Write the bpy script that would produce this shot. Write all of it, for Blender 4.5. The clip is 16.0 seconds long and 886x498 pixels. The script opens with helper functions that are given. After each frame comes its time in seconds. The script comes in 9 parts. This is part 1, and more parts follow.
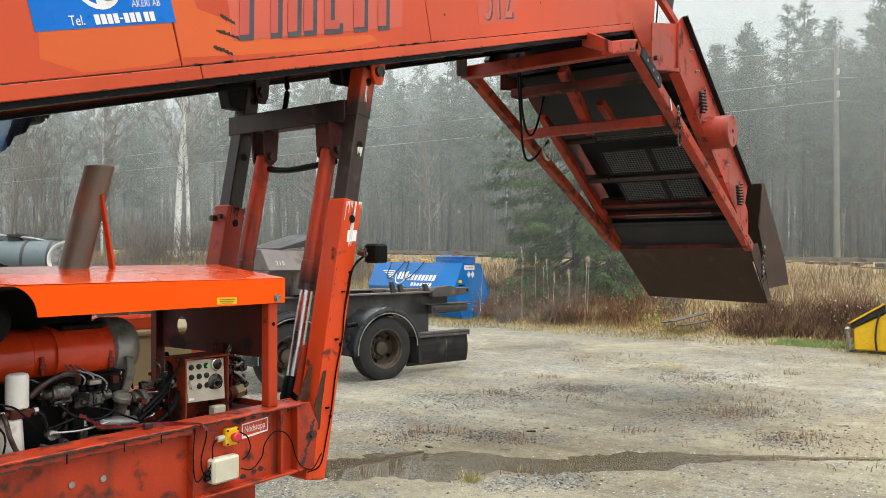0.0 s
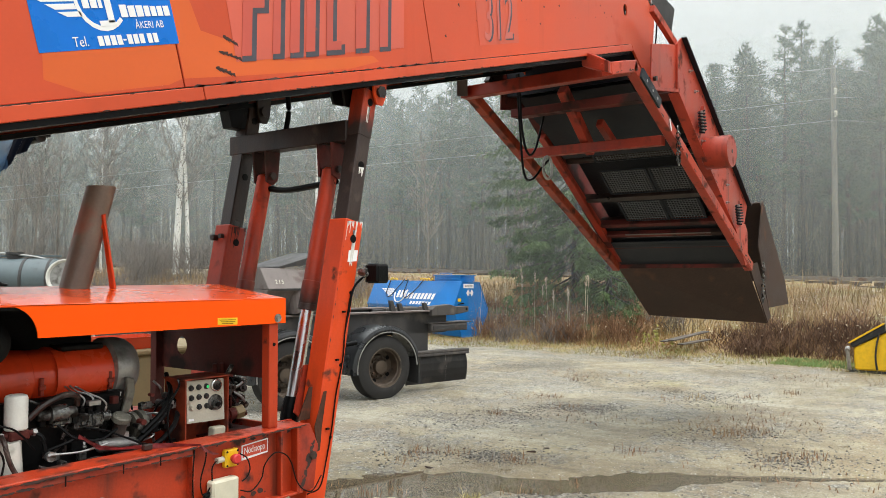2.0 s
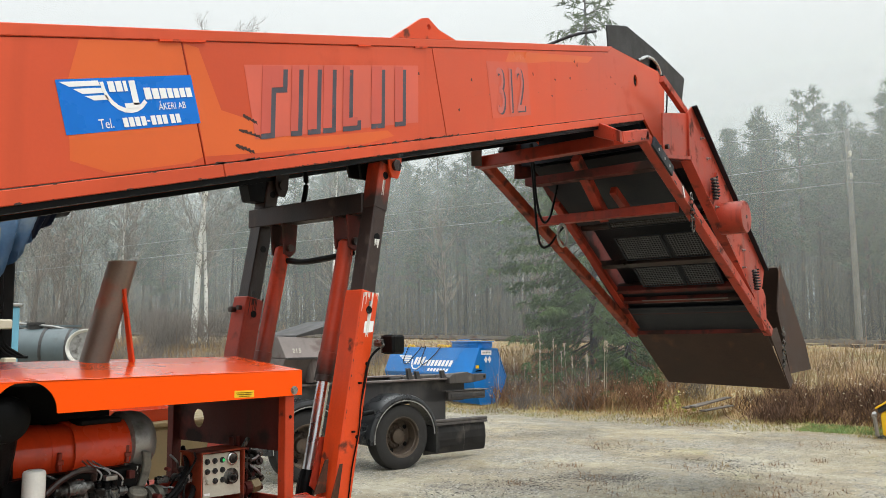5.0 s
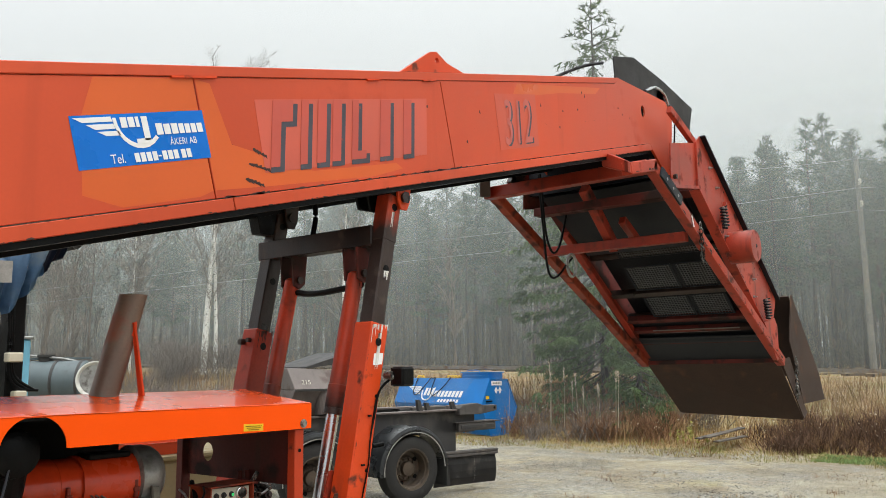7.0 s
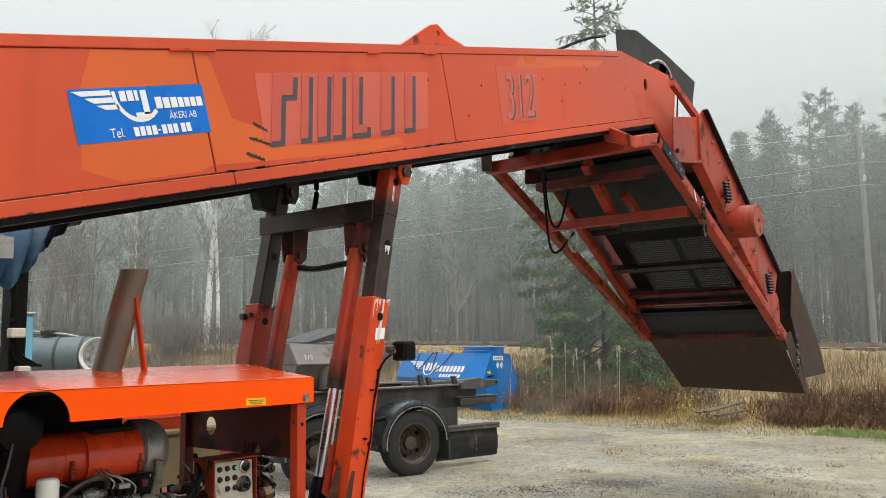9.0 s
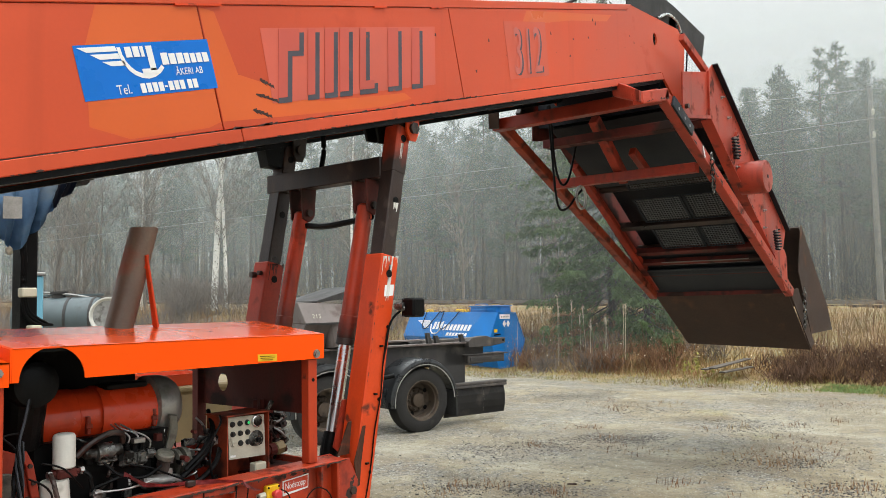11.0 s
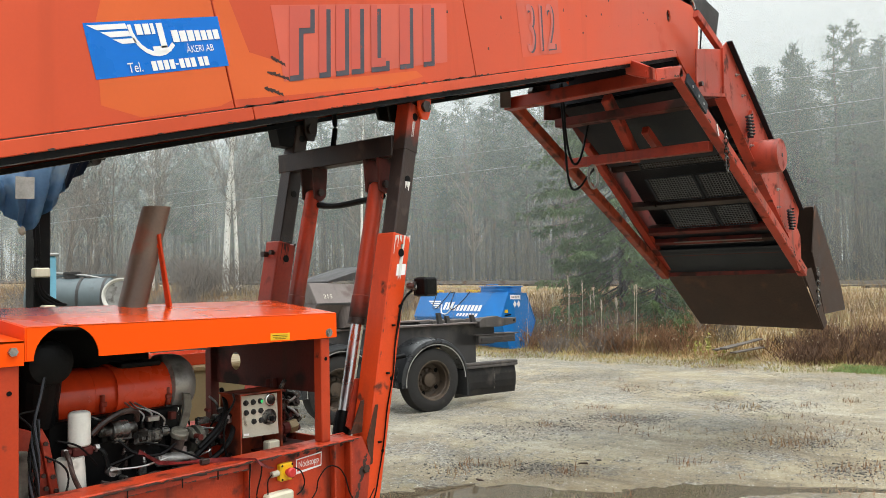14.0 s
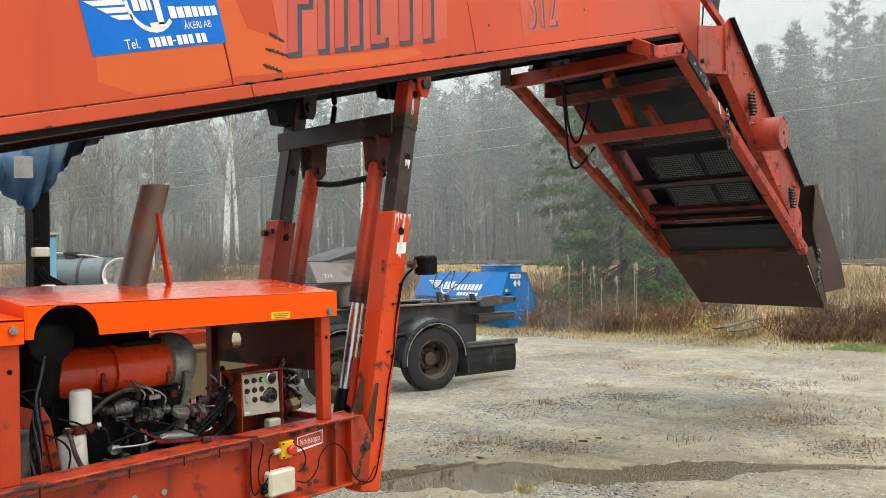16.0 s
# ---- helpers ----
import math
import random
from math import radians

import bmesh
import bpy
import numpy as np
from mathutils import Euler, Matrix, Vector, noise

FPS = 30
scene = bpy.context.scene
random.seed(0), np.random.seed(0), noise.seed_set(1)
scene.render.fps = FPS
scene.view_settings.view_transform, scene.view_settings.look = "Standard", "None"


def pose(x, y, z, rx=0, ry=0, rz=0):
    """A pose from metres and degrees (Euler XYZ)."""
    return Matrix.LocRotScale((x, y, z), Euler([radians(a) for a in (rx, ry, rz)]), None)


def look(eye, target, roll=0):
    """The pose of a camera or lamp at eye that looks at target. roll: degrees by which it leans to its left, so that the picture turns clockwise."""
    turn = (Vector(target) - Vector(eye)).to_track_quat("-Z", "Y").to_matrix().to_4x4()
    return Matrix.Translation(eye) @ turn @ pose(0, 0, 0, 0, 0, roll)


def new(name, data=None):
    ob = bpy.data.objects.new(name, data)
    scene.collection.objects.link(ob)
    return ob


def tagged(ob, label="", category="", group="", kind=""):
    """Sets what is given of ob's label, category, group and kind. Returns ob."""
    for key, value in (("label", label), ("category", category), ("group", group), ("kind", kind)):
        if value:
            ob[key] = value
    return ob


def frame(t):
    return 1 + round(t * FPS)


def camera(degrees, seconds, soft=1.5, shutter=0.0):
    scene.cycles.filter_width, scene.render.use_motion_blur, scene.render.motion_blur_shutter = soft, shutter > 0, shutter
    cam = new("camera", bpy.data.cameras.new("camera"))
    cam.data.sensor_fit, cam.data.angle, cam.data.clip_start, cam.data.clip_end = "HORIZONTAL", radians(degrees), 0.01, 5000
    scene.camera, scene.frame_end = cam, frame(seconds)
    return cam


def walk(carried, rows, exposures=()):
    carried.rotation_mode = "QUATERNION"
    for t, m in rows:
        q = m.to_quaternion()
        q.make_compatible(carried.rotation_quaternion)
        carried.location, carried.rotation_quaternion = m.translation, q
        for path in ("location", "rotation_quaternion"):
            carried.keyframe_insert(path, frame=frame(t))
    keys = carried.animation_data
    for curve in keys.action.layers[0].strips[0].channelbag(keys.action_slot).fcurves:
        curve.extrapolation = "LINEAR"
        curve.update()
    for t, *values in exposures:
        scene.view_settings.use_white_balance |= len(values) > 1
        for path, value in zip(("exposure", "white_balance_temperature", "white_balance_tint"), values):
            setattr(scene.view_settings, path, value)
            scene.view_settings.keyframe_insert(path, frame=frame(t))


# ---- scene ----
cam = camera(57.0, 16.0, 0.8)
PATH = [
    (0, (-0.014, -0.035, 1.902), (1.591, 1.158, 1.913), -0.1),
    (0.5, (-0.014, -0.024, 1.902), (1.592, 1.168, 1.924), -0.1),
    (1, (-0.01, -0.022, 1.908), (1.596, 1.169, 1.939), -0.0),
    (1.5, (-0.016, -0.02, 1.91), (1.591, 1.17, 1.954), 0.0),
    (2, (-0.019, -0.024, 1.914), (1.587, 1.166, 1.969), -0.0),
    (2.5, (-0.023, -0.029, 1.912), (1.581, 1.163, 1.978), -0.1),
    (3, (-0.022, -0.025, 1.914), (1.582, 1.168, 1.995), -0.1),
    (3.5, (-0.02, -0.03, 1.915), (1.58, 1.166, 2.017), -0.3),
    (4, (-0.027, -0.041, 1.919), (1.566, 1.161, 2.055), -0.4),
    (4.5, (-0.041, -0.053, 1.93), (1.542, 1.156, 2.108), -0.4),
    (7, (-0.048, -0.064, 1.947), (1.504, 1.165, 2.235), -0.7),
    (7.5, (-0.053, -0.066, 1.949), (1.499, 1.166, 2.225), -0.7),
    (8, (-0.053, -0.065, 1.944), (1.499, 1.169, 2.207), -0.8),
    (8.5, (-0.042, -0.056, 1.94), (1.512, 1.179, 2.188), -0.8),
    (9, (-0.039, -0.056, 1.942), (1.516, 1.181, 2.171), -0.8),
    (9.5, (-0.035, -0.05, 1.94), (1.52, 1.19, 2.145), -0.9),
    (12, (-0.051, -0.034, 1.92), (1.498, 1.228, 2.021), -1.0),
    (12.5, (-0.044, -0.02, 1.922), (1.503, 1.244, 2.019), -0.9),
    (13, (-0.05, -0.025, 1.921), (1.494, 1.242, 2.018), -0.9),
    (13.5, (-0.044, -0.02, 1.92), (1.497, 1.252, 2.014), -0.9),
    (14, (-0.038, -0.022, 1.917), (1.499, 1.254, 2.002), -1.1),
    (14.5, (-0.026, -0.018, 1.913), (1.509, 1.262, 1.984), -1.2),
    (15, (-0.026, -0.021, 1.912), (1.509, 1.259, 1.969), -1.3),
    (15.5, (-0.022, -0.017, 1.909), (1.515, 1.263, 1.953), -1.3),
    (16, (-0.029, -0.014, 1.911), (1.509, 1.265, 1.946), -1.2),
]
walk(cam, [(t, look(e, g, r)) for t, e, g, r in PATH], [(0, 0.05), (3.5, 0.03), (4.7, -0.04), (7, -0.16), (9.5, -0.14), (12, 0.0), (16, 0.06)])

# ---- light ----
world = bpy.data.worlds.new("overcast")
scene.world = world
world.use_nodes = True
wn, wl = world.node_tree.nodes, world.node_tree.links
wn.clear()
sky = wn.new("ShaderNodeTexSky")
sky.sky_type, sky.sun_disc = "NISHITA", False
sky.sun_elevation, sky.sun_rotation = radians(62), radians(184)
sky.air_density, sky.dust_density, sky.ozone_density = 1.0, 6.0, 1.0
veil = wn.new("ShaderNodeMix")
veil.data_type = "RGBA"
veil.inputs[0].default_value = 0.93
# overcast: bright low sky, the zenith more than three times as bright
wco = wn.new("ShaderNodeTexCoord")
wsep = wn.new("ShaderNodeSeparateXYZ")
wl.new(wco.outputs["Generated"], wsep.inputs[0])
wup = wn.new("ShaderNodeMath")
wup.operation, wup.use_clamp = "MAXIMUM", True
wup.inputs[1].default_value = 0.0
wl.new(wsep.outputs[2], wup.inputs[0])
wcube = wn.new("ShaderNodeMath")
wcube.operation = "POWER"
wcube.inputs[1].default_value = 3.0
wl.new(wup.outputs[0], wcube.inputs[0])
wrise = wn.new("ShaderNodeMath")
wrise.operation = "MULTIPLY_ADD"
wrise.inputs[1].default_value, wrise.inputs[2].default_value = 4.4, 1.27
wl.new(wcube.outputs[0], wrise.inputs[0])
wgrey = wn.new("ShaderNodeVectorMath")
wgrey.operation = "SCALE"
wgrey.inputs[0].default_value = (5.2, 5.42, 5.42)
wl.new(wrise.outputs[0], wgrey.inputs[3])
wl.new(sky.outputs[0], veil.inputs[6])
wl.new(wgrey.outputs[0], veil.inputs[7])
bg = wn.new("ShaderNodeBackground")
bg.inputs[1].default_value = 0.130
wl.new(veil.outputs[2], bg.inputs[0])
wout = wn.new("ShaderNodeOutputWorld")
wl.new(bg.outputs[0], wout.inputs[0])

sun_data = bpy.data.lights.new("sun", "SUN")
sun_data.energy, sun_data.angle, sun_data.color = 1.4, radians(30), (1.0, 0.97, 0.92)
sun_ob = new("sun", sun_data)
sun_ob.matrix_world = look((0, 0, 30), (1, 16, 0))

# ---- helpers for building ----
V3 = Vector


def thing(name, at, label, category, group="", kind=""):
    ob = new(name)
    ob.empty_display_size = 0.1
    ob.location = at
    return tagged(ob, label, category, group, kind)


def part(name, bm, material, parent=None, label=""):
    me = bpy.data.meshes.new(name)
    bm.to_mesh(me)
    bm.free()
    me.materials.append(material)
    ob = new(name, me)
    if parent is not None:
        ob.parent = parent
        ob.matrix_parent_inverse = parent.matrix_basis.inverted() if parent.parent is None else Matrix.Identity(4)
    if label:
        ob["label"] = label
    return ob


def smooth(ob, angle=40):
    for p in ob.data.polygons:
        p.use_smooth = True
    ob.data.set_sharp_from_angle(angle=radians(angle))
    return ob


def B():
    return bmesh.new()


def frame_of(a, b, up=(0, 0, 1)):
    """Axes of a bar from a to b: along, across, up."""
    d = (V3(b) - V3(a)).normalized()
    u = V3(up)
    s = d.cross(u)
    if s.length < 1e-4:
        s = d.cross(V3((0, 1, 0)))
    s.normalize()
    return d, s, s.cross(d).normalized()


def hexa(bm, corners, bevel=0.0):
    """A solid of eight corners: four below, four above, in the same turn."""
    v = [bm.verts.new(c) for c in corners]
    fs = [bm.faces.new([v[i] for i in f]) for f in
          ((3, 2, 1, 0), (4, 5, 6, 7), (0, 1, 5, 4), (1, 2, 6, 5), (2, 3, 7, 6), (3, 0, 4, 7))]
    bmesh.ops.recalc_face_normals(bm, faces=fs)
    if bevel > 0:
        es = list({e for f in fs for e in f.edges})
        bmesh.ops.bevel(bm, geom=es, offset=bevel, segments=1, affect="EDGES", profile=0.5)


def box(bm, x0, x1, y0, y1, z0, z1, bevel=0.0):
    hexa(bm, [(x0, y0, z0), (x1, y0, z0), (x1, y1, z0), (x0, y1, z0),
              (x0, y0, z1), (x1, y0, z1), (x1, y1, z1), (x0, y1, z1)], bevel)


def bar(bm, a, b, w, h, bevel=0.004, up=(0, 0, 1), w2=None, h2=None):
    """A rectangular bar from a to b, w across and h high."""
    d, s, u = frame_of(a, b, up)
    a, b = V3(a), V3(b)
    w2, h2 = w2 or w, h2 or h
    hexa(bm, [a - s * w / 2 - u * h / 2, b - s * w2 / 2 - u * h2 / 2, b + s * w2 / 2 - u * h2 / 2, a + s * w / 2 - u * h / 2,
              a - s * w / 2 + u * h / 2, b - s * w2 / 2 + u * h2 / 2, b + s * w2 / 2 + u * h2 / 2, a + s * w / 2 + u * h / 2], bevel)


def rod(bm, a, b, r, r2=None, n=16, caps=True):
    """A round bar from a to b."""
    d, s, u = frame_of(a, b)
    r2 = r if r2 is None else r2
    ring = [[bm.verts.new(V3(p) + (s * math.cos(6.28319 * i / n) + u * math.sin(6.28319 * i / n)) * q) for i in range(n)]
            for p, q in ((a, r), (b, r2))]
    for i in range(n):
        bm.faces.new((ring[0][i], ring[0][(i + 1) % n], ring[1][(i + 1) % n], ring[1][i]))
    if caps:
        bm.faces.new(ring[0][::-1])
        bm.faces.new(ring[1])


def tube(bm, pts, r, n=8):
    """A round hose or wire through points, rounded by Catmull-Rom."""
    P = [V3(p) for p in pts]
    P = [P[0] * 2 - P[1]] + P + [P[-1] * 2 - P[-2]]
    line = []
    for i in range(1, len(P) - 2):
        for k in range(6):
            t = k / 6
            line.append(0.5 * (2 * P[i] + (P[i + 1] - P[i - 1]) * t + (2 * P[i - 1] - 5 * P[i] + 4 * P[i + 1] - P[i + 2]) * t * t
                               + (3 * P[i] - P[i - 1] - 3 * P[i + 1] + P[i + 2]) * t ** 3))
    line.append(P[-2])
    last = None
    for i, p in enumerate(line):
        q = line[min(i + 1, len(line) - 1)] - line[max(i - 1, 0)]
        d, s, u = frame_of((0, 0, 0), q)
        ring = [bm.verts.new(p + (s * math.cos(6.28319 * k / n) + u * math.sin(6.28319 * k / n)) * r) for k in range(n)]
        if last:
            for k in range(n):
                bm.faces.new((last[k], last[(k + 1) % n], ring[(k + 1) % n], ring[k]))
        last = ring


def prism(bm, outline, y0, y1, bevel=0.0):
    """An outline in x and z, stretched from y0 to y1."""
    a = [bm.verts.new((x, y0, z)) for x, z in outline]
    b = [bm.verts.new((x, y1, z)) for x, z in outline]
    fs = [bm.faces.new(a), bm.faces.new(b[::-1])]
    n = len(a)
    for i in range(n):
        fs.append(bm.faces.new((a[i], b[i], b[(i + 1) % n], a[(i + 1) % n])))
    bmesh.ops.recalc_face_normals(bm, faces=fs)
    if bevel:
        bmesh.ops.bevel(bm, geom=list({e for f in fs for e in f.edges}), offset=bevel, segments=1, affect="EDGES")


def slab(bm, pts, thick):
    """A flat polygon of 3D points with thickness along its normal."""
    P = [V3(p) for p in pts]
    nrm = (P[1] - P[0]).cross(P[2] - P[0]).normalized() * thick
    a = [bm.verts.new(p) for p in P]
    b = [bm.verts.new(p + nrm) for p in P]
    n = len(a)
    fs = [bm.faces.new(a[::-1]), bm.faces.new(b)]
    for i in range(n):
        fs.append(bm.faces.new((a[i], a[(i + 1) % n], b[(i + 1) % n], b[i])))
    bmesh.ops.recalc_face_normals(bm, faces=fs)


def lathe(bm, a, b, profile, n=24, caps=True):
    """A turned body about the axis from a to b; profile: rows of (part of the way, radius)."""
    d, s, u = frame_of(a, b)
    last = None
    for t, r in profile:
        c = V3(a).lerp(V3(b), t)
        ring = [bm.verts.new(c + (s * math.cos(6.28319 * i / n) + u * math.sin(6.28319 * i / n)) * max(r, 0.0005)) for i in range(n)]
        if last:
            for i in range(n):
                bm.faces.new((last[i], last[(i + 1) % n], ring[(i + 1) % n], ring[i]))
        elif caps:
            bm.faces.new(ring[::-1])
        last = ring
    if caps:
        bm.faces.new(last)
    bmesh.ops.recalc_face_normals(bm, faces=bm.faces[:])


# ---- materials ----
def surface(name, base, rough=0.5, metal=0.0, vary=0.25, scale=6.0, spots=None, spot_at=0.62, spot_soft=0.06, spot_scale=3.0,
            grain=0.15, grain_scale=60.0, streak=0.0, streak_col=(0.05, 0.03, 0.02), rough_vary=0.15, coat=0.0, by_object=0.0, spec=0.5, by_island=0.0):
    """A node material: base colour, broad and fine variation, spots of wear or dirt, run-down streaks and fine relief."""
    m = bpy.data.materials.new(name)
    m.use_nodes = True
    N, L = m.node_tree.nodes, m.node_tree.links
    bsdf = N["Principled BSDF"]
    co = N.new("ShaderNodeTexCoord").outputs["Object"]

    def noise_tex(sc, detail=6, stretch=None):
        n = N.new("ShaderNodeTexNoise")
        n.inputs["Scale"].default_value, n.inputs["Detail"].default_value = sc, detail
        if stretch:
            mp = N.new("ShaderNodeMapping")
            mp.inputs["Scale"].default_value = stretch
            L.new(co, mp.inputs[0])
            L.new(mp.outputs[0], n.inputs[0])
        else:
            L.new(co, n.inputs[0])
        return n.outputs[0]

    def ramp(src, a, b):
        r = N.new("ShaderNodeMapRange")
        r.inputs[1].default_value, r.inputs[2].default_value = a, b
        L.new(src, r.inputs[0])
        return r.outputs[0]

    def mixc(fac, a, b, mode="MIX"):
        x = N.new("ShaderNodeMix")
        x.data_type, x.blend_type = "RGBA", mode
        for sock, val in ((x.inputs[0], fac), (x.inputs[6], a), (x.inputs[7], b)):
            if isinstance(val, (int, float)):
                sock.default_value = val
            elif isinstance(val, tuple):
                sock.default_value = (*val[:3], 1)
            else:
                L.new(val, sock)
        return x.outputs[2]

    broad = noise_tex(scale)
    lo = tuple(c * (1 - vary) for c in base)
    hi = tuple(min(1, c * (1 + vary * 0.7)) for c in base)
    col = mixc(ramp(broad, 0.3, 0.7), lo, hi)
    fine = noise_tex(grain_scale, 8)
    if grain:
        col = mixc(ramp(fine, 0.3, 0.7), col, mixc(1.0, col, (1 - grain,) * 3, "MULTIPLY"))
    if by_object:
        info = N.new("ShaderNodeObjectInfo").outputs["Random"]
        col = mixc(ramp(info, 0, 1), col, mixc(1.0, col, (1 - by_object,) * 3, "MULTIPLY"))
    if by_island:
        isl = N.new("ShaderNodeNewGeometry").outputs["Random Per Island"]
        col = mixc(1.0, col, mixc(isl, (1 - by_island,) * 3, (1 + by_island,) * 3), "MULTIPLY")
    rg = N.new("ShaderNodeMapRange")
    rg.inputs[1].default_value, rg.inputs[2].default_value = 0.3, 0.7
    rg.inputs[3].default_value, rg.inputs[4].default_value = max(0.03, rough - rough_vary), min(1, rough + rough_vary)
    L.new(broad, rg.inputs[0])
    roughness = rg.outputs[0]
    if spots:
        sp = ramp(noise_tex(spot_scale, 9), spot_at, spot_at + spot_soft)
        col = mixc(sp, col, spots)
        rr = N.new("ShaderNodeMix")
        L.new(sp, rr.inputs[0])
        L.new(roughness, rr.inputs[2])
        rr.inputs[3].default_value = 0.85
        roughness = rr.outputs[0]
    if streak:
        st = ramp(noise_tex(1.0, 5, (9, 9, 0.7)), 0.56, 0.72)
        sm = N.new("ShaderNodeMath")
        sm.operation = "MULTIPLY"
        sm.inputs[1].default_value = streak
        L.new(st, sm.inputs[0])
        col = mixc(sm.outputs[0], col, streak_col)
    L.new(col, bsdf.inputs["Base Color"])
    L.new(roughness, bsdf.inputs["Roughness"])
    bsdf.inputs["Metallic"].default_value = metal
    bsdf.inputs["Coat Weight"].default_value = coat
    bsdf.inputs["Specular IOR Level"].default_value = spec
    if grain:
        bp = N.new("ShaderNodeBump")
        bp.inputs["Strength"].default_value, bp.inputs["Distance"].default_value = grain, 0.01
        L.new(fine, bp.inputs["Height"])
        L.new(bp.outputs[0], bsdf.inputs["Normal"])
    return m


ORANGE = surface("orange_paint", (0.66, 0.062, 0.010), 0.42, 0, 0.22, 1.6, (0.13, 0.03, 0.016), 0.62, 0.06, 7.0, 0.08, 90, 0.35, (0.20, 0.03, 0.014), spec=0.3)
BOOM = surface("boom_paint", (0.60, 0.077, 0.025), 0.42, 0, 0.18, 0.7, (0.40, 0.045, 0.015), 0.64, 0.14, 1.6, 0.03, 60, 0.28, (0.40, 0.05, 0.014), spec=0.33)
HOODP = surface("hood_paint", (0.95, 0.085, 0.0), 0.40, 0, 0.05, 1.2, (0.45, 0.06, 0.01), 0.78, 0.03, 9.0, 0.02, 120, 0.0, spec=0.15)
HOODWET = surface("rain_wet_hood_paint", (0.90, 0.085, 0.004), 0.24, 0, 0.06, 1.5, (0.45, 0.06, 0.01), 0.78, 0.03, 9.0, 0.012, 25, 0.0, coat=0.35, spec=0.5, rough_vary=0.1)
CABLE = surface("slate_grey_cable", (0.040, 0.045, 0.055), 0.5, 0, 0.2, 6, None, grain=0.05, spec=0.3)
ENGINEP = surface("oily_engine_paint", (0.74, 0.060, 0.014), 0.24, 0, 0.32, 3.0, (0.16, 0.022, 0.012), 0.58, 0.14, 4.0, 0.06, 60, 0.3, (0.28, 0.03, 0.015), spec=0.5)
# real wear, with the shade of undersides and far parts in base and spots
WORNSHADE = surface("worn_orange_steel", (0.35, 0.037, 0.016), 0.46, 0, 0.40, 2.4, (0.055, 0.024, 0.019), 0.57, 0.16, 6.0, 0.15, 70, 0.6, (0.12, 0.03, 0.018), spec=0.35)
# grimy orange of the tail, its shade mixed into a duller, darker base
TAILP = surface("dull_red_orange_paint", (0.42, 0.050, 0.024), 0.44, 0, 0.38, 1.8, (0.085, 0.024, 0.018), 0.585, 0.12, 6.0, 0.12, 80, 0.8, (0.09, 0.022, 0.015), spec=0.3)
GRIMY = surface("grimy_orange_paint", (0.47, 0.044, 0.010), 0.42, 0, 0.32, 2.2, (0.085, 0.025, 0.016), 0.62, 0.10, 15.0, 0.1, 90, 0.75, (0.10, 0.022, 0.012), spec=0.35)
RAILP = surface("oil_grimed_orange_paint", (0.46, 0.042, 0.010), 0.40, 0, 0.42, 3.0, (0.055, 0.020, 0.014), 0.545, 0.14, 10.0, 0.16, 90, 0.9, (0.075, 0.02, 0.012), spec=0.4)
PATCHP = surface("fresh_orange_paint", (0.66, 0.118, 0.026), 0.40, 0, 0.08, 1.5, None, grain=0.02, spec=0.3)
BALLAST = surface("dark_brown_ballast", (0.085, 0.067, 0.05), 0.9, 0, 0.5, 3, (0.22, 0.17, 0.11), 0.54, 0.15, 2, 0.4, 30)
# red steel of under and inner parts, darkened in colour for their shade
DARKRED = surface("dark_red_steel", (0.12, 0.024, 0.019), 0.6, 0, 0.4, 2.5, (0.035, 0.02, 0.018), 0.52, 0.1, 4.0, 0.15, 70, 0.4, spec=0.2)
RUST = surface("rusted_steel", (0.072, 0.046, 0.036), 0.75, 0.1, 0.35, 2.0, (0.12, 0.06, 0.038), 0.60, 0.15, 4.0, 0.3, 70, 0.25, (0.05, 0.03, 0.025), spec=0.25)
PIPE = surface("rusty_exhaust_steel", (0.225, 0.165, 0.125), 0.5, 0.15, 0.4, 2.2, (0.36, 0.085, 0.035), 0.57, 0.14, 2.6, 0.12, 90, 0.6, (0.27, 0.075, 0.035))
TUBE = surface("greasy_dark_steel", (0.040, 0.025, 0.021), 0.40, 0.1, 0.6, 3.0, (0.095, 0.070, 0.060), 0.60, 0.10, 7.0, 0.2, 80, 0.85, (0.010, 0.009, 0.010), spec=0.4)
# near-black base: the engine bay's deep shade is put into this colour
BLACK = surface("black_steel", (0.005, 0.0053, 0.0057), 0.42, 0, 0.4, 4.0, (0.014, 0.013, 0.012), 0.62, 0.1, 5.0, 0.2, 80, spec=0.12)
# bluish black: the tail void's shade and the haze over it, as colour
TAILBLACK = surface("wet_black_tail_steel", (0.011, 0.0145, 0.021), 0.5, 0, 0.4, 4.0, (0.024, 0.027, 0.033), 0.60, 0.1, 5.0, 0.2, 80, spec=0.25)
RUBBER = surface("black_rubber", (0.022, 0.022, 0.022), 0.7, 0, 0.3, 5.0, (0.06, 0.057, 0.05), 0.6, 0.12, 6.0, 0.3, 120)
BELT = surface("conveyor_belt_rubber", (0.017, 0.020, 0.026), 0.42, 0, 0.3, 3.0, (0.032, 0.034, 0.036), 0.62, 0.15, 4.0, 0.3, 90, spec=0.25)
CHROME = surface("chrome", (0.62, 0.63, 0.64), 0.26, 1.0, 0.05, 9, None, rough_vary=0.05, grain=0.02)
STEEL = surface("bare_steel", (0.42, 0.41, 0.40), 0.4, 0.9, 0.25, 12, (0.12, 0.09, 0.07), 0.6, 0.1, 12, 0.2, 120)
CAST = surface("cast_grey_metal", (0.21, 0.21, 0.20), 0.32, 0.8, 0.5, 14, (0.025, 0.021, 0.018), 0.46, 0.12, 14, 0.3, 120)
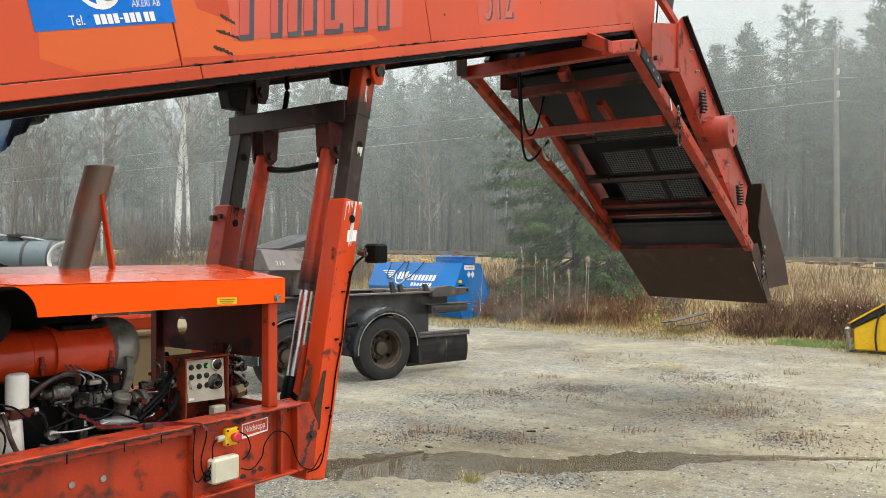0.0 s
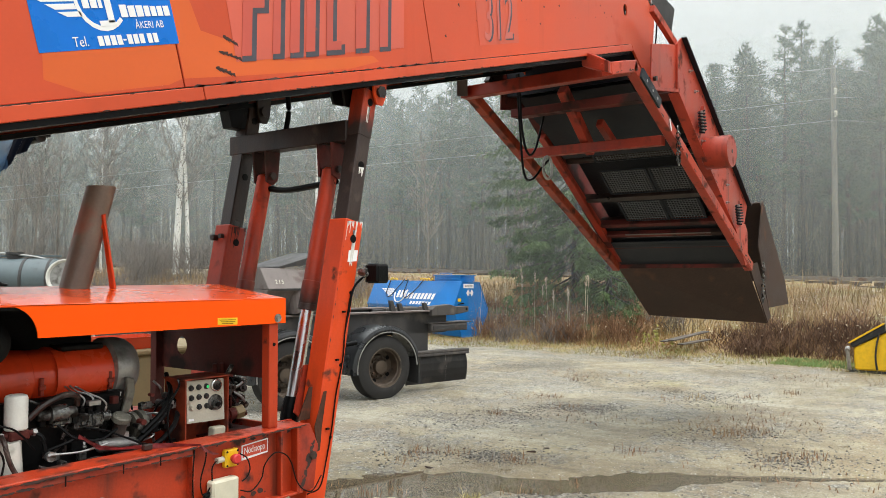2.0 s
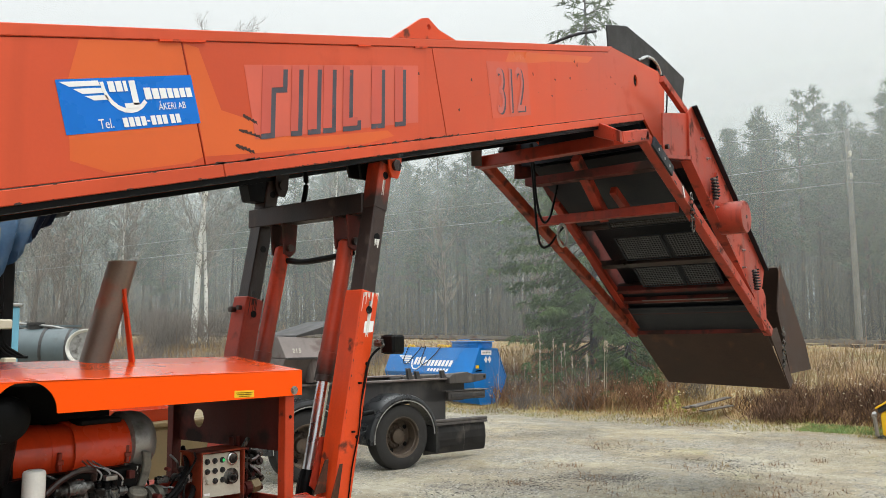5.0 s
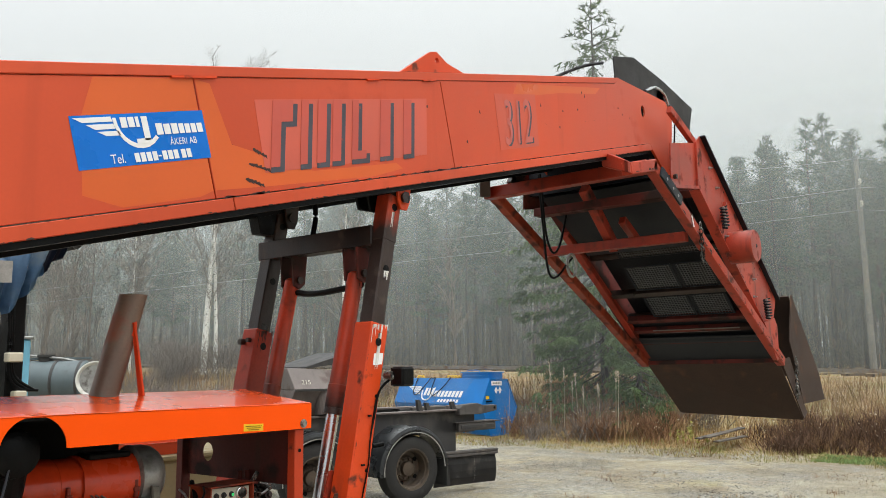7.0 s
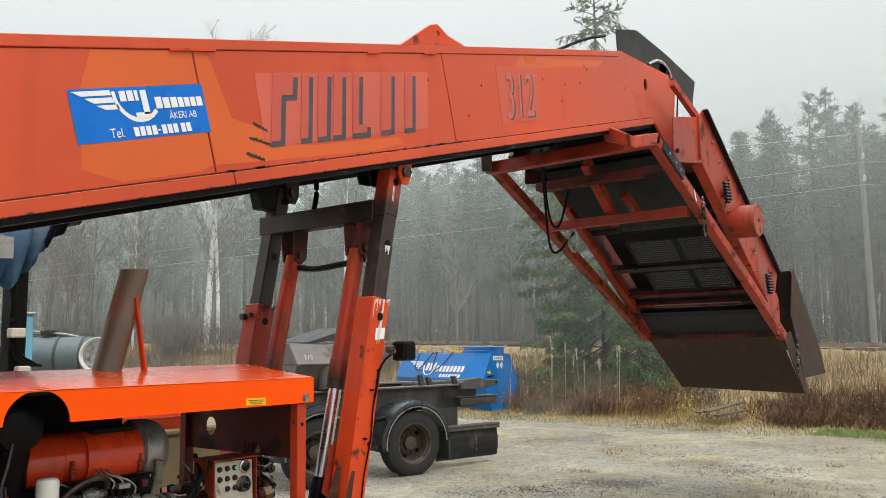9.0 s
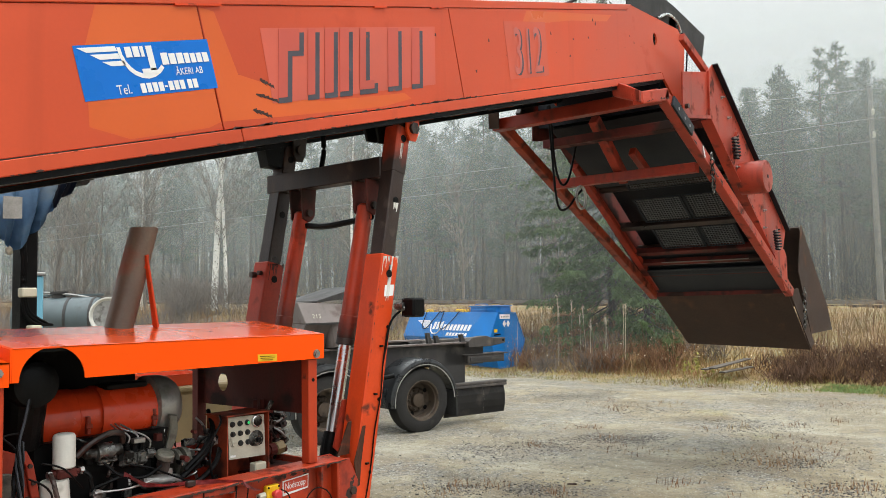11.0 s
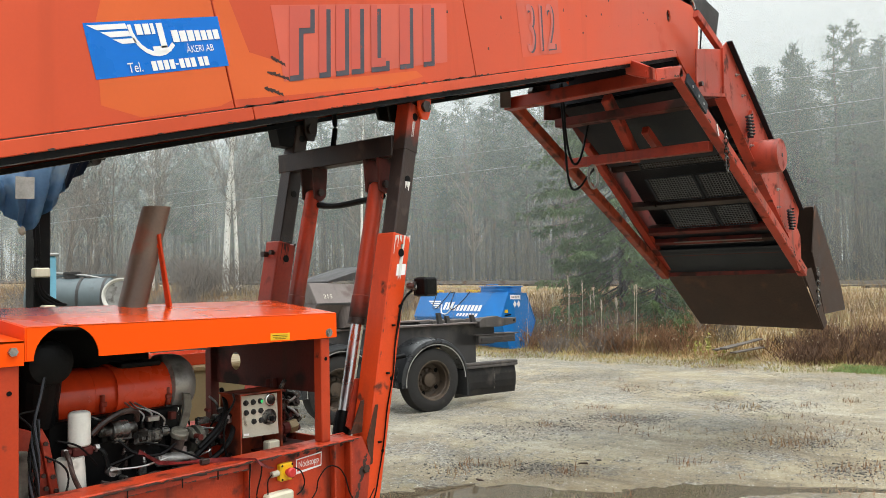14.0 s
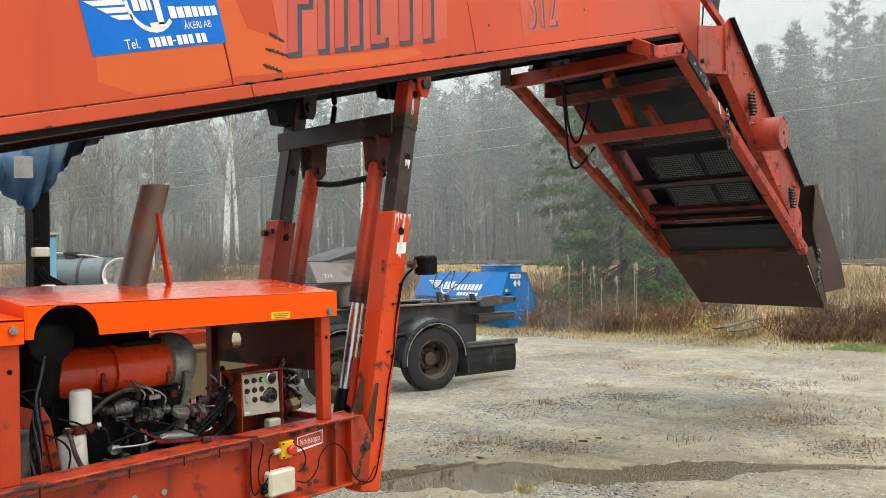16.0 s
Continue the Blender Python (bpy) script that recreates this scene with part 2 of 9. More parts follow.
DULLCAST = surface("greasy_dull_grey_metal", (0.21, 0.20, 0.165), 0.5, 0.3, 0.4, 9, (0.05, 0.042, 0.034), 0.54, 0.16, 11, 0.25, 90)
OILWHITE = surface("oil_stained_white_paint", (0.56, 0.55, 0.50), 0.4, 0, 0.2, 8, (0.22, 0.20, 0.16), 0.62, 0.12, 7, 0.05, 80)
GREYSILVER = surface("silver_grey_cowl", (0.40, 0.40, 0.385), 0.4, 0.5, 0.3, 6, (0.12, 0.11, 0.10), 0.55, 0.15, 7, 0.15, 90)
WHITE = surface("white_paint", (0.72, 0.71, 0.66), 0.45, 0, 0.12, 8, (0.35, 0.3, 0.22), 0.66, 0.1, 14, 0.08, 100)
CREAM = surface("cream_plastic", (0.62, 0.58, 0.45), 0.5, 0, 0.12, 10, (0.3, 0.27, 0.2), 0.64, 0.1, 14, 0.05, 100)
PANEL = surface("grey_white_panel", (0.52, 0.49, 0.40), 0.5, 0, 0.15, 12, (0.25, 0.22, 0.17), 0.62, 0.1, 16, 0.08, 100)
YELLOW = surface("yellow_plastic", (0.80, 0.47, 0.008), 0.45, 0, 0.12, 10, (0.3, 0.2, 0.05), 0.66, 0.1, 16, 0.05)
REDP = surface("red_plastic", (0.55, 0.03, 0.03), 0.4, 0, 0.1, 10, None, grain=0.03)
PINKFILM = surface("sun_bleached_pink_film", (0.57, 0.098, 0.058), 0.5, 0, 0.16, 2.5, None, grain=0.02)
PALEFILM = surface("faint_pink_film", (0.58, 0.086, 0.040), 0.5, 0, 0.12, 3, None, grain=0.02)
FADED = surface("sun_faded_red_film", (0.52, 0.080, 0.052), 0.5, 0, 0.14, 3, None, grain=0.02)
GREASE = surface("caked_brown_grease", (0.070, 0.026, 0.014), 0.55, 0, 0.5, 9, (0.15, 0.035, 0.018), 0.60, 0.08, 12, 0.3, 60, spec=0.3)
FENDER = surface("black_glossy_mudguard_plastic", (0.020, 0.022, 0.024), 0.30, 0, 0.3, 4.0, (0.06, 0.058, 0.052), 0.62, 0.2, 3.0, 0.06, 60, spec=0.5)
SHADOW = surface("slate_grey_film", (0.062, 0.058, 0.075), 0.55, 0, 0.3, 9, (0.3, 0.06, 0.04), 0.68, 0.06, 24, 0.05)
DIGIT = surface("faded_pale_red_film", (0.56, 0.125, 0.095), 0.55, 0, 0.14, 8, None, grain=0.02)
CBOXP = surface("rusty_red_orange_steel", (0.33, 0.05, 0.018), 0.5, 0, 0.45, 5.0, (0.07, 0.022, 0.015), 0.50, 0.16, 9.0, 0.15, 70, 0.5, (0.09, 0.02, 0.012), spec=0.35)
SEED = surface("pale_dry_seed_heads", (0.55, 0.47, 0.34), 0.85, 0, 0.3, 3.0, None, grain=0, spec=0.2, by_island=0.3)
SCUFF = surface("black_scuffed_rubber_mark", (0.05, 0.025, 0.02), 0.8, 0, 0.4, 20, None, grain=0.1)
BLUE = surface("blue_sign_film", (0.003, 0.155, 0.62), 0.35, 0, 0.06, 6, None, grain=0.02, spec=0.25)
BLUEPAINT = surface("blue_container_paint", (0.008, 0.17, 0.52), 0.45, 0, 0.14, 2, (0.05, 0.13, 0.28), 0.66, 0.1, 3, 0.05, 60, 0.15, (0.03, 0.09, 0.22), spec=0.3)
SIGNWHITE = surface("white_sign_film", (0.82, 0.82, 0.82), 0.4, 0, 0.04, 6, None, grain=0.02)
SIGNRED = surface("red_sign_film", (0.56, 0.055, 0.022), 0.4, 0, 0.06, 6, None, grain=0.02)
CHASSIS = surface("dusty_dark_chassis_paint", (0.045, 0.043, 0.043), 0.6, 0.1, 0.35, 2.5, (0.12, 0.11, 0.095), 0.56, 0.15, 3, 0.15, 60, 0.35, (0.10, 0.085, 0.07))
ARMP = surface("dusty_dark_arm_paint", (0.082, 0.073, 0.068), 0.6, 0.1, 0.35, 2.5, (0.15, 0.13, 0.11), 0.58, 0.15, 4, 0.15, 60, 0.5, (0.03, 0.027, 0.026))
GREYBODY = surface("grey_brown_steel_body", (0.15, 0.125, 0.115), 0.6, 0.1, 0.3, 2, (0.09, 0.06, 0.05), 0.58, 0.12, 3, 0.12, 60, 0.4, (0.08, 0.06, 0.05))
TYRE = surface("dusty_tyre_rubber", (0.024, 0.023, 0.022), 0.8, 0, 0.3, 4, (0.05, 0.047, 0.041), 0.62, 0.2, 6, 0.3, 90)
RIM = surface("dull_brown_grey_rim", (0.105, 0.078, 0.056), 0.65, 0.3, 0.35, 7, (0.05, 0.04, 0.035), 0.55, 0.12, 9, 0.2, 90)
TANKGREY = surface("grey_blue_tank_paint", (0.095, 0.125, 0.135), 0.5, 0, 0.25, 2, (0.08, 0.09, 0.09), 0.6, 0.15, 3, 0.08, 60, 0.3, (0.07, 0.08, 0.08))
LIGHTBLUE = surface("light_blue_paint", (0.16, 0.42, 0.56), 0.5, 0, 0.15, 3, (0.4, 0.4, 0.35), 0.68, 0.06, 6, 0.06)
TARPB = surface("faded_blue_tarpaulin", (0.10, 0.21, 0.37), 0.45, 0, 0.4, 3.5, (0.20, 0.27, 0.33), 0.56, 0.15, 3.5, 0.12, 40, 0.4, (0.035, 0.07, 0.15))
NAVY = surface("dark_navy_tarpaulin", (0.012, 0.018, 0.035), 0.45, 0, 0.4, 3.5, (0.03, 0.04, 0.06), 0.56, 0.15, 3.5, 0.12, 40, spec=0.3)
PATCHGREY = surface("grey_canvas_patch", (0.27, 0.265, 0.245), 0.7, 0, 0.35, 6, None, grain=0.2)
TEAL = surface("teal_paint", (0.05, 0.22, 0.24), 0.55, 0, 0.25, 3, (0.05, 0.06, 0.06), 0.6, 0.1, 4, 0.08)
STRAP = surface("faded_red_strap", (0.56, 0.14, 0.15), 0.8, 0, 0.35, 14, (0.20, 0.06, 0.055), 0.52, 0.15, 16, 0.3)
TAN = surface("tan_painted_sheet", (0.27, 0.20, 0.095), 0.5, 0, 0.2, 3, (0.2, 0.16, 0.1), 0.62, 0.1, 5, 0.06)
WOOD = surface("weathered_grey_plank", (0.115, 0.095, 0.078), 0.8, 0, 0.35, 4, (0.09, 0.08, 0.07), 0.55, 0.12, 5, 0.3, 60)
POLEWOOD = surface("grey_pole_wood", (0.21, 0.195, 0.175), 0.85, 0, 0.25, 2, None, grain=0.3, grain_scale=30)
WIRE = surface("dull_steel_wire", (0.15, 0.155, 0.16), 0.5, 0.5, 0.2, 8, None, grain=0.05)
ZINC = surface("zinc_wire", (0.33, 0.34, 0.34), 0.4, 0.6, 0.2, 5, None, grain=0.05)
BARKP = surface("pine_bark", (0.062, 0.047, 0.040), 0.9, 0, 0.4, 1.2, (0.13, 0.07, 0.045), 0.56, 0.15, 0.8, 0.5, 14, by_object=0.3)
BARKB = surface("birch_bark", (0.86, 0.85, 0.80), 0.7, 0, 0.12, 3, (0.035, 0.032, 0.03), 0.60, 0.03, 14.0, 0.2, 30)
TWIG = surface("bare_grey_twig", (0.19, 0.155, 0.13), 0.9, 0, 0.3, 1.0, None, grain=0.2, grain_scale=20)
NEEDLE = surface("pine_needles", (0.056, 0.094, 0.058), 0.75, 0, 0.4, 0.9, (0.10, 0.12, 0.06), 0.56, 0.15, 1.4, 0, by_object=0.3, spec=0.2)
SPRUCEN = surface("spruce_needles", (0.095, 0.140, 0.056), 0.75, 0, 0.45, 1.2, (0.095, 0.145, 0.05), 0.56, 0.15, 2.0, 0, spec=0.2)
THICKET = surface("dark_bare_thicket", (0.105, 0.085, 0.075), 0.9, 0, 0.4, 0.6, None, grain=0, spec=0.15, by_island=0.4)
STRAW = surface("dry_straw_grass", (0.37, 0.25, 0.105), 0.85, 0, 0.5, 0.5, (0.25, 0.13, 0.055), 0.5, 0.12, 0.5, 0, spec=0.2, by_island=0.35)
BRAMBLE = surface("dark_brown_bramble_stems", (0.145, 0.085, 0.055), 0.85, 0, 0.45, 0.9, (0.30, 0.185, 0.09), 0.50, 0.15, 0.9, 0, spec=0.2, by_island=0.5)
BROWNTWIG = surface("red_brown_dead_stems", (0.26, 0.145, 0.082), 0.85, 0, 0.45, 0.7, (0.34, 0.24, 0.12), 0.50, 0.15, 0.6, 0, spec=0.2, by_island=0.5)
VERGE = surface("olive_and_yellow_turf_grass", (0.34, 0.29, 0.12), 0.85, 0, 0.5, 0.8, (0.22, 0.24, 0.08), 0.52, 0.15, 0.9, 0, spec=0.2, by_island=0.4)
GREENGRASS = surface("short_green_grass", (0.20, 0.30, 0.11), 0.85, 0, 0.4, 1.5, (0.40, 0.36, 0.16), 0.54, 0.15, 2.5, 0, spec=0.2, by_island=0.3)
LEAFY = surface("yellow_green_leaves", (0.34, 0.33, 0.08), 0.75, 0, 0.35, 4, None, grain=0)
STONE = surface("gravel_stone", (0.34, 0.315, 0.265), 0.75, 0, 0.3, 5, None, grain=0.2, by_island=0.6)
DARKSTONE = surface("dark_wet_gravel", (0.20, 0.185, 0.16), 0.6, 0, 0.3, 9, None, grain=0.2, by_island=0.85)
RAILM = surface("worn_rail_steel", (0.27, 0.245, 0.22), 0.5, 0.6, 0.25, 2, (0.16, 0.09, 0.06), 0.5, 0.2, 2, 0.1)


def glow(name, col, strength):
    m = bpy.data.materials.new(name)
    m.use_nodes = True
    b = m.node_tree.nodes["Principled BSDF"]
    b.inputs["Base Color"].default_value = (*col, 1)
    b.inputs["Emission Color"].default_value = (*col, 1)
    b.inputs["Emission Strength"].default_value = strength
    return m


def greased(name, base, z_dark, z_clean, dark=(0.030, 0.019, 0.016)):
    """Worn orange paint with black grease that creeps along the tube from z_dark and ends raggedly at z_clean."""
    m = surface(name, base, 0.46, 0, 0.36, 2.4, (0.06, 0.024, 0.018), 0.60, 0.14, 6.0, 0.12, 80, 0.6, (0.10, 0.025, 0.015), spec=0.35)
    N, L = m.node_tree.nodes, m.node_tree.links
    bsdf = N["Principled BSDF"]
    paint = bsdf.inputs["Base Color"].links[0].from_socket
    co = N.new("ShaderNodeTexCoord").outputs["Object"]
    sep = N.new("ShaderNodeSeparateXYZ")
    L.new(co, sep.inputs[0])
    nz = N.new("ShaderNodeTexNoise")
    nz.inputs["Scale"].default_value, nz.inputs["Detail"].default_value = 9.0, 8
    L.new(co, nz.inputs[0])
    wob = N.new("ShaderNodeMath")
    wob.operation = "MULTIPLY_ADD"
    wob.inputs[1].default_value = 0.22
    L.new(nz.outputs[0], wob.inputs[0])
    L.new(sep.outputs[2], wob.inputs[2])
    r = N.new("ShaderNodeMapRange")
    r.inputs[1].default_value, r.inputs[2].default_value = z_dark + 0.11, z_clean + 0.11
    L.new(wob.outputs[0], r.inputs[0])
    x = N.new("ShaderNodeMix")
    x.data_type = "RGBA"
    x.inputs[6].default_value = (*dark, 1)
    L.new(r.outputs[0], x.inputs[0])
    L.new(paint, x.inputs[7])
    L.new(x.outputs[2], bsdf.inputs["Base Color"])
    return m


BARREL = greased("greasy_orange_cylinder_paint", (0.52, 0.056, 0.020), 1.74, 2.0)
LEGHEAD = greased("greasy_orange_leg_head_paint", (0.50, 0.055, 0.018), 2.72, 2.88)
GREENLAMP = glow("green_indicator_light", (0.03, 0.55, 0.15), 0.5)


def ground_material():
    """Wet sand and gravel: dun sand, grey gravel patches, fine stones, wet gloss."""
    m = bpy.data.materials.new("wet_gravel_yard")
    m.use_nodes = True
    N, L = m.node_tree.nodes, m.node_tree.links
    bsdf = N["Principled BSDF"]
    geo = N.new("ShaderNodeNewGeometry").outputs["Position"]

    def nz(sc, det=8, rough=0.6):
        n = N.new("ShaderNodeTexNoise")
        n.inputs["Scale"].default_value, n.inputs["Detail"].default_value, n.inputs["Roughness"].default_value = sc, det, rough
        L.new(geo, n.inputs[0])
        return n.outputs[0]

    def rng(src, a, b, c=0.0, d=1.0):
        r = N.new("ShaderNodeMapRange")
        for i, q in enumerate((a, b, c, d)):
            r.inputs[i + 1].default_value = q
        L.new(src, r.inputs[0])
        return r.outputs[0]

    def mx(fac, a, b, mode="MIX"):
        x = N.new("ShaderNodeMix")
        x.data_type, x.blend_type = "RGBA", mode
        for sock, val in ((x.inputs[0], fac), (x.inputs[6], a), (x.inputs[7], b)):
            if isinstance(val, float):
                sock.default_value = val
            elif isinstance(val, tuple):
                sock.default_value = (*val, 1)
            else:
                L.new(val, sock)
        return x.outputs[2]

    def cells(sc):
        v = N.new("ShaderNodeTexVoronoi")
        v.inputs["Scale"].default_value = sc
        L.new(geo, v.inputs[0])
        return v.outputs["Color"], v.outputs["Distance"]

    def times(a, b):
        m_ = N.new("ShaderNodeMath")
        m_.operation = "MULTIPLY"
        L.new(a, m_.inputs[0])
        L.new(b, m_.inputs[1])
        return m_.outputs[0]

    stone_c, stone_d = cells(48)
    grit_c, grit_d = cells(115)
    rare_c, rare_d = cells(30)
    # packed mud: pale dried film, brown damp hollows, wheel tracks
    mud = mx(rng(nz(0.42, 10, 0.66), 0.41, 0.60), (0.255, 0.208, 0.132), (0.42, 0.368, 0.255))
    turn = N.new("ShaderNodeMapping")
    turn.inputs["Rotation"].default_value = (0, 0, radians(-24))
    turn.inputs["Scale"].default_value = (1.6, 0.26, 1.0)
    L.new(geo, turn.inputs[0])
    ruts = N.new("ShaderNodeTexNoise")
    ruts.inputs["Scale"].default_value, ruts.inputs["Detail"].default_value, ruts.inputs["Roughness"].default_value = 0.85, 12, 0.74
    L.new(turn.outputs[0], ruts.inputs[0])
    mud = mx(rng(ruts.outputs[0], 0.52, 0.58, 0, 0.6), mud, (0.175, 0.140, 0.092))
    mud = mx(rng(ruts.outputs[0], 0.46, 0.40, 0, 0.55), mud, (0.50, 0.462, 0.362))
    mud = mx(rng(nz(0.5, 10, 0.76), 0.53, 0.60, 0, 0.6), mud, (0.265, 0.19, 0.115))
    mud = mx(rng(nz(0.62, 9, 0.74), 0.57, 0.66, 0, 0.6), mud, (0.30, 0.275, 0.125))
    mud = mx(rng(nz(0.16, 4, 0.5), 0.42, 0.60), mx(1.0, mud, (0.90, 0.92, 0.95), "MULTIPLY"), mx(1.0, mud, (1.04, 1.0, 0.90), "MULTIPLY"))
    mud = mx(rng(nz(9, 12, 0.8), 0.47, 0.66, 0, 0.8), mud, mx(1.0, mud, (0.52, 0.50, 0.47), "MULTIPLY"))
    mud = mx(rng(grit_c, 0.64, 0.8, 0, 0.45), mud, (0.13, 0.115, 0.092))
    mud = mx(rng(grit_c, 0.34, 0.22, 0, 0.3), mud, (0.55, 0.51, 0.43))
    # gravel showing through in ragged patches
    gravel = mx(rng(stone_c, 0.25, 0.75), (0.075, 0.072, 0.064), (0.47, 0.45, 0.395))
    gravel = mx(rng(grit_c, 0.35, 0.75, 0, 0.5), gravel, (0.135, 0.132, 0.118))
    place = N.new("ShaderNodeSeparateXYZ")
    L.new(geo, place.inputs[0])
    # more bare gravel towards the trailer, more mud on the open side
    more = N.new("ShaderNodeMath")
    more.operation = "ADD"
    L.new(nz(0.8, 14, 0.8), more.inputs[0])
    L.new(rng(place.outputs[1], 1.5, 9.0, -0.025, 0.04), more.inputs[1])
    ragged = rng(more.outputs[0], 0.495, 0.54)
    broken = rng(nz(7, 10, 0.8), 0.40, 0.56, 0.15, 1.0)
    patch = times(ragged, broken)
    col = mx(patch, mud, gravel)
    strewn = times(rng(rare_d, 0.30, 0.22), rng(rare_c, 0.60, 0.65))
    col = mx(strewn, col, mx(rng(nz(34, 2), 0.47, 0.53), (0.06, 0.055, 0.05), (0.72, 0.70, 0.64)))
    wet = rng(nz(0.33, 8, 0.62), 0.52, 0.62)
    col = mx(rng(nz(0.33, 8, 0.62), 0.52, 0.62, 0, 0.75), col, mx(1.0, col, (0.62, 0.59, 0.55), "MULTIPLY"))
    damp = mx(wet, rng(nz(1.6, 9, 0.7), 0.36, 0.62, 0.36, 0.85), rng(nz(1.6, 9, 0.7), 0.36, 0.62, 0.20, 0.60))
    L.new(damp, bsdf.inputs["Roughness"])
    bsdf.inputs["Specular IOR Level"].default_value = 0.42
    hgt = mx(patch, rng(grit_d, 0.0, 0.6, 0.35, 0.0), rng(stone_d, 0.0, 0.6, 1.0, 0.0))
    hgt = mx(0.45, hgt, nz(11, 12, 0.75))
    bp = N.new("ShaderNodeBump")
    bp.inputs["Strength"].default_value, bp.inputs["Distance"].default_value = 0.9, 0.03
    L.new(hgt, bp.inputs["Height"])
    L.new(bp.outputs[0], bsdf.inputs["Normal"])
    # past the yard's edge: brown turf
    sep = N.new("ShaderNodeSeparateXYZ")
    L.new(geo, sep.inputs[0])
    edge = N.new("ShaderNodeMath")
    edge.operation = "ADD"
    L.new(sep.outputs[0], edge.inputs[0])
    L.new(rng(nz(0.7, 6), 0.3, 0.7, -1.4, 1.4), edge.inputs[1])
    turf = mx(rng(nz(1.4, 8), 0.35, 0.65), (0.17, 0.105, 0.048), (0.36, 0.245, 0.105))
    turf = mx(rng(nz(0.9, 8, 0.7), 0.50, 0.62, 0, 0.7), turf, (0.22, 0.21, 0.065))
    col2 = mx(rng(edge.outputs[0], 17.6, 19.0), col, turf)
    L.new(col2, bsdf.inputs["Base Color"])
    return m


GROUND = ground_material()


def water_material():
    m = bpy.data.materials.new("muddy_puddle_water")
    m.use_nodes = True
    N, L = m.node_tree.nodes, m.node_tree.links
    b = N["Principled BSDF"]
    b.inputs["Base Color"].default_value = (0.125, 0.098, 0.064, 1)
    b.inputs["Roughness"].default_value = 0.02
    b.inputs["IOR"].default_value = 1.6
    n = N.new("ShaderNodeTexNoise")
    n.inputs["Scale"].default_value = 9
    bp = N.new("ShaderNodeBump")
    bp.inputs["Strength"].default_value, bp.inputs["Distance"].default_value = 0.025, 0.01
    L.new(n.outputs[0], bp.inputs["Height"])
    L.new(bp.outputs[0], b.inputs["Normal"])
    return m


WATER = water_material()


def mist_material(name, amount):
    """Thin mist: mostly clear, the rest scatters the daylight; thins out upwards."""
    m = bpy.data.materials.new(name)
    m.use_nodes = True
    N, L = m.node_tree.nodes, m.node_tree.links
    N.clear()
    out, mix, clear = N.new("ShaderNodeOutputMaterial"), N.new("ShaderNodeMixShader"), N.new("ShaderNodeBsdfTransparent")
    two, dif, tra = N.new("ShaderNodeMixShader"), N.new("ShaderNodeBsdfDiffuse"), N.new("ShaderNodeBsdfTranslucent")
    dif.inputs[0].default_value = tra.inputs[0].default_value = (0.80, 0.87, 0.865, 1)
    two.inputs[0].default_value = 0.5
    L.new(dif.outputs[0], two.inputs[1])
    L.new(tra.outputs[0], two.inputs[2])
    nz = N.new("ShaderNodeTexNoise")
    nz.inputs["Scale"].default_value, nz.inputs["Detail"].default_value = 0.06, 3
    geo = N.new("ShaderNodeNewGeometry")
    L.new(geo.outputs["Position"], nz.inputs[0])
    r = N.new("ShaderNodeMapRange")
    r.inputs[1].default_value, r.inputs[2].default_value = 0.3, 0.7
    r.inputs[3].default_value, r.inputs[4].default_value = amount * 0.75, amount * 1.2
    L.new(nz.outputs[0], r.inputs[0])
    sep = N.new("ShaderNodeSeparateXYZ")
    L.new(geo.outputs["Position"], sep.inputs[0])
    thin = N.new("ShaderNodeMapRange")
    thin.inputs[1].default_value, thin.inputs[2].default_value = 1.5, 14.0
    thin.inputs[3].default_value, thin.inputs[4].default_value = 0.40, 1.3
    L.new(sep.outputs[2], thin.inputs[0])
    top = N.new("ShaderNodeMapRange")
    top.inputs[1].default_value, top.inputs[2].default_value = 10.0, 18.0
    top.inputs[3].default_value, top.inputs[4].default_value = 1.0, 0.0
    L.new(sep.outputs[2], top.inputs[0])
    both = N.new("ShaderNodeMath")
    both.operation = "MULTIPLY"
    L.new(thin.outputs[0], both.inputs[0])
    L.new(top.outputs[0], both.inputs[1])
    mul = N.new("ShaderNodeMath")
    mul.operation = "MULTIPLY"
    L.new(r.outputs[0], mul.inputs[0])
    L.new(both.outputs[0], mul.inputs[1])
    L.new(mul.outputs[0], mix.inputs[0])
    L.new(clear.outputs[0], mix.inputs[1])
    L.new(two.outputs[0], mix.inputs[2])
    L.new(mix.outputs[0], out.inputs[0])
    return m


# ---- ground, water, railway ----
def sstep(a, b, x):
    t = min(1, max(0, (x - a) / (b - a)))
    return t * t * (3 - 2 * t)


POOL = [(5.19, 5.14, 0.33), (5.32, 4.96, 0.39), (5.46, 4.82, 0.4), (5.64, 4.7, 0.49), (5.82, 4.53, 0.48), (6.01, 4.34, 0.44), (6.18, 4.15, 0.37), (6.29, 3.92, 0.29), (6.38, 3.67, 0.26), (6.57, 3.43, 0.27), (6.9, 3.2, 0.32), (7.15, 2.98, 0.32), (7.39, 2.8, 0.24), (7.74, 2.34, 0.12), (8.09, 1.77, 0.09), (8.47, 1.22, 0.07)]


def pool_depth(x, y):
    best = 0.0
    for (x0, y0, w0), (x1, y1, w1) in zip(POOL, POOL[1:]):
        dx, dy = x1 - x0, y1 - y0
        t = min(1, max(0, ((x - x0) * dx + (y - y0) * dy) / (dx * dx + dy * dy)))
        d = math.hypot(x - x0 - t * dx, y - y0 - t * dy)
        best = max(best, 1 - d / ((w0 + (w1 - w0) * t) * 2))
    return best


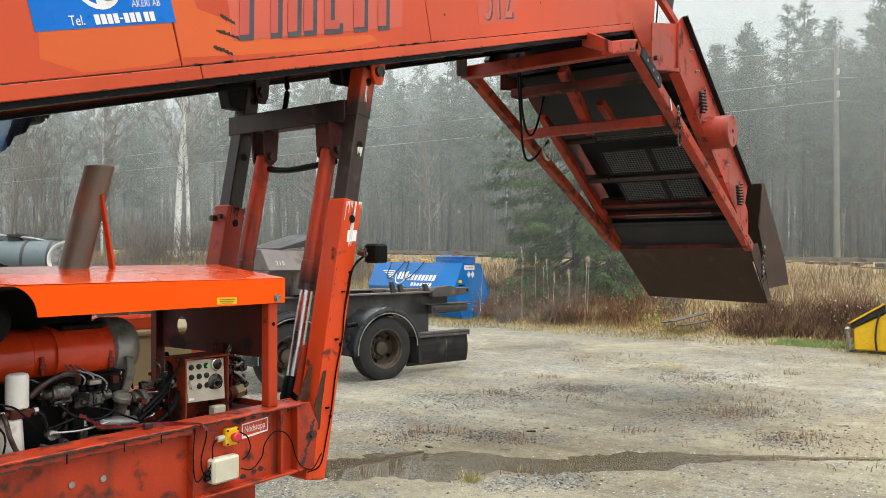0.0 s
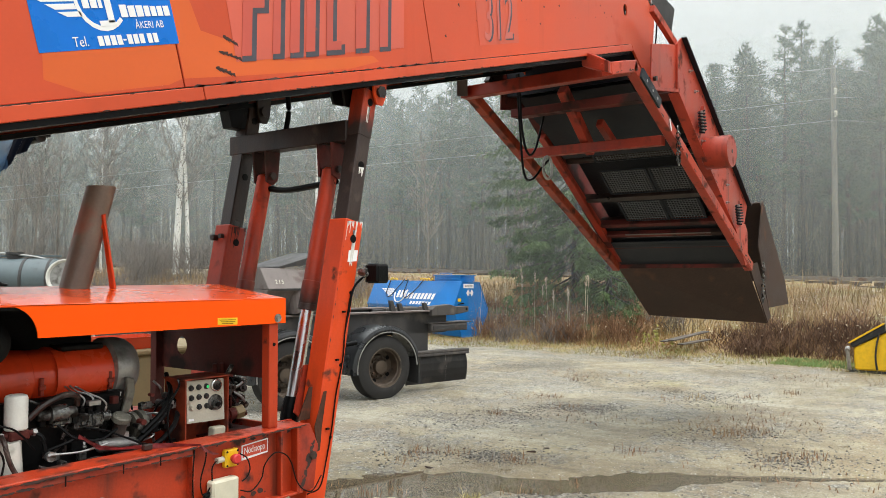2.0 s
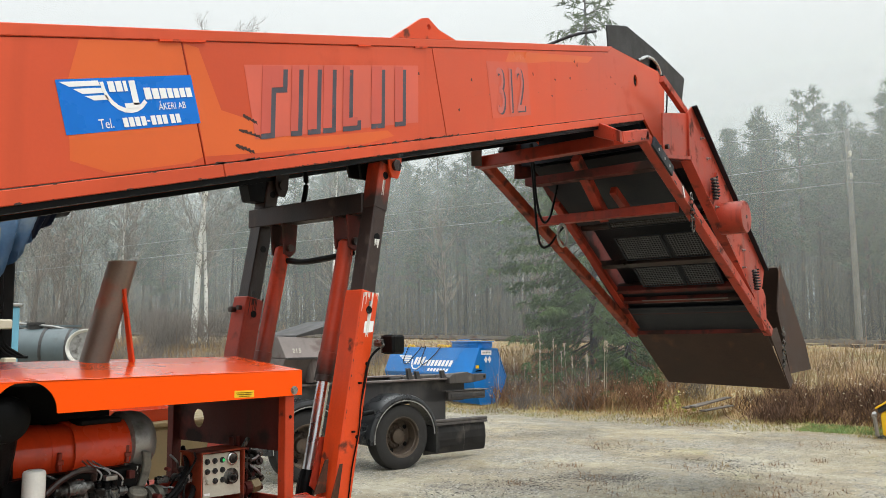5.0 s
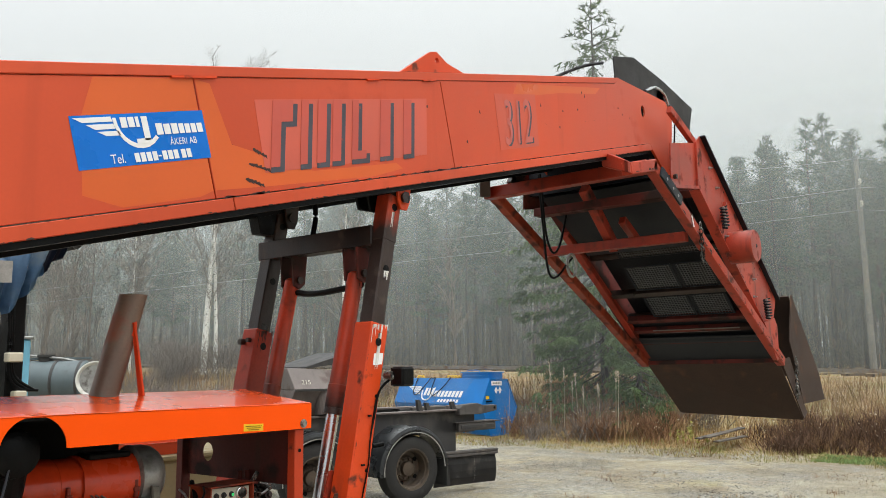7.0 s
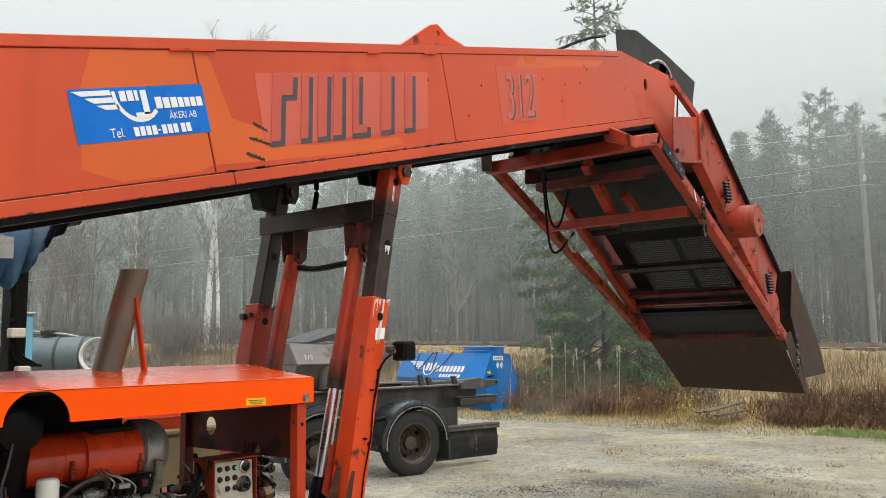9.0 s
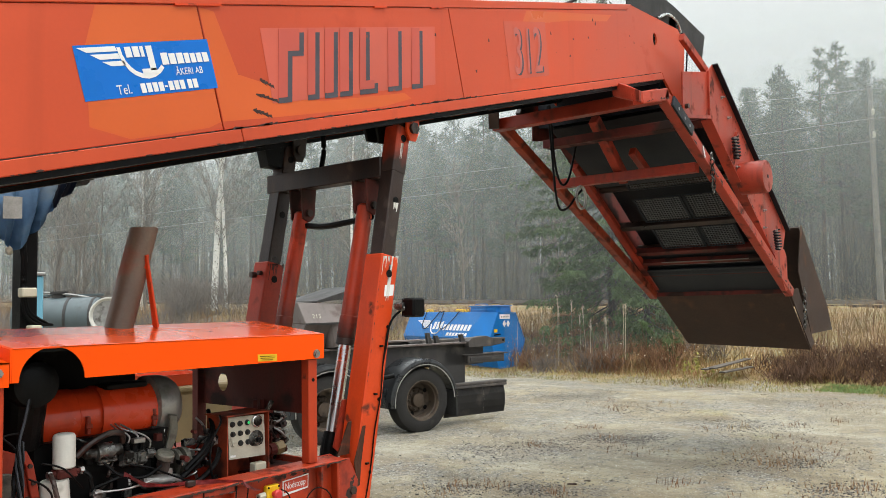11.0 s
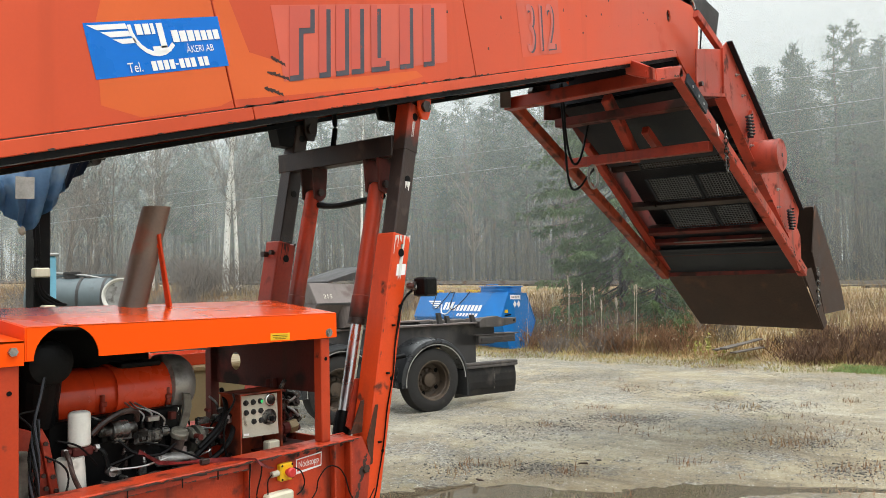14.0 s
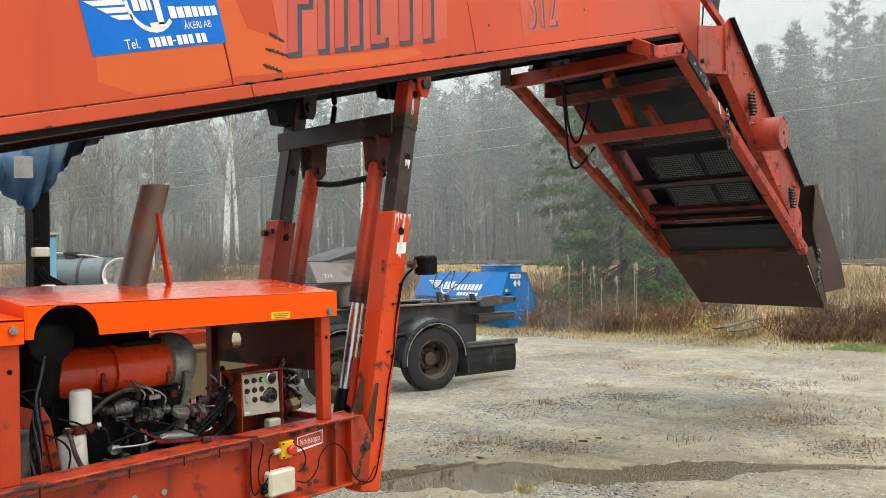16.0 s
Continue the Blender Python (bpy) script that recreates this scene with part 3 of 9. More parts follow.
def ground_z(x, y):
    bank = 18.3 - 7.0 * sstep(13, 28, y)
    crest = 1.45 + 0.0165 * min(max(y, -20), 90)
    z = crest * sstep(bank, bank + 9.5, x)
    if z > 0.02:
        z += 0.12 * noise.noise(V3((x * 0.5, y * 0.5, 0))) * min(1, z * 3)
    else:
        z += 0.012 + 0.012 * noise.noise(V3((x * 0.45, y * 0.45, 3))) + 0.005 * noise.noise(V3((x * 2.2, y * 2.2, 5)))
    if 3.5 < x < 13 and -1 < y < 9:
        z += 0.004 * noise.noise(V3((x * 5.5, y * 5.5, 1))) + 0.0025 * noise.noise(V3((x * 12, y * 12, 8)))
    if 3.5 < x < 10 and -0.5 < y < 7:
        k = pool_depth(x, y) + 0.2 * noise.noise(V3((x * 1.6, y * 1.6, 9))) + 0.14 * noise.noise(V3((x * 5, y * 5, 2))) + 0.12 * noise.noise(V3((x * 11, y * 11, 6)))
        z -= 0.06 * sstep(0.3, 0.75, k)
    return z


def lines(*spans):
    """Grid lines: spans of (from, to, step)."""
    out = []
    for a, b, step in spans:
        n = max(1, round((b - a) / step))
        out += [a + (b - a) * i / n for i in range(n)]
    return out + [spans[-1][1]]


def build_ground():
    xs = lines((-400, -40, 60), (-40, -6, 3), (-6, 3.6, 0.5), (3.6, 10, 0.05), (10, 13, 0.1), (13, 19, 0.2), (19, 33, 0.5), (33, 75, 3), (75, 900, 60))
    ys = lines((-500, -40, 60), (-40, -6, 3), (-6, -1, 0.5), (-1, 6.8, 0.05), (6.8, 9, 0.1), (9, 14, 0.2), (14, 42, 0.5), (42, 120, 3), (120, 900, 60))
    me = bpy.data.meshes.new("ground")
    verts = [(x, y, ground_z(x, y)) for y in ys for x in xs]
    n = len(xs)
    faces = [(j * n + i, j * n + i + 1, (j + 1) * n + i + 1, (j + 1) * n + i) for j in range(len(ys) - 1) for i in range(n - 1)]
    me.from_pydata(verts, [], faces)
    for p in me.polygons:
        p.use_smooth = True
    me.materials.append(GROUND)
    tagged(new("ground", me), "wet dun sand and grey gravel yard, brown turf beyond", "ground", kind="structure")


build_ground()
bm = B()
box(bm, 3.4, 10.2, -0.8, 6.9, -0.2, -0.0125)
tagged(part("puddle_water", bm, WATER), "shallow muddy brown rain puddle in the gravel", "puddle", kind="structure")


def rail_z(y):
    return 1.60 + 0.0165 * y


bm = B()
for off in (0.0, 1.44):
    for k in range(-4, 22):
        y0, y1 = k * 5.0, k * 5.0 + 4.996
        bar(bm, (27.6 + off, y0, rail_z(y0)), (27.6 + off, y1, rail_z(y1)), 0.07, 0.11, 0)
track = thing("railway_track", (28.3, 30, 1.9), "worn steel rails on wooden sleepers along a low bank", "railway", kind="structure")
part("rails", bm, RAILM, track)
bm = B()
for k in range(-30, 170):
    y = k * 0.65
    box(bm, 27.2, 29.5, y, y + 0.24, rail_z(y) - 0.28, rail_z(y) - 0.08)
part("sleepers", bm, BALLAST, track)
bm = B()
for k in range(-4, 22):
    y0, y1 = k * 5.0, k * 5.0 + 5.0
    hexa(bm, [(25.9, y0, rail_z(y0) - 1.2), (31.5, y0, rail_z(y0) - 1.2), (31.5, y1, rail_z(y1) - 1.2), (25.9, y1, rail_z(y1) - 1.2),
              (26.9, y0, rail_z(y0) - 0.2), (30.1, y0, rail_z(y0) - 0.2), (30.1, y1, rail_z(y1) - 0.2), (26.9, y1, rail_z(y1) - 0.2)])
part("ballast", bm, BALLAST, track)


# ---- trees ----
def limb(verts, faces, a, b, r0, r1, n=5):
    d, s, u = frame_of(a, b)
    k = len(verts)
    for p, r in ((V3(a), r0), (V3(b), r1)):
        for i in range(n):
            t = 6.28319 * i / n
            verts.append(tuple(p + (s * math.cos(t) + u * math.sin(t)) * r))
    faces.extend((k + i, k + (i + 1) % n, k + n + (i + 1) % n, k + n + i) for i in range(n))


def sprig(verts, faces, p, d, length, width, rnd):
    """One needle tuft: a slim pointed blade."""
    d = d.normalized()
    s = d.cross(V3((rnd.uniform(-1, 1), rnd.uniform(-1, 1), rnd.uniform(-1, 1))))
    if s.length < 1e-3:
        return
    s = s.normalized() * width / 2
    k = len(verts)
    verts.extend((tuple(p - s), tuple(p + s), tuple(p + d * length)))
    faces.append((k, k + 1, k + 2))


def mesh_of(name, verts, faces, material):
    me = bpy.data.meshes.new(name)
    me.from_pydata(verts, [], faces)
    me.materials.append(material)
    return me


def pine_meshes(seed, h, bare, spread, dense=1.0):
    rnd = random.Random(seed)
    tv, tf, cv, cf = [], [], [], []
    pts = [V3((0, 0, -0.3))]
    lean = V3((rnd.uniform(-0.02, 0.02), rnd.uniform(-0.02, 0.02), 0))
    steps = 7
    for i in range(1, steps + 1):
        pts.append(V3((0, 0, h * i / steps)) + lean * h * i / steps + V3((rnd.uniform(-0.06, 0.06), rnd.uniform(-0.06, 0.06), 0)))
    r = 0.011 * h
    for i in range(steps):
        limb(tv, tf, pts[i], pts[i + 1], r * (1 - 0.9 * i / steps), r * (1 - 0.9 * (i + 1) / steps), 7)
    along = lambda f: pts[min(steps - 1, int(f * steps))].lerp(pts[min(steps, int(f * steps) + 1)], f * steps - int(f * steps))
    for _ in range(16):
        f = rnd.uniform(0.12, bare)
        a = rnd.uniform(0, 6.283)
        p = along(f)
        limb(tv, tf, p, p + V3((math.cos(a), math.sin(a), rnd.uniform(-0.3, 0.2))) * rnd.uniform(0.3, 1.1), 0.018, 0.005, 3)
    n = int(64 * dense)
    for i in range(n):
        f = bare + (0.99 - bare) * (i + rnd.random()) / n
        g = (f - bare) / (1 - bare)
        reach = spread * (min(1, 0.5 + g * 2.5)) * (1 - g) ** 0.95 * rnd.uniform(0.6, 1.15) + 0.16
        a = rnd.uniform(0, 6.283)
        p = along(min(f, 0.985))
        d = V3((math.cos(a), math.sin(a), 0.1 + 0.55 * g + rnd.uniform(-0.25, 0.15)))
        e = p + d * reach
        limb(tv, tf, p, e, 0.03 * (1 - g) + 0.012, 0.006, 3)
        m = max(9, int(reach * 25 * dense))
        for k in range(m):
            t = 0.25 + 0.8 * (k + rnd.random()) / m
            c = p + d * reach * t + V3((rnd.gauss(0, 0.12), rnd.gauss(0, 0.12), rnd.gauss(0, 0.09)))
            for _ in range(4):
                w = d * 0.5 + V3((rnd.gauss(0, 0.7), rnd.gauss(0, 0.7), rnd.gauss(0.25, 0.5)))
                sprig(cv, cf, c, w, rnd.uniform(0.17, 0.36), rnd.uniform(0.034, 0.072), rnd)
    return mesh_of("trunk", tv, tf, BARKP), mesh_of("crown", cv, cf, NEEDLE)


def tree(name, at, meshes, turn, size, label, category, group=""):
    t = new(name)
    t.empty_display_size = 0.3
    t.matrix_basis = pose(*at, 0, 0, turn) @ Matrix.Scale(size, 4)
    tagged(t, label, category, group)
    for me in meshes:
        o = new(me.name.split(".")[0], me)
        o.parent = t
    return t


rnd = random.Random(11)
KINDS = [pine_meshes(s, h, b, w) for s, h, b, w in ((1, 14.5, 0.38, 2.1), (2, 16.0, 0.45, 2.2), (3, 13.0, 0.32, 1.9), (4, 15.5, 0.50, 2.4), (5, 12.0, 0.25, 1.8), (6, 15.0, 0.35, 1.9))]
spots = []
tries = 0
while len(spots) < 155 and tries < 30000:
    tries += 1
    az = math.tan(radians(rnd.uniform(3, 72)))
    x = 44 / (1 + 0.25 * az) + 14 * rnd.random() ** 1.3
    y = x * az
    if any((x - a) ** 2 + (y - b) ** 2 < 1.6 for a, b in spots):
        continue
    spots.append((x, y))
TALL = (14.5, 16.0, 13.0, 15.5, 12.0, 15.0)
SKYLINE = ((0, 15.5), (11, 15.6), (14, 15.8), (17, 14.6), (24, 14.6), (38, 14.2), (47, 13.4), (57, 11.2), (75, 10.2))


def skyline(az):
    """How high over the eye, in degrees, the forest reaches in each direction."""
    for (a, e), (b, g) in zip(SKYLINE, SKYLINE[1:]):
        if az <= b:
            return e + (g - e) * (az - a) / (b - a)
    return SKYLINE[-1][1]


for i, (x, y) in enumerate(spots):
    k = rnd.randrange(6)
    z = ground_z(x, y) - 0.1
    reach = 1.9 + math.hypot(x, y) * math.tan(radians(skyline(math.degrees(math.atan2(y, x))) * rnd.uniform(0.84, 1.0))) - z
    tree("pine_tree", (x, y, z), KINDS[k], rnd.uniform(0, 360), min(rnd.uniform(0.78, 0.98), reach / TALL[k]),
         "tall slender pine with bare lower trunk in mist" if k != 4 else "young bushy pine at the misty forest edge", "tree", "pines of the forest")

# the woods further back, uncountable
wv, wf, nv, nf = [], [], [], []
for _ in range(620):
    az = math.tan(radians(rnd.uniform(0, 72)))
    x = 58 / (1 + 0.25 * az) + rnd.uniform(0, 30) ** 1.0
    y = x * az
    if y > 150:
        continue
    z = ground_z(x, y)
    h = min(rnd.uniform(10, 14.5), 1.9 + math.hypot(x, y) * math.tan(radians(skyline(math.degrees(math.atan2(y, x))) * rnd.uniform(0.8, 0.97))) - z)
    limb(wv, wf, (x, y, z - 0.2), (x + rnd.uniform(-0.4, 0.4), y, z + h), rnd.uniform(0.07, 0.15), 0.03, 5)
    bare = rnd.uniform(0.35, 0.6)
    for k in range(300):
        f = bare + (1 - bare) * rnd.random()
        rad = 1.9 * (1 - (f - bare) / (1 - bare)) ** 0.7 + 0.2
        a = rnd.uniform(0, 6.283)
        q = rad * math.sqrt(rnd.random())
        c = V3((x + math.cos(a) * q, y + math.sin(a) * q, z + h * f))
        sprig(nv, nf, c, V3((math.cos(a), math.sin(a), rnd.uniform(-0.3, 0.6))), rnd.uniform(0.35, 0.7), rnd.uniform(0.09, 0.18), rnd)
for _ in range(900):
    az = math.tan(radians(rnd.uniform(0, 72)))
    x = 48 / (1 + 0.25 * az) + rnd.uniform(0, 26)
    y = x * az
    z = ground_z(x, y)
    limb(wv, wf, (x, y, z - 0.2), (x + rnd.uniform(-0.3, 0.3), y, z + rnd.uniform(6, 10)), rnd.uniform(0.05, 0.12), 0.02, 5)
uv, uf = [], []
for i in range(26000):
    az = math.tan(radians(rnd.uniform(2, 72)))
    x = (46 if i % 3 == 0 else 56) / (1 + 0.25 * az) + rnd.uniform(0, 28)
    y = x * az
    a = rnd.uniform(0, 6.283)
    sprig(uv, uf, V3((x, y, ground_z(x, y) + 3.4 * rnd.random() ** 1.6)), V3((math.cos(a), math.sin(a), rnd.uniform(0.8, 3.5))), rnd.uniform(0.8, 1.8), rnd.uniform(0.03, 0.08), rnd)
far = thing("far_woods", (60, 40, 1.5), "dense pine woods fading into grey mist", "forest", kind="stuff")
for nm, vs, fs, mt in (("trunks", wv, wf, BARKP), ("foliage", nv, nf, NEEDLE), ("undergrowth", uv, uf, THICKET)):
    o = new(nm, mesh_of(nm, vs, fs, mt))
    o.parent = far
    o.matrix_parent_inverse = far.matrix_basis.inverted()

# mist between the trees
for i, (x, amount) in enumerate(((30.6, 0.12), (42.6, 0.16), (47.5, 0.24), (53.0, 0.25), (60.0, 0.27), (70.0, 0.30))):
    bm = B()
    k = x / 44
    lean = 0.25 if x > 40 else 0.0
    vs = [bm.verts.new(c) for c in ((x + 40 * k * lean, -40 * k, -0.2), (x - 150 * k * lean, 150 * k, -0.2), (x - 150 * k * lean, 150 * k, 40), (x + 40 * k * lean, -40 * k, 40))]
    bm.faces.new(vs)
    tagged(part("mist", bm, mist_material("mist_%d" % i, amount)), "thin grey autumn mist hanging among the pines", "mist", kind="structure")


bm = B()
run = [(21.6, -40), (21.2, 8.2), (19.3, 10.2), (19.1, 14), (12.5, 32), (4, 70)]
low = [bm.verts.new((x, y, -0.2)) for x, y in run]
high = [bm.verts.new((x, y, 40)) for x, y in run]
for i in range(5):
    bm.faces.new((low[i], low[i + 1], high[i + 1], high[i]))
tagged(part("mist", bm, mist_material("near_mist", 0.19)), "thin grey autumn mist over the field", "mist", kind="structure")


def spruce(at, h, seed, girth=2.75, label="green spruce with layered drooping branches at the yard's edge"):
    """Whorls of drooping boughs with hanging side twigs."""
    rnd = random.Random(seed)
    tv, tf, cv, cf = [], [], [], []
    limb(tv, tf, (0, 0, -0.3), (0, 0, h * 0.55), 0.15, 0.08, 8)
    limb(tv, tf, (0, 0, h * 0.55), (0, 0, h), 0.08, 0.008, 8)
    z = 0.35
    while z < h - 0.3:
        f = z / h
        count = 7 if f < 0.75 else 4
        turn = rnd.uniform(0, 6.283)
        for b in range(count):
            reach = (girth * min(1.0, (1 - f) * 1.75) ** 0.9 * (0.85 + 0.15 * min(1, f * 5)) * rnd.choice((0.5, 0.75, 0.9, 1.0, 1.1)) + 0.12)
            a = turn + 6.283 * (b + rnd.uniform(-0.3, 0.3)) / count
            p = V3((0, 0, z + rnd.uniform(-0.12, 0.12)))
            out = V3((math.cos(a), math.sin(a), 0))
            side = V3((-out.y, out.x, 0))
            sag = rnd.uniform(0.45, 0.75) if f < 0.8 else -0.35
            tip = lambda t: p + out * reach * t + V3((0, 0, (-sag * t + 0.55 * sag * t * t) * reach))
            for k in range(3):
                limb(tv, tf, tip(k / 3), tip((k + 1) / 3), 0.02 * (1 - k / 3), 0.02 * (1 - (k + 1) / 3) + 0.003, 3)
            for k in range(int(reach * (14 if f < 0.3 else 10)) + 5):
                t = 0.2 + 0.82 * rnd.random() ** 0.75
                c = tip(t)
                ln = (0.22 + 0.30 * rnd.random()) * min(1.0, reach) * (1.15 - 0.5 * t)
                d = (side * rnd.choice((-1, 1)) * rnd.uniform(0.2, 1.0) + out * rnd.uniform(0.1, 0.9) + V3((0, 0, rnd.uniform(-1.3, -0.25) if f < 0.85 else rnd.uniform(-0.2, 0.8)))).normalized()
                for q in range(max(8, int(ln * 62))):
                    w = d + V3((rnd.gauss(0, 0.55), rnd.gauss(0, 0.55), rnd.gauss(-0.1, 0.45)))
                    sprig(cv, cf, c + d * ln * rnd.random(), w, rnd.uniform(0.08, 0.18), rnd.uniform(0.018, 0.036), rnd)
        z += rnd.uniform(0.24, 0.36) if f < 0.75 else rnd.uniform(0.3, 0.5)
    return tree("spruce_tree", at, (mesh_of("trunk", tv, tf, BARKP), mesh_of("crown", cv, cf, SPRUCEN)), 20, 1, label, "tree")


spruce((22.5, 11.6, 0.3), 13.6, 5)
spruce((20.9, 9.75, 0.2), 2.6, 9, 1.15, "young green spruce in the brush beside the tall one")


def bare_tree(at, h, seed, bark, r, forks, label, name="bare_tree", straight=0.9, drop=0.0, levels=3, bough=0.28):
    rnd = random.Random(seed)
    tv, tf, cv, cf = [], [], [], []

    def grow(p, d, length, rad, level):
        n = 5 if level == 0 else 3
        q = p
        for i in range(n):
            d = (d + V3((rnd.gauss(0, 1), rnd.gauss(0, 1), rnd.gauss(0, 0.5))) * (0.035 if level == 0 else 0.16) + V3((0, 0, -drop if level > 1 else 0.04))).normalized()
            e = q + d * length / n
            r0, r1 = rad * (1 - 0.85 * i / n), rad * (1 - 0.85 * (i + 1) / n)
            if level == 0:
                limb(tv, tf, q, e, r0, r1, 9)
            else:
                limb(cv, cf, q, e, max(r0, 0.010 if level == 1 else 0.006), max(r1, 0.0045), 4 if level == 1 else 3)
            if level < levels and (i > 0 or level > 0):
                for _ in range(forks if level == 0 else 3):
                    a = rnd.uniform(0, 6.283)
                    out = V3((math.cos(a), math.sin(a), rnd.uniform(0.2, 1.1))).normalized()
                    grow(q.lerp(e, rnd.random()), (out * (1 - straight * 0.4) + d * 0.5).normalized(), length * rnd.uniform(0.2, 0.36), r0 * bough, level + 1)
            q = e
    grow(V3((0, 0, -0.2)), V3((0, 0, 1)), h, r, 0)
    return tree(name, at, (mesh_of("trunk", tv, tf, bark), mesh_of("crown", cv, cf, TWIG)), rnd.uniform(0, 360), 1, label, "tree")


bare_tree((19.7, 27.85, 1.55), 11.5, 3, BARKB, 0.155, 7, "white birch with black marks and fine bare branches", "birch_tree", drop=0.05, bough=0.17)
bare_tree((20.1, 27.57, 1.55), 11.0, 4, BARKB, 0.095, 6, "slim white birch leaning beside its neighbour", "birch_tree", drop=0.05, bough=0.17)
bare_tree((25.5, 26.0, 1.9), 9.5, 14, BARKB, 0.08, 6, "thin pale birch among the undergrowth", "birch_tree", drop=0.04, bough=0.17)
bare_tree((19.3, 32.5, 1.7), 10.0, 15, BARKB, 0.06, 6, "thin pale birch among bare shrubs", "birch_tree", drop=0.04, bough=0.17)
for i, (x, y, h) in enumerate(((18.6, 31, 4.5), (17.9, 33.5, 6.0), (16.6, 33, 5.5), (18.2, 38, 7.0), (16.0, 31, 5.0), (21.5, 36.5, 6.5), (17, 36, 6.5), (30.5, 30, 7), (31.2, 24, 6), (31.6, 19, 6.5), (32, 14, 6))):
    bare_tree((x, y, ground_z(x, y)), h, 30 + i, TWIG, 0.07, 5, "bare grey deciduous tree with many fine twigs", "deciduous_tree", straight=1.4)


# ---- grass, stems and stones ----
def yard_edge(y):
    return 18.4 - 6.6 * sstep(13, 28, y) + noise.noise(V3((y * 0.6, 1, 0)))


def blades(name, count, place, height, width, material, label, category, seed, lean=0.35, rise=0.0):
    rnd = random.Random(seed)
    v, f = [], []
    for _ in range(count):
        x, y = place(rnd)
        z = ground_z(x, y)
        h, a = height(rnd), rnd.uniform(0, 6.283)
        if rise:
            h *= 0.10 + 0.90 * sstep(-0.6, rise, x - yard_edge(y) + 0.9 * noise.noise(V3((x * 0.7, y * 0.7, 2))))
        s = V3((math.cos(a), math.sin(a), 0)) * width * rnd.uniform(0.6, 1.4) / 2
        off = V3((rnd.gauss(0, lean), rnd.gauss(0, lean), 0)) * h
        b = V3((x, y, z - 0.03))
        k = len(v)
        v.extend((tuple(b - s), tuple(b + s), tuple(b + off * 0.4 + V3((0, 0, h * 0.6)) + s * 0.7), tuple(b + off * 0.4 + V3((0, 0, h * 0.6)) - s * 0.7), tuple(b + off + V3((0, 0, h)))))
        f.extend(((k, k + 1, k + 2, k + 3), (k + 3, k + 2, k + 4)))
    return tagged(new(name, mesh_of(name, v, f, material)), label, category, kind="stuff")


def field(rnd):
    y = rnd.uniform(-4, 46)
    return yard_edge(y) - 1.3 + 8.4 * rnd.random() ** 1.25, y


def clumpy(rnd):
    while True:
        x, y = field(rnd)
        if noise.noise(V3((x * 0.45, y * 0.45, 7))) + rnd.gauss(0, 0.12) > 0.02:
            return x, y


blades("dry_grass", 46000, field, lambda r: r.uniform(0.15, 0.55), 0.017, STRAW, "dry yellow-brown autumn grass along the yard", "grass", 21, 0.35, 3.0)
blades("dead_stems", 18000, clumpy, lambda r: 0.25 + 0.85 * r.random() ** 1.4, 0.012, BROWNTWIG, "red-brown dead weed stems and brush", "brush", 22, 0.45, 3.2)
blades("tall_reeds", 170, lambda r: (19.2 + 2.2 * r.random(), r.gauss(11.5, 2.5)), lambda r: r.uniform(0.7, 1.3), 0.010, STRAW, "tall pale dry reeds at the yard's edge", "reeds", 23, 0.22)
blades("green_grass", 14000, lambda r: (17.5 + 1.2 * r.random(), 4.6 - abs(r.gauss(0, 2.6))), lambda r: r.uniform(0.03, 0.10), 0.014, GREENGRASS, "short fresh green grass strip at the gravel edge", "grass", 24)
blades("verge_grass", 24000, lambda r: (lambda y: (yard_edge(y) - 1.5 + 2.6 * r.random(), y))(r.uniform(-4, 22)), lambda r: 0.02 + 0.13 * r.random() ** 2, 0.013, VERGE, "low olive and yellow grass at the gravel's edge", "grass", 26, 0.6)


def weedy(r):
    while True:
        x, y = r.uniform(5.5, 18.2), r.uniform(-1, 13)
        if noise.noise(V3((x * 0.55, y * 0.55, 12))) > 0.28 and pool_depth(x, y) < 0.3:
            return x, y


blades("yard_weeds", 2600, weedy, lambda r: r.uniform(0.02, 0.10), 0.010, BROWNTWIG, "sparse low dead weeds on the gravel", "weeds", 25, 0.5)


TUFTS = ((9.75, 2.9), (9.9, 2.75), (10.1, 2.9), (9.6, 3.05), (8.75, 2.15), (8.9, 1.9), (10.35, 5.3), (6.75, 5.3), (6.9, 5.0), (6.35, 5.2), (7.0, 4.3), (5.35, 4.75), (5.55, 4.6), (5.25, 5.2),
         (12.0, 4.2), (11.6, 4.6), (12.6, 3.6), (11.5, 3.4), (13.4, 3.2), (8.1, 3.5), (6.6, 3.4), (6.1, 3.6), (9.2, 5.9), (12.8, 6.6), (10.9, 6.0))
blades("weed_tufts", 900, lambda r: (lambda c: (r.gauss(c[0], 0.10), r.gauss(c[1], 0.10)))(r.choice(TUFTS)), lambda r: r.uniform(0.03, 0.14), 0.009, BROWNTWIG, "tufts of short dark dead stems on the gravel", "weeds", 27, 0.3)
blades("yellow_tuft", 160, lambda r: (r.gauss(5.55, 0.05), r.gauss(3.82, 0.05)), lambda r: r.uniform(0.04, 0.12), 0.007, VERGE, "small yellow-green grass tuft by the puddle", "grass", 28, 0.5)


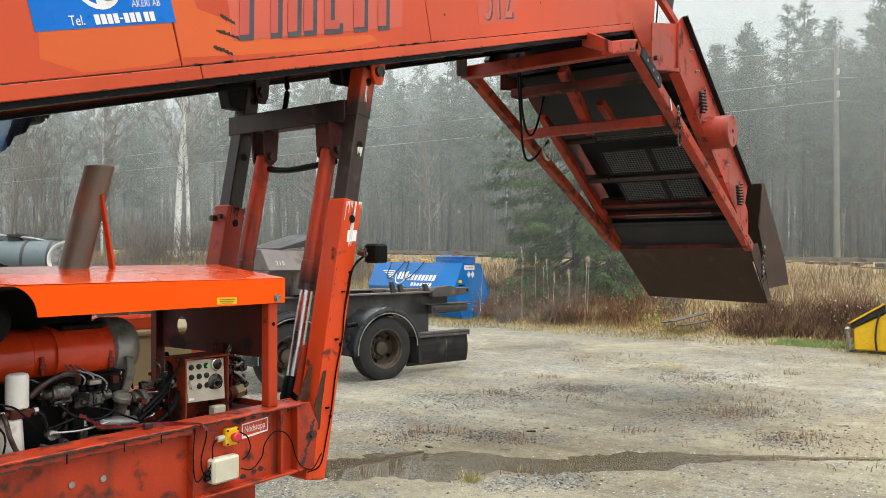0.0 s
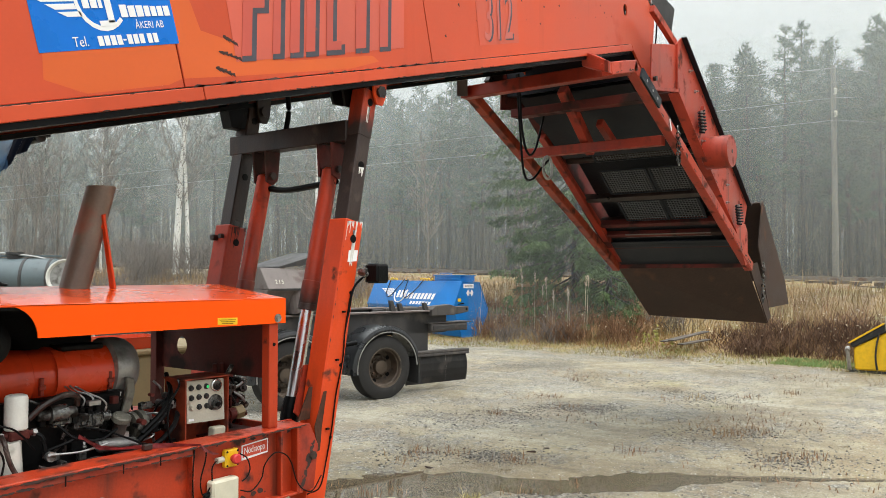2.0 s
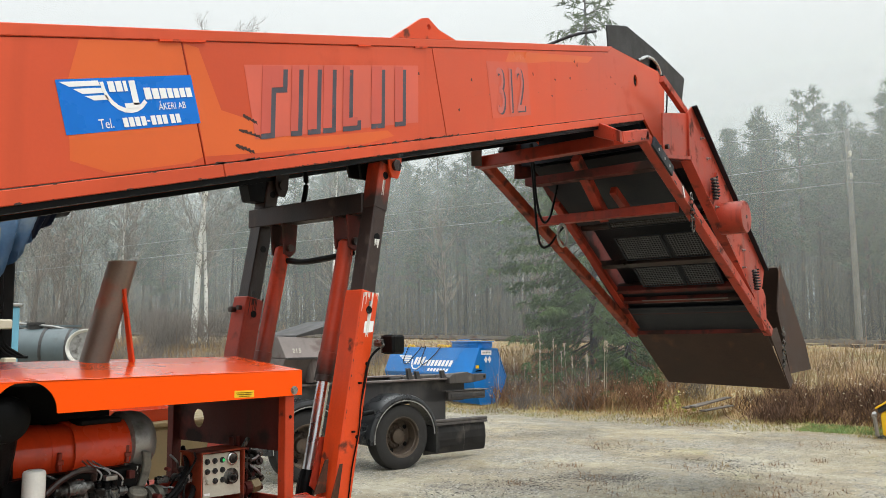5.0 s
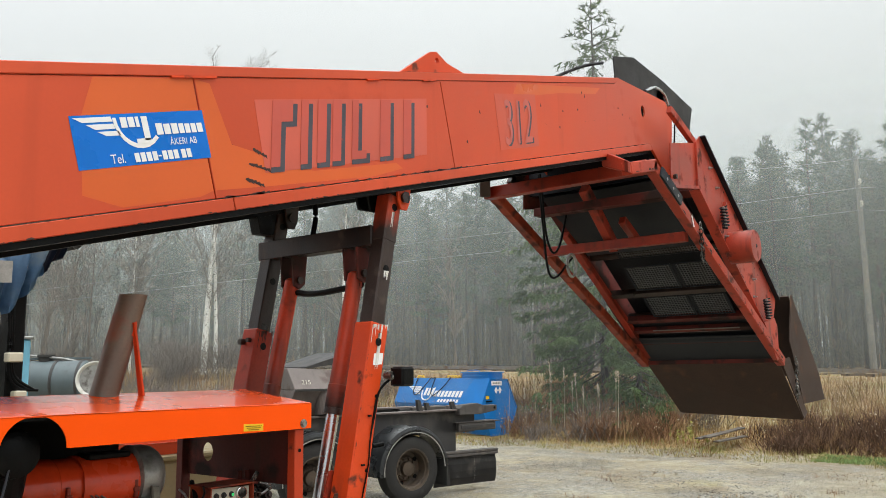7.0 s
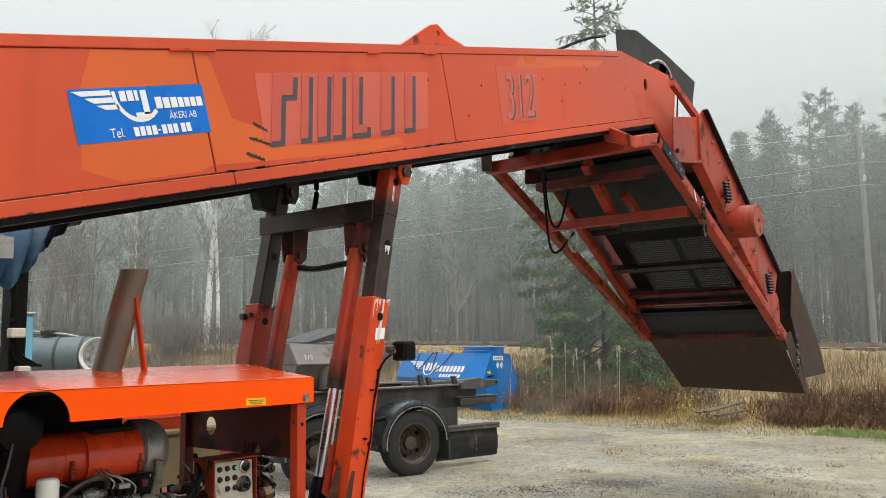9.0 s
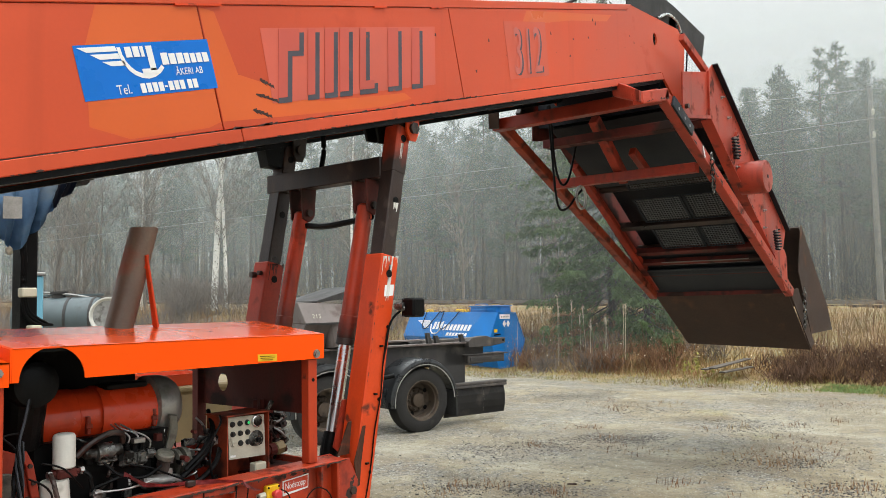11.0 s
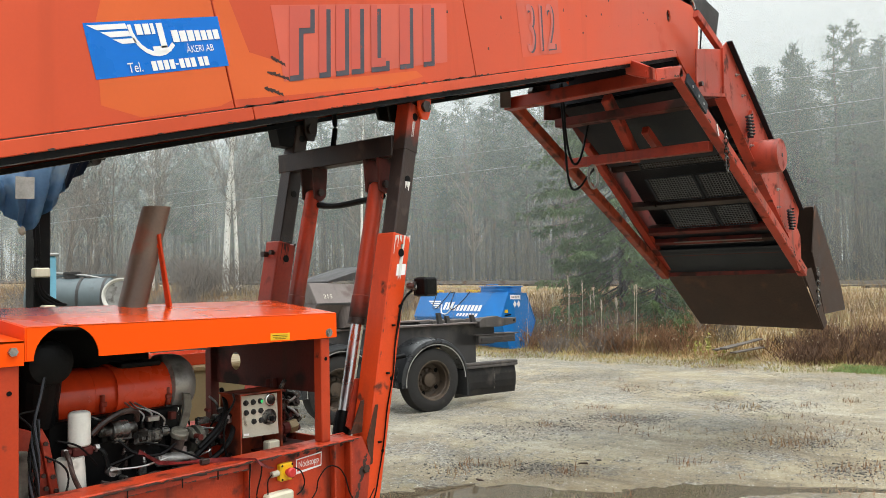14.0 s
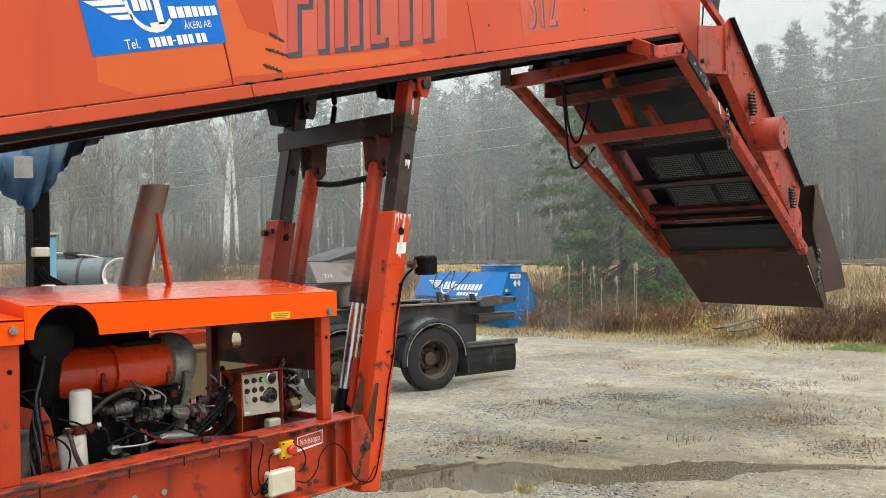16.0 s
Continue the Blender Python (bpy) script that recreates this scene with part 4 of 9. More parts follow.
def stones(name, count, place, size, material, label, seed):
    rnd = random.Random(seed)
    v, f = [], []
    for _ in range(count):
        x, y = place(rnd)
        r = size(rnd)
        z = ground_z(x, y)
        k = len(v)
        for i, (a, b) in enumerate(((-1, -1), (1, -1), (1, 1), (-1, 1))):
            v.append((x + a * r * rnd.uniform(0.6, 1.1), y + b * r * rnd.uniform(0.6, 1.1), z - 0.004))
        for i, (a, b) in enumerate(((-1, -1), (1, -1), (1, 1), (-1, 1))):
            v.append((x + a * r * rnd.uniform(0.3, 0.8), y + b * r * rnd.uniform(0.3, 0.8), z + r * rnd.uniform(0.5, 0.95)))
        f.extend(((k, k + 1, k + 5, k + 4), (k + 1, k + 2, k + 6, k + 5), (k + 2, k + 3, k + 7, k + 6), (k + 3, k, k + 4, k + 7), (k + 4, k + 5, k + 6, k + 7)))
    return tagged(new(name, mesh_of(name, v, f, material)), label, "gravel", kind="stuff")


def yard(r):
    while True:
        x, y = 4 + 14 * r.random(), r.uniform(-1, 12)
        if noise.noise(V3((x * 0.42, y * 0.42, 4))) + r.gauss(0, 0.25) > 0.1 and pool_depth(x, y) < 0.4:
            return x, y


stones("loose_gravel", 20000, yard, lambda r: 0.003 + 0.011 * r.random() ** 3, STONE, "loose grey and pale gravel stones", 31)
HEAPS = ((10.3, 5.2, 0.16), (10.45, 4.95, 0.2), (10.2, 5.45, 0.2), (7.2, 4.5, 0.18), (7.0, 4.65, 0.15), (9.4, 5.7, 0.25), (9.5, 3.3, 0.28), (9.85, 2.8, 0.22), (11.9, 3.9, 0.4),
         (8.9, 1.85, 0.3), (8.6, 2.2, 0.18), (12.3, 4.4, 0.35), (6.6, 5.3, 0.2), (8.6, 6.2, 0.35), (13.2, 5.9, 0.5), (14.6, 8.6, 0.6), (6.1, 3.3, 0.2))
stones("gravel_heaps", 10500, lambda r: (lambda c: (r.gauss(c[0], c[2] * 1.1), r.gauss(c[1], c[2] * 1.1)))(r.choice(HEAPS)), lambda r: 0.003 + 0.011 * r.random() ** 2.2, DARKSTONE, "dark crushed gravel scattered in patches", 32)


def shrub(at, h, seed, material, label):
    """A thicket of dead stems that fork twice."""
    rnd = random.Random(seed)
    v, f = [], []
    for _ in range(70):
        a = rnd.uniform(0, 6.283)
        d = V3((math.cos(a), math.sin(a), rnd.uniform(0.9, 2.6))).normalized()
        p = V3((rnd.gauss(0, 0.25), rnd.gauss(0, 0.3), 0))
        ln = h * rnd.uniform(0.5, 1.0)
        m = p + d * ln * 0.55 + V3((rnd.gauss(0, 0.04), rnd.gauss(0, 0.04), 0))
        limb(v, f, p, m, 0.010, 0.007, 3)
        for _ in range(4):
            e = m + (d + V3((rnd.gauss(0, 0.45), rnd.gauss(0, 0.45), rnd.gauss(0.1, 0.3)))) * ln * rnd.uniform(0.2, 0.5)
            limb(v, f, m, e, 0.006, 0.003, 3)
    o = new("shrub", mesh_of("shrub", v, f, material))
    o.location = at
    return tagged(o, label, "shrub", "dead shrubs along the yard")


rsh = random.Random(17)
for i in range(52):
    y = rsh.choice((rsh.uniform(8.0, 17), rsh.uniform(8.0, 17), rsh.uniform(-2, 1.5)))
    x = 18.7 + 3.6 * rsh.random() ** 1.3
    shrub((x, y, ground_z(x, y)), rsh.uniform(0.4, 0.7) + 0.16 * (x - 18.7), 100 + i, BROWNTWIG if i % 3 else TWIG, "leafless red-brown shrub in dry grass" if i % 3 else "leafless grey shrub in dry grass")
for i in range(30):
    y = 3.6 + 2.6 * rsh.uniform(-1, 1)
    x = 18.9 + 2.4 * rsh.random()
    shrub((x, y, ground_z(x, y) - 0.05), rsh.uniform(0.35, 0.6) + 0.14 * (x - 18.9), 300 + i, BRAMBLE, "dark brown bare bramble thicket by the yard")
for i in range(34):
    y = rsh.uniform(19, 37)
    x = 12.4 + 9 * rsh.random()
    shrub((x, y, ground_z(x, y)), rsh.uniform(0.9, 2.2), 200 + i, TWIG, "leafless grey shrub on the bank")
rq = random.Random(44)
qv, qf = [], []
for _ in range(900):
    y = rq.uniform(-2, 16)
    x = yard_edge(y) + 0.4 + 2.6 * rq.random()
    z = ground_z(x, y) + rq.uniform(0.15, 0.85)
    for _ in range(3):
        sprig(qv, qf, V3((x, y, z)), V3((rq.gauss(0, 1), rq.gauss(0, 1), rq.gauss(0.3, 0.6))), rq.uniform(0.02, 0.05), rq.uniform(0.015, 0.035), rq)
for _ in range(13):
    y = rq.gauss(11.3, 0.8)
    x = 19.2 + 0.9 * rq.random()
    z = ground_z(x, y)
    h = rq.uniform(1.0, 1.75)
    top = V3((x + rq.gauss(0, 0.06), y + rq.gauss(0, 0.08), z + h))
    limb(qv, qf, (x, y, z), top, 0.006, 0.004, 3)
    for k in range(40):
        sprig(qv, qf, top + V3((0, 0, 0.28 * rq.random() - 0.08)), V3((rq.gauss(0, 0.5), rq.gauss(0, 0.5), 1)), rq.uniform(0.05, 0.12), rq.uniform(0.01, 0.02), rq)
tagged(new("seed_heads", mesh_of("seed_heads", qv, qf, SEED)), "pale dry seed heads and reed plumes in the dead grass", "seed heads", kind="stuff")

rl = random.Random(4)
lv, lf = [], []
for _ in range(9):
    b = V3((18.9 + 0.7 * rl.random(), rl.gauss(7.7, 0.35), 0.02))
    t = b + V3((rl.gauss(0, 0.06), rl.gauss(0, 0.06), rl.uniform(0.25, 0.6)))
    limb(lv, lf, b, t, 0.006, 0.003, 3)
    for _ in range(14):
        q = b.lerp(t, rl.uniform(0.4, 1.0))
        sprig(lv, lf, q, V3((rl.gauss(0, 1), rl.gauss(0, 1), rl.gauss(0.2, 0.4))), rl.uniform(0.05, 0.10), rl.uniform(0.03, 0.05), rl)
tagged(new("leafy_plant", mesh_of("leafy_plant", lv, lf, LEAFY)), "small plants with yellow-green autumn leaves in dry grass", "plant", kind="stuff")


# ---- the orange folding conveyor machine ----
TH = radians(14.9)
NEAR, FARY = 2.95, 4.10


def bp(s, h):
    """A point of the boom's side: s along it, h up from its lower edge."""
    return 1.2 + s * math.cos(TH) - h * math.sin(TH), 2.395 + s * math.sin(TH) + h * math.cos(TH)


def boom_strip(bm, outline, y0, y1, bevel=0.0):
    prism(bm, [bp(s, h) for s, h in outline], y0, y1, bevel)


def disc_cut_plate(bm, outline, holes, y0, y1):
    """A plate in x and z with round holes through it."""
    front = []
    for y in (y0, y1):
        loops = [[bm.verts.new((x, y, z)) for x, z in outline]]
        for (cx, cz, rx, rz) in holes:
            loops.append([bm.verts.new((cx + rx * math.cos(6.28319 * i / 24), y, cz + rz * math.sin(6.28319 * i / 24))) for i in range(24)])
        es = []
        for lp in loops:
            es += [bm.edges.new((lp[i], lp[(i + 1) % len(lp)])) for i in range(len(lp))]
        bmesh.ops.triangle_fill(bm, use_beauty=True, use_dissolve=False, edges=es)
        front.append(loops)
    for a, b in zip(*front):
        for i in range(len(a)):
            bm.faces.new((a[i], a[(i + 1) % len(a)], b[(i + 1) % len(b)], b[i]))
    bmesh.ops.recalc_face_normals(bm, faces=bm.faces[:])


machine = thing("folding_conveyor", (2.9, 3.5, 0.0), "orange mobile folding conveyor with raised boom and open engine bay", "conveyor")

# boom: side plates, flanges, belt and pans
bm = B()
boom_strip(bm, [(-3.2, 0.612), (5.30, 0.612), (5.40, 0.66), (-3.2, 0.66)], NEAR - 0.006, NEAR + 0.06, 0.003)
boom = part("boom", bm, BOOM, machine, "long orange painted steel boom")
for a, b in ((-3.2, 0.974), (0.980, 2.797)):
    bm = B()
    boom_strip(bm, [(a, 0.064), (b, 0.064), (b, 0.609), (a, 0.609)], NEAR, NEAR + 0.014, 0.002)
    part("side_panel", bm, BOOM, boom)
bm = B()
hx, hz = bp(5.80, 0.36)
disc_cut_plate(bm, [bp(*q) for q in ((2.803, 0.064), (5.83, 0.064), (6.13, -0.27), (6.19, -0.37), (6.475, 0.30), (6.36, 0.44), (5.40, 0.655), (5.3, 0.609), (2.803, 0.609))],
               [(hx, hz, 0.042, 0.055)], NEAR, NEAR + 0.014)
part("side_panel", bm, BOOM, boom, "orange end panel with a round hole and folded edge")
# black disc added behind the hole to stand for the dark inside
bm = B()
rod(bm, (hx, NEAR + 0.05, hz), (hx, NEAR + 0.06, hz), 0.12, n=20)
part("hole_backing", bm, BLACK, boom)
bm = B()
for a, b in ((-3.2, 1.063), (1.067, 5.86)):
    boom_strip(bm, [(a, 0.0), (b, 0.0), (b - (0.03 if b > 5 else 0), 0.058), (a, 0.058)], NEAR - 0.010, NEAR + 0.012, 0.003)
part("lower_flange", bm, BOOM, boom)
bm = B()
boom_strip(bm, [(5.862, 0.0), (6.20, -0.375), (6.215, -0.30), (5.838, 0.06)], NEAR - 0.010, NEAR + 0.012, 0.002)
part("end_flange", bm, BOOM, boom)
for y0, y1 in ((NEAR + 0.004, NEAR + 0.12), (FARY - 0.12, FARY - 0.014)):
    bm = B()
    boom_strip(bm, [(-3.2, -0.026), (5.80, -0.026), (5.84, -0.001), (-3.2, -0.001)], y0, y1)
    part("bottom_lip", bm, BLACK, boom)
bm = B()
boom_strip(bm, [(-3.2, 0.0), (5.83, 0.0), (6.19, -0.37), (6.475, 0.30), (6.36, 0.44), (5.38, 0.66), (-3.2, 0.66)], FARY - 0.014, FARY, 0.002)
part("far_side_panel", bm, BOOM, boom)
bm = B()
boom_strip(bm, [(-3.2, 0.07), (5.7, 0.07), (5.7, 0.085), (-3.2, 0.085)], NEAR + 0.016, FARY - 0.016)
part("belly_pan", bm, BLACK, boom)
bm = B()
boom_strip(bm, [(-3.2, 0.40), (6.1, 0.40), (6.1, 0.415), (-3.2, 0.415)], NEAR + 0.08, FARY - 0.08)
part("belt", bm, BELT, boom)
for s in (3.2, 3.9, 4.5, 5.1, 5.65):
    bm = B()
    boom_strip(bm, [(s, 0.0), (s + 0.06, 0.0), (s + 0.06, 0.068), (s, 0.068)], NEAR + 0.02, FARY - 0.02)
    part("cross_member", bm, TUBE, boom)
bm = B()
rod(bm, (*bp(6.15, 0.12)[:1], NEAR + 0.02, bp(6.15, 0.12)[1]), (bp(6.15, 0.12)[0], FARY - 0.02, bp(6.15, 0.12)[1]), 0.15, n=24)
smooth(part("head_drum", bm, RUBBER, boom))
# top lug
bm = B()
lx, lz = bp(2.80, 0.735)
disc_cut_plate(bm, [bp(2.43, 0.661), bp(3.06, 0.661), bp(2.90, 0.72), bp(2.81, 0.79), bp(2.74, 0.785)], [(lx, lz, 0.018, 0.018)], NEAR - 0.004, NEAR + 0.02)
part("lifting_lug", bm, ORANGE, boom)
# thin stiffener, latch tab
for a, b in ((0.86, 1.10), (2.12, 2.22), (2.62, 2.74)):
    bm = B()
    boom_strip(bm, [(a, 0.604), (b, 0.604), (b, 0.613), (a, 0.613)], NEAR - 0.012, NEAR + 0.002)
    part("hinge_strip", bm, ORANGE, boom)
# black rubber hood over the head
bm = B()
prism(bm, [bp(5.40, 0.665), bp(5.43, 0.857), bp(5.85, 0.86), bp(6.455, 0.65), bp(7.126, 0.368), bp(6.928, 0.083), bp(6.62, 0.30), bp(6.30, 0.44)], NEAR + 0.03, NEAR + 0.042)
part("rubber_skirt", bm, RUBBER, boom, "grey-black rubber skirt at the boom's head")
bm = B()
prism(bm, [bp(4.75, 0.665), bp(5.35, 0.83), bp(5.85, 0.86), bp(6.455, 0.65), bp(6.9, 0.40), bp(6.30, 0.44), bp(5.38, 0.665)], FARY - 0.06, FARY - 0.048)
part("rubber_skirt", bm, RUBBER, boom, "grey-black rubber skirt at the boom's head")
for y in (NEAR + 0.15, FARY - 0.15):
    bm = B()
    tube(bm, [(*bp(4.30, 0.64)[:1], y, bp(4.30, 0.64)[1]), (bp(5.0, 0.78)[0], y, bp(5.0, 0.78)[1]), (bp(5.45, 0.83)[0], y, bp(5.45, 0.83)[1])], 0.013)
    part("guard_rod", bm, BLACK, boom)
bm = B()
tube(bm, [(bp(5.95, 0.55)[0], NEAR + 0.01, bp(5.95, 0.55)[1]), (bp(6.2, 0.58)[0], NEAR + 0.01, bp(6.2, 0.58)[1]), (bp(6.40, 0.50)[0], NEAR + 0.01, bp(6.40, 0.50)[1]), (bp(6.47, 0.34)[0], NEAR + 0.01, bp(6.47, 0.34)[1])], 0.014)
part("bent_tube", bm, CHROME, boom, "bright bent steel tube")
bm = B()
rod(bm, (bp(6.32, 0.47)[0], NEAR + 0.03, bp(6.32, 0.47)[1]), (bp(6.32, 0.47)[0], NEAR + 0.25, bp(6.32, 0.47)[1]), 0.085)
part("bearing_housing", bm, BLACK, boom)
bm = B()
tube(bm, [(bp(6.40, 0.40)[0], NEAR - 0.02, bp(6.40, 0.40)[1]), (bp(6.47, 0.25)[0], NEAR - 0.02, bp(6.47, 0.25)[1]), (bp(6.33, -0.05)[0], NEAR - 0.02, bp(6.33, -0.05)[1]), (bp(6.22, -0.30)[0], NEAR - 0.02, bp(6.22, -0.30)[1])], 0.008)
part("grease_hose", bm, BLACK, boom)


def film(name, quad, material, parent, lift, label=""):
    """A thin sheet on the boom's near side: corners in s and h."""
    bm = B()
    boom_strip(bm, quad, NEAR - lift, NEAR - lift + 0.0008)
    return part(name, bm, material, parent, label)


# blue firm sign: white wing, ring and rows of plain bars
def sh(x, z):
    dx, dz = x - 1.2, z - 2.395
    return dx * math.cos(TH) + dz * math.sin(TH), -dx * math.sin(TH) + dz * math.cos(TH)


sa, sb, sc_, sd = sh(1.493, 2.718), sh(2.095, 2.890), sh(2.037, 3.095), sh(1.439, 2.924)
sign = film("sign", [sa, sb, sc_, sd], BLUE, machine, 0.002, "blue firm sign with white wing emblem and bars")


def on_sign(u, v):
    """u along, v up, each 0 to 1."""
    lo = (sa[0] + (sb[0] - sa[0]) * u, sa[1] + (sb[1] - sa[1]) * u)
    hi = (sd[0] + (sc_[0] - sd[0]) * u, sd[1] + (sc_[1] - sd[1]) * u)
    return lo[0] + (hi[0] - lo[0]) * v, lo[1] + (hi[1] - lo[1]) * v


def sign_mark(name, uv, material=SIGNWHITE, lift=0.0034):
    film(name, [on_sign(*q) for q in uv], material, sign, lift)


for u0, u1, v0, v1 in ((0.02, 0.29, 0.86, 0.955), (0.10, 0.30, 0.72, 0.82), (0.17, 0.33, 0.59, 0.68)):
    sign_mark("wing_stripe", [(u0 + 0.06, v0), (u1, v0), (u1 - 0.01, v1), (u0, v1)])
ring = []
for i in range(13):
    t = radians(180 + 15 * i)
    ring.append((0.475 + 0.185 * math.cos(t), 0.93 + 0.62 * math.sin(t)))
inner = [(0.475 + 0.160 * math.cos(radians(180 + 15 * i)), 0.93 + 0.53 * math.sin(radians(180 + 15 * i))) for i in range(13)]
for i in range(9):
    sign_mark("ring_piece", [ring[i], ring[i + 1], inner[i + 1], inner[i]])
for u0, u1, v0, v1 in ((0.345, 0.39, 0.73, 0.93), (0.40, 0.445, 0.73, 0.93), (0.455, 0.48, 0.73, 0.93), (0.50, 0.545, 0.46, 0.93), (0.44, 0.55, 0.40, 0.50),
                       (0.60, 0.65, 0.55, 0.78), (0.66, 0.71, 0.55, 0.76), (0.72, 0.77, 0.55, 0.76), (0.78, 0.82, 0.55, 0.75), (0.83, 0.87, 0.55, 0.74), (0.88, 0.92, 0.55, 0.74), (0.93, 0.975, 0.55, 0.74),
                       (0.40, 0.435, 0.05, 0.23), (0.445, 0.48, 0.05, 0.23), (0.49, 0.525, 0.05, 0.23), (0.535, 0.57, 0.05, 0.23),
                       (0.578, 0.60, 0.12, 0.15), (0.61, 0.645, 0.05, 0.23), (0.655, 0.69, 0.05, 0.23), (0.70, 0.735, 0.05, 0.23), (0.76, 0.795, 0.05, 0.23), (0.805, 0.84, 0.05, 0.23)):
    sign_mark("lettering_bar", [(u0, v0), (u1, v0), (u1 - 0.004, v1), (u0 - 0.004, v1)], lift=0.0046)

# the maker's mark as plain slanted bars with slate drop shadows, and the model number
def slant(s0, s1, h0, h1):
    q = lambda a, h: (a + 0.28 * (h - 0.165), h)
    return [q(s0, h0), q(s1, h0), q(s1, h1), q(s0, h1)]


field_film = film("lettering_field", [(1.285, 0.155), (2.54, 0.165), (2.63, 0.50), (1.30, 0.506)], PINKFILM, machine, 0.0016, "sun-faded pink lettering field")
for k, (s0, s1, h0, h1) in enumerate(((1.318, 1.378, 0.178, 0.50), (1.378, 1.452, 0.395, 0.50), (1.510, 1.560, 0.178, 0.499), (1.625, 1.690, 0.178, 0.498), (1.735, 1.802, 0.178, 0.497), (1.884, 1.933, 0.178, 0.496),
                       (1.933, 2.000, 0.178, 0.222), (2.112, 2.200, 0.178, 0.495), (2.316, 2.389, 0.178, 0.494))):
    film("bar_shadow", slant(s0 + 0.004, s1 + 0.031, h0 - 0.026, h1 - 0.018), SHADOW, field_film, 0.0030 + 0.0002 * (k % 2))
    film("slanted_bar", slant(s0, s1, h0, h1), FADED, field_film, 0.0044 + 0.0002 * (k % 2))


def words(name, text, material, parent, origin, ux, uz, height, squeeze=1.0, lift=0.0):
    """Built-in font text as a flat mesh, along ux, up uz, from origin."""
    cu = bpy.data.curves.new(name, "FONT")
    cu.body, cu.size, cu.extrude = text, 1.0, 0.0
    tmp = new(name, cu)
    dg = bpy.context.evaluated_depsgraph_get()
    me = bpy.data.meshes.new_from_object(tmp.evaluated_get(dg))
    bpy.data.objects.remove(tmp)
    ux, uz = V3(ux).normalized(), V3(uz).normalized()
    nrm = ux.cross(uz)
    for v in me.vertices:
        v.co = V3(origin) + ux * v.co.x * height * squeeze + uz * v.co.y * height + nrm * lift
    me.materials.clear()
    me.materials.append(material)
    ob = new(name, me)
    ob.parent = parent
    if parent:
        ob.matrix_parent_inverse = parent.matrix_basis.inverted() if parent.parent is None else Matrix.Identity(4)
    return ob


AX, AZ = (math.cos(TH), 0, math.sin(TH)), (-math.sin(TH), 0, math.cos(TH))


def sign_word(text, u, v, tall, squeeze):
    s0, h0 = on_sign(u, v)
    x0, z0 = bp(s0, h0)
    s1, h1 = on_sign(u + 0.2, v)
    x1, z1 = bp(s1, h1)
    words("sign_word", text, SIGNWHITE, sign, (x0, NEAR - 0.0046, z0), (x1 - x0, 0, z1 - z0), (-math.sin(TH), 0, math.cos(TH)), tall, squeeze)


sign_word("ÅKERI AB", 0.685, 0.33, 0.041, 0.80)
sign_word("Tel.", 0.225, 0.06, 0.055, 0.80)
num = film("number_field", [(3.35, 0.145), (3.86, 0.145), (3.92, 0.52), (3.38, 0.53)], PALEFILM, machine, 0.0016)
AS = (AZ[0] + 0.2 * AX[0], 0, AZ[2] + 0.2 * AX[2])
ox, oz = bp(3.405, 0.178)
words("number_shadow", "312", SHADOW, num, (ox + 0.020, NEAR - 0.0034, oz - 0.004), AX, AS, 0.455, 0.56)
words("number", "312", DIGIT, num, (ox, NEAR - 0.0046, oz), AX, AS, 0.455, 0.56)
for q in ([(0.36, 0.14), (0.52, 0.075), (0.90, 0.08), (0.972, 0.10), (0.972, 0.60), (0.50, 0.605), (0.42, 0.45)], [(0.985, 0.10), (1.30, 0.09), (2.05, 0.075), (2.30, 0.10), (2.25, 0.135), (1.6, 0.14), (1.12, 0.30), (1.06, 0.58), (0.985, 0.60)], [(3.6, 0.50), (4.3, 0.53), (4.9, 0.52), (5.0, 0.57), (3.7, 0.60)]):
    film("repaint_patch", q, PATCHP, boom, 0.0003)
# scuffs and scratches
rs = random.Random(5)
for s0, h0, ln in ((1.235, 0.268, 0.075), (1.195, 0.203, 0.12), (1.16, 0.134, 0.10)):
    for k in range(5):
        a = s0 + ln * k / 5
        film("scuff_mark", [(a, h0 - k * 0.008), (a + ln / 4, h0 - 0.012 - k * 0.008 - rs.uniform(0, 0.008)), (a + ln / 4.4, h0 + rs.uniform(0.002, 0.008) - k * 0.008), (a + 0.004, h0 + rs.uniform(0.004, 0.010) - k * 0.008)], SCUFF, boom, 0.0018)
for k in range(26):
    a = rs.uniform(0.9, 2.9)
    film("chipped_edge", [(a, 0.058), (a + rs.uniform(0.02, 0.12), 0.058), (a + rs.uniform(0.02, 0.06), 0.066 + rs.uniform(0, 0.006)), (a + 0.004, 0.064)], SCUFF, boom, 0.0112)
for k in range(14):
    a, h = rs.uniform(-0.2, 5.6), rs.uniform(0.1, 0.55)
    film("paint_chip", [(a, h), (a + 0.012, h - 0.003), (a + rs.uniform(0.004, 0.02), h + rs.uniform(0.008, 0.03)), (a - 0.003, h + 0.012)], SCUFF, boom, 0.0015)

# tail section, folded down
DX, DZ = math.cos(radians(-35.8)), math.sin(radians(-35.8))
TN, TF = 2.75, 4.32


def tp(s, h):
    """A point of the tail's side: s down along it, h up from its underside."""
    return 7.36 + s * DX - h * DZ, 3.585 + s * DZ + h * DX


def tail_strip(bm, outline, y0, y1, bevel=0.0):
    prism(bm, [tp(s, h) for s, h in outline], y0, y1, bevel)


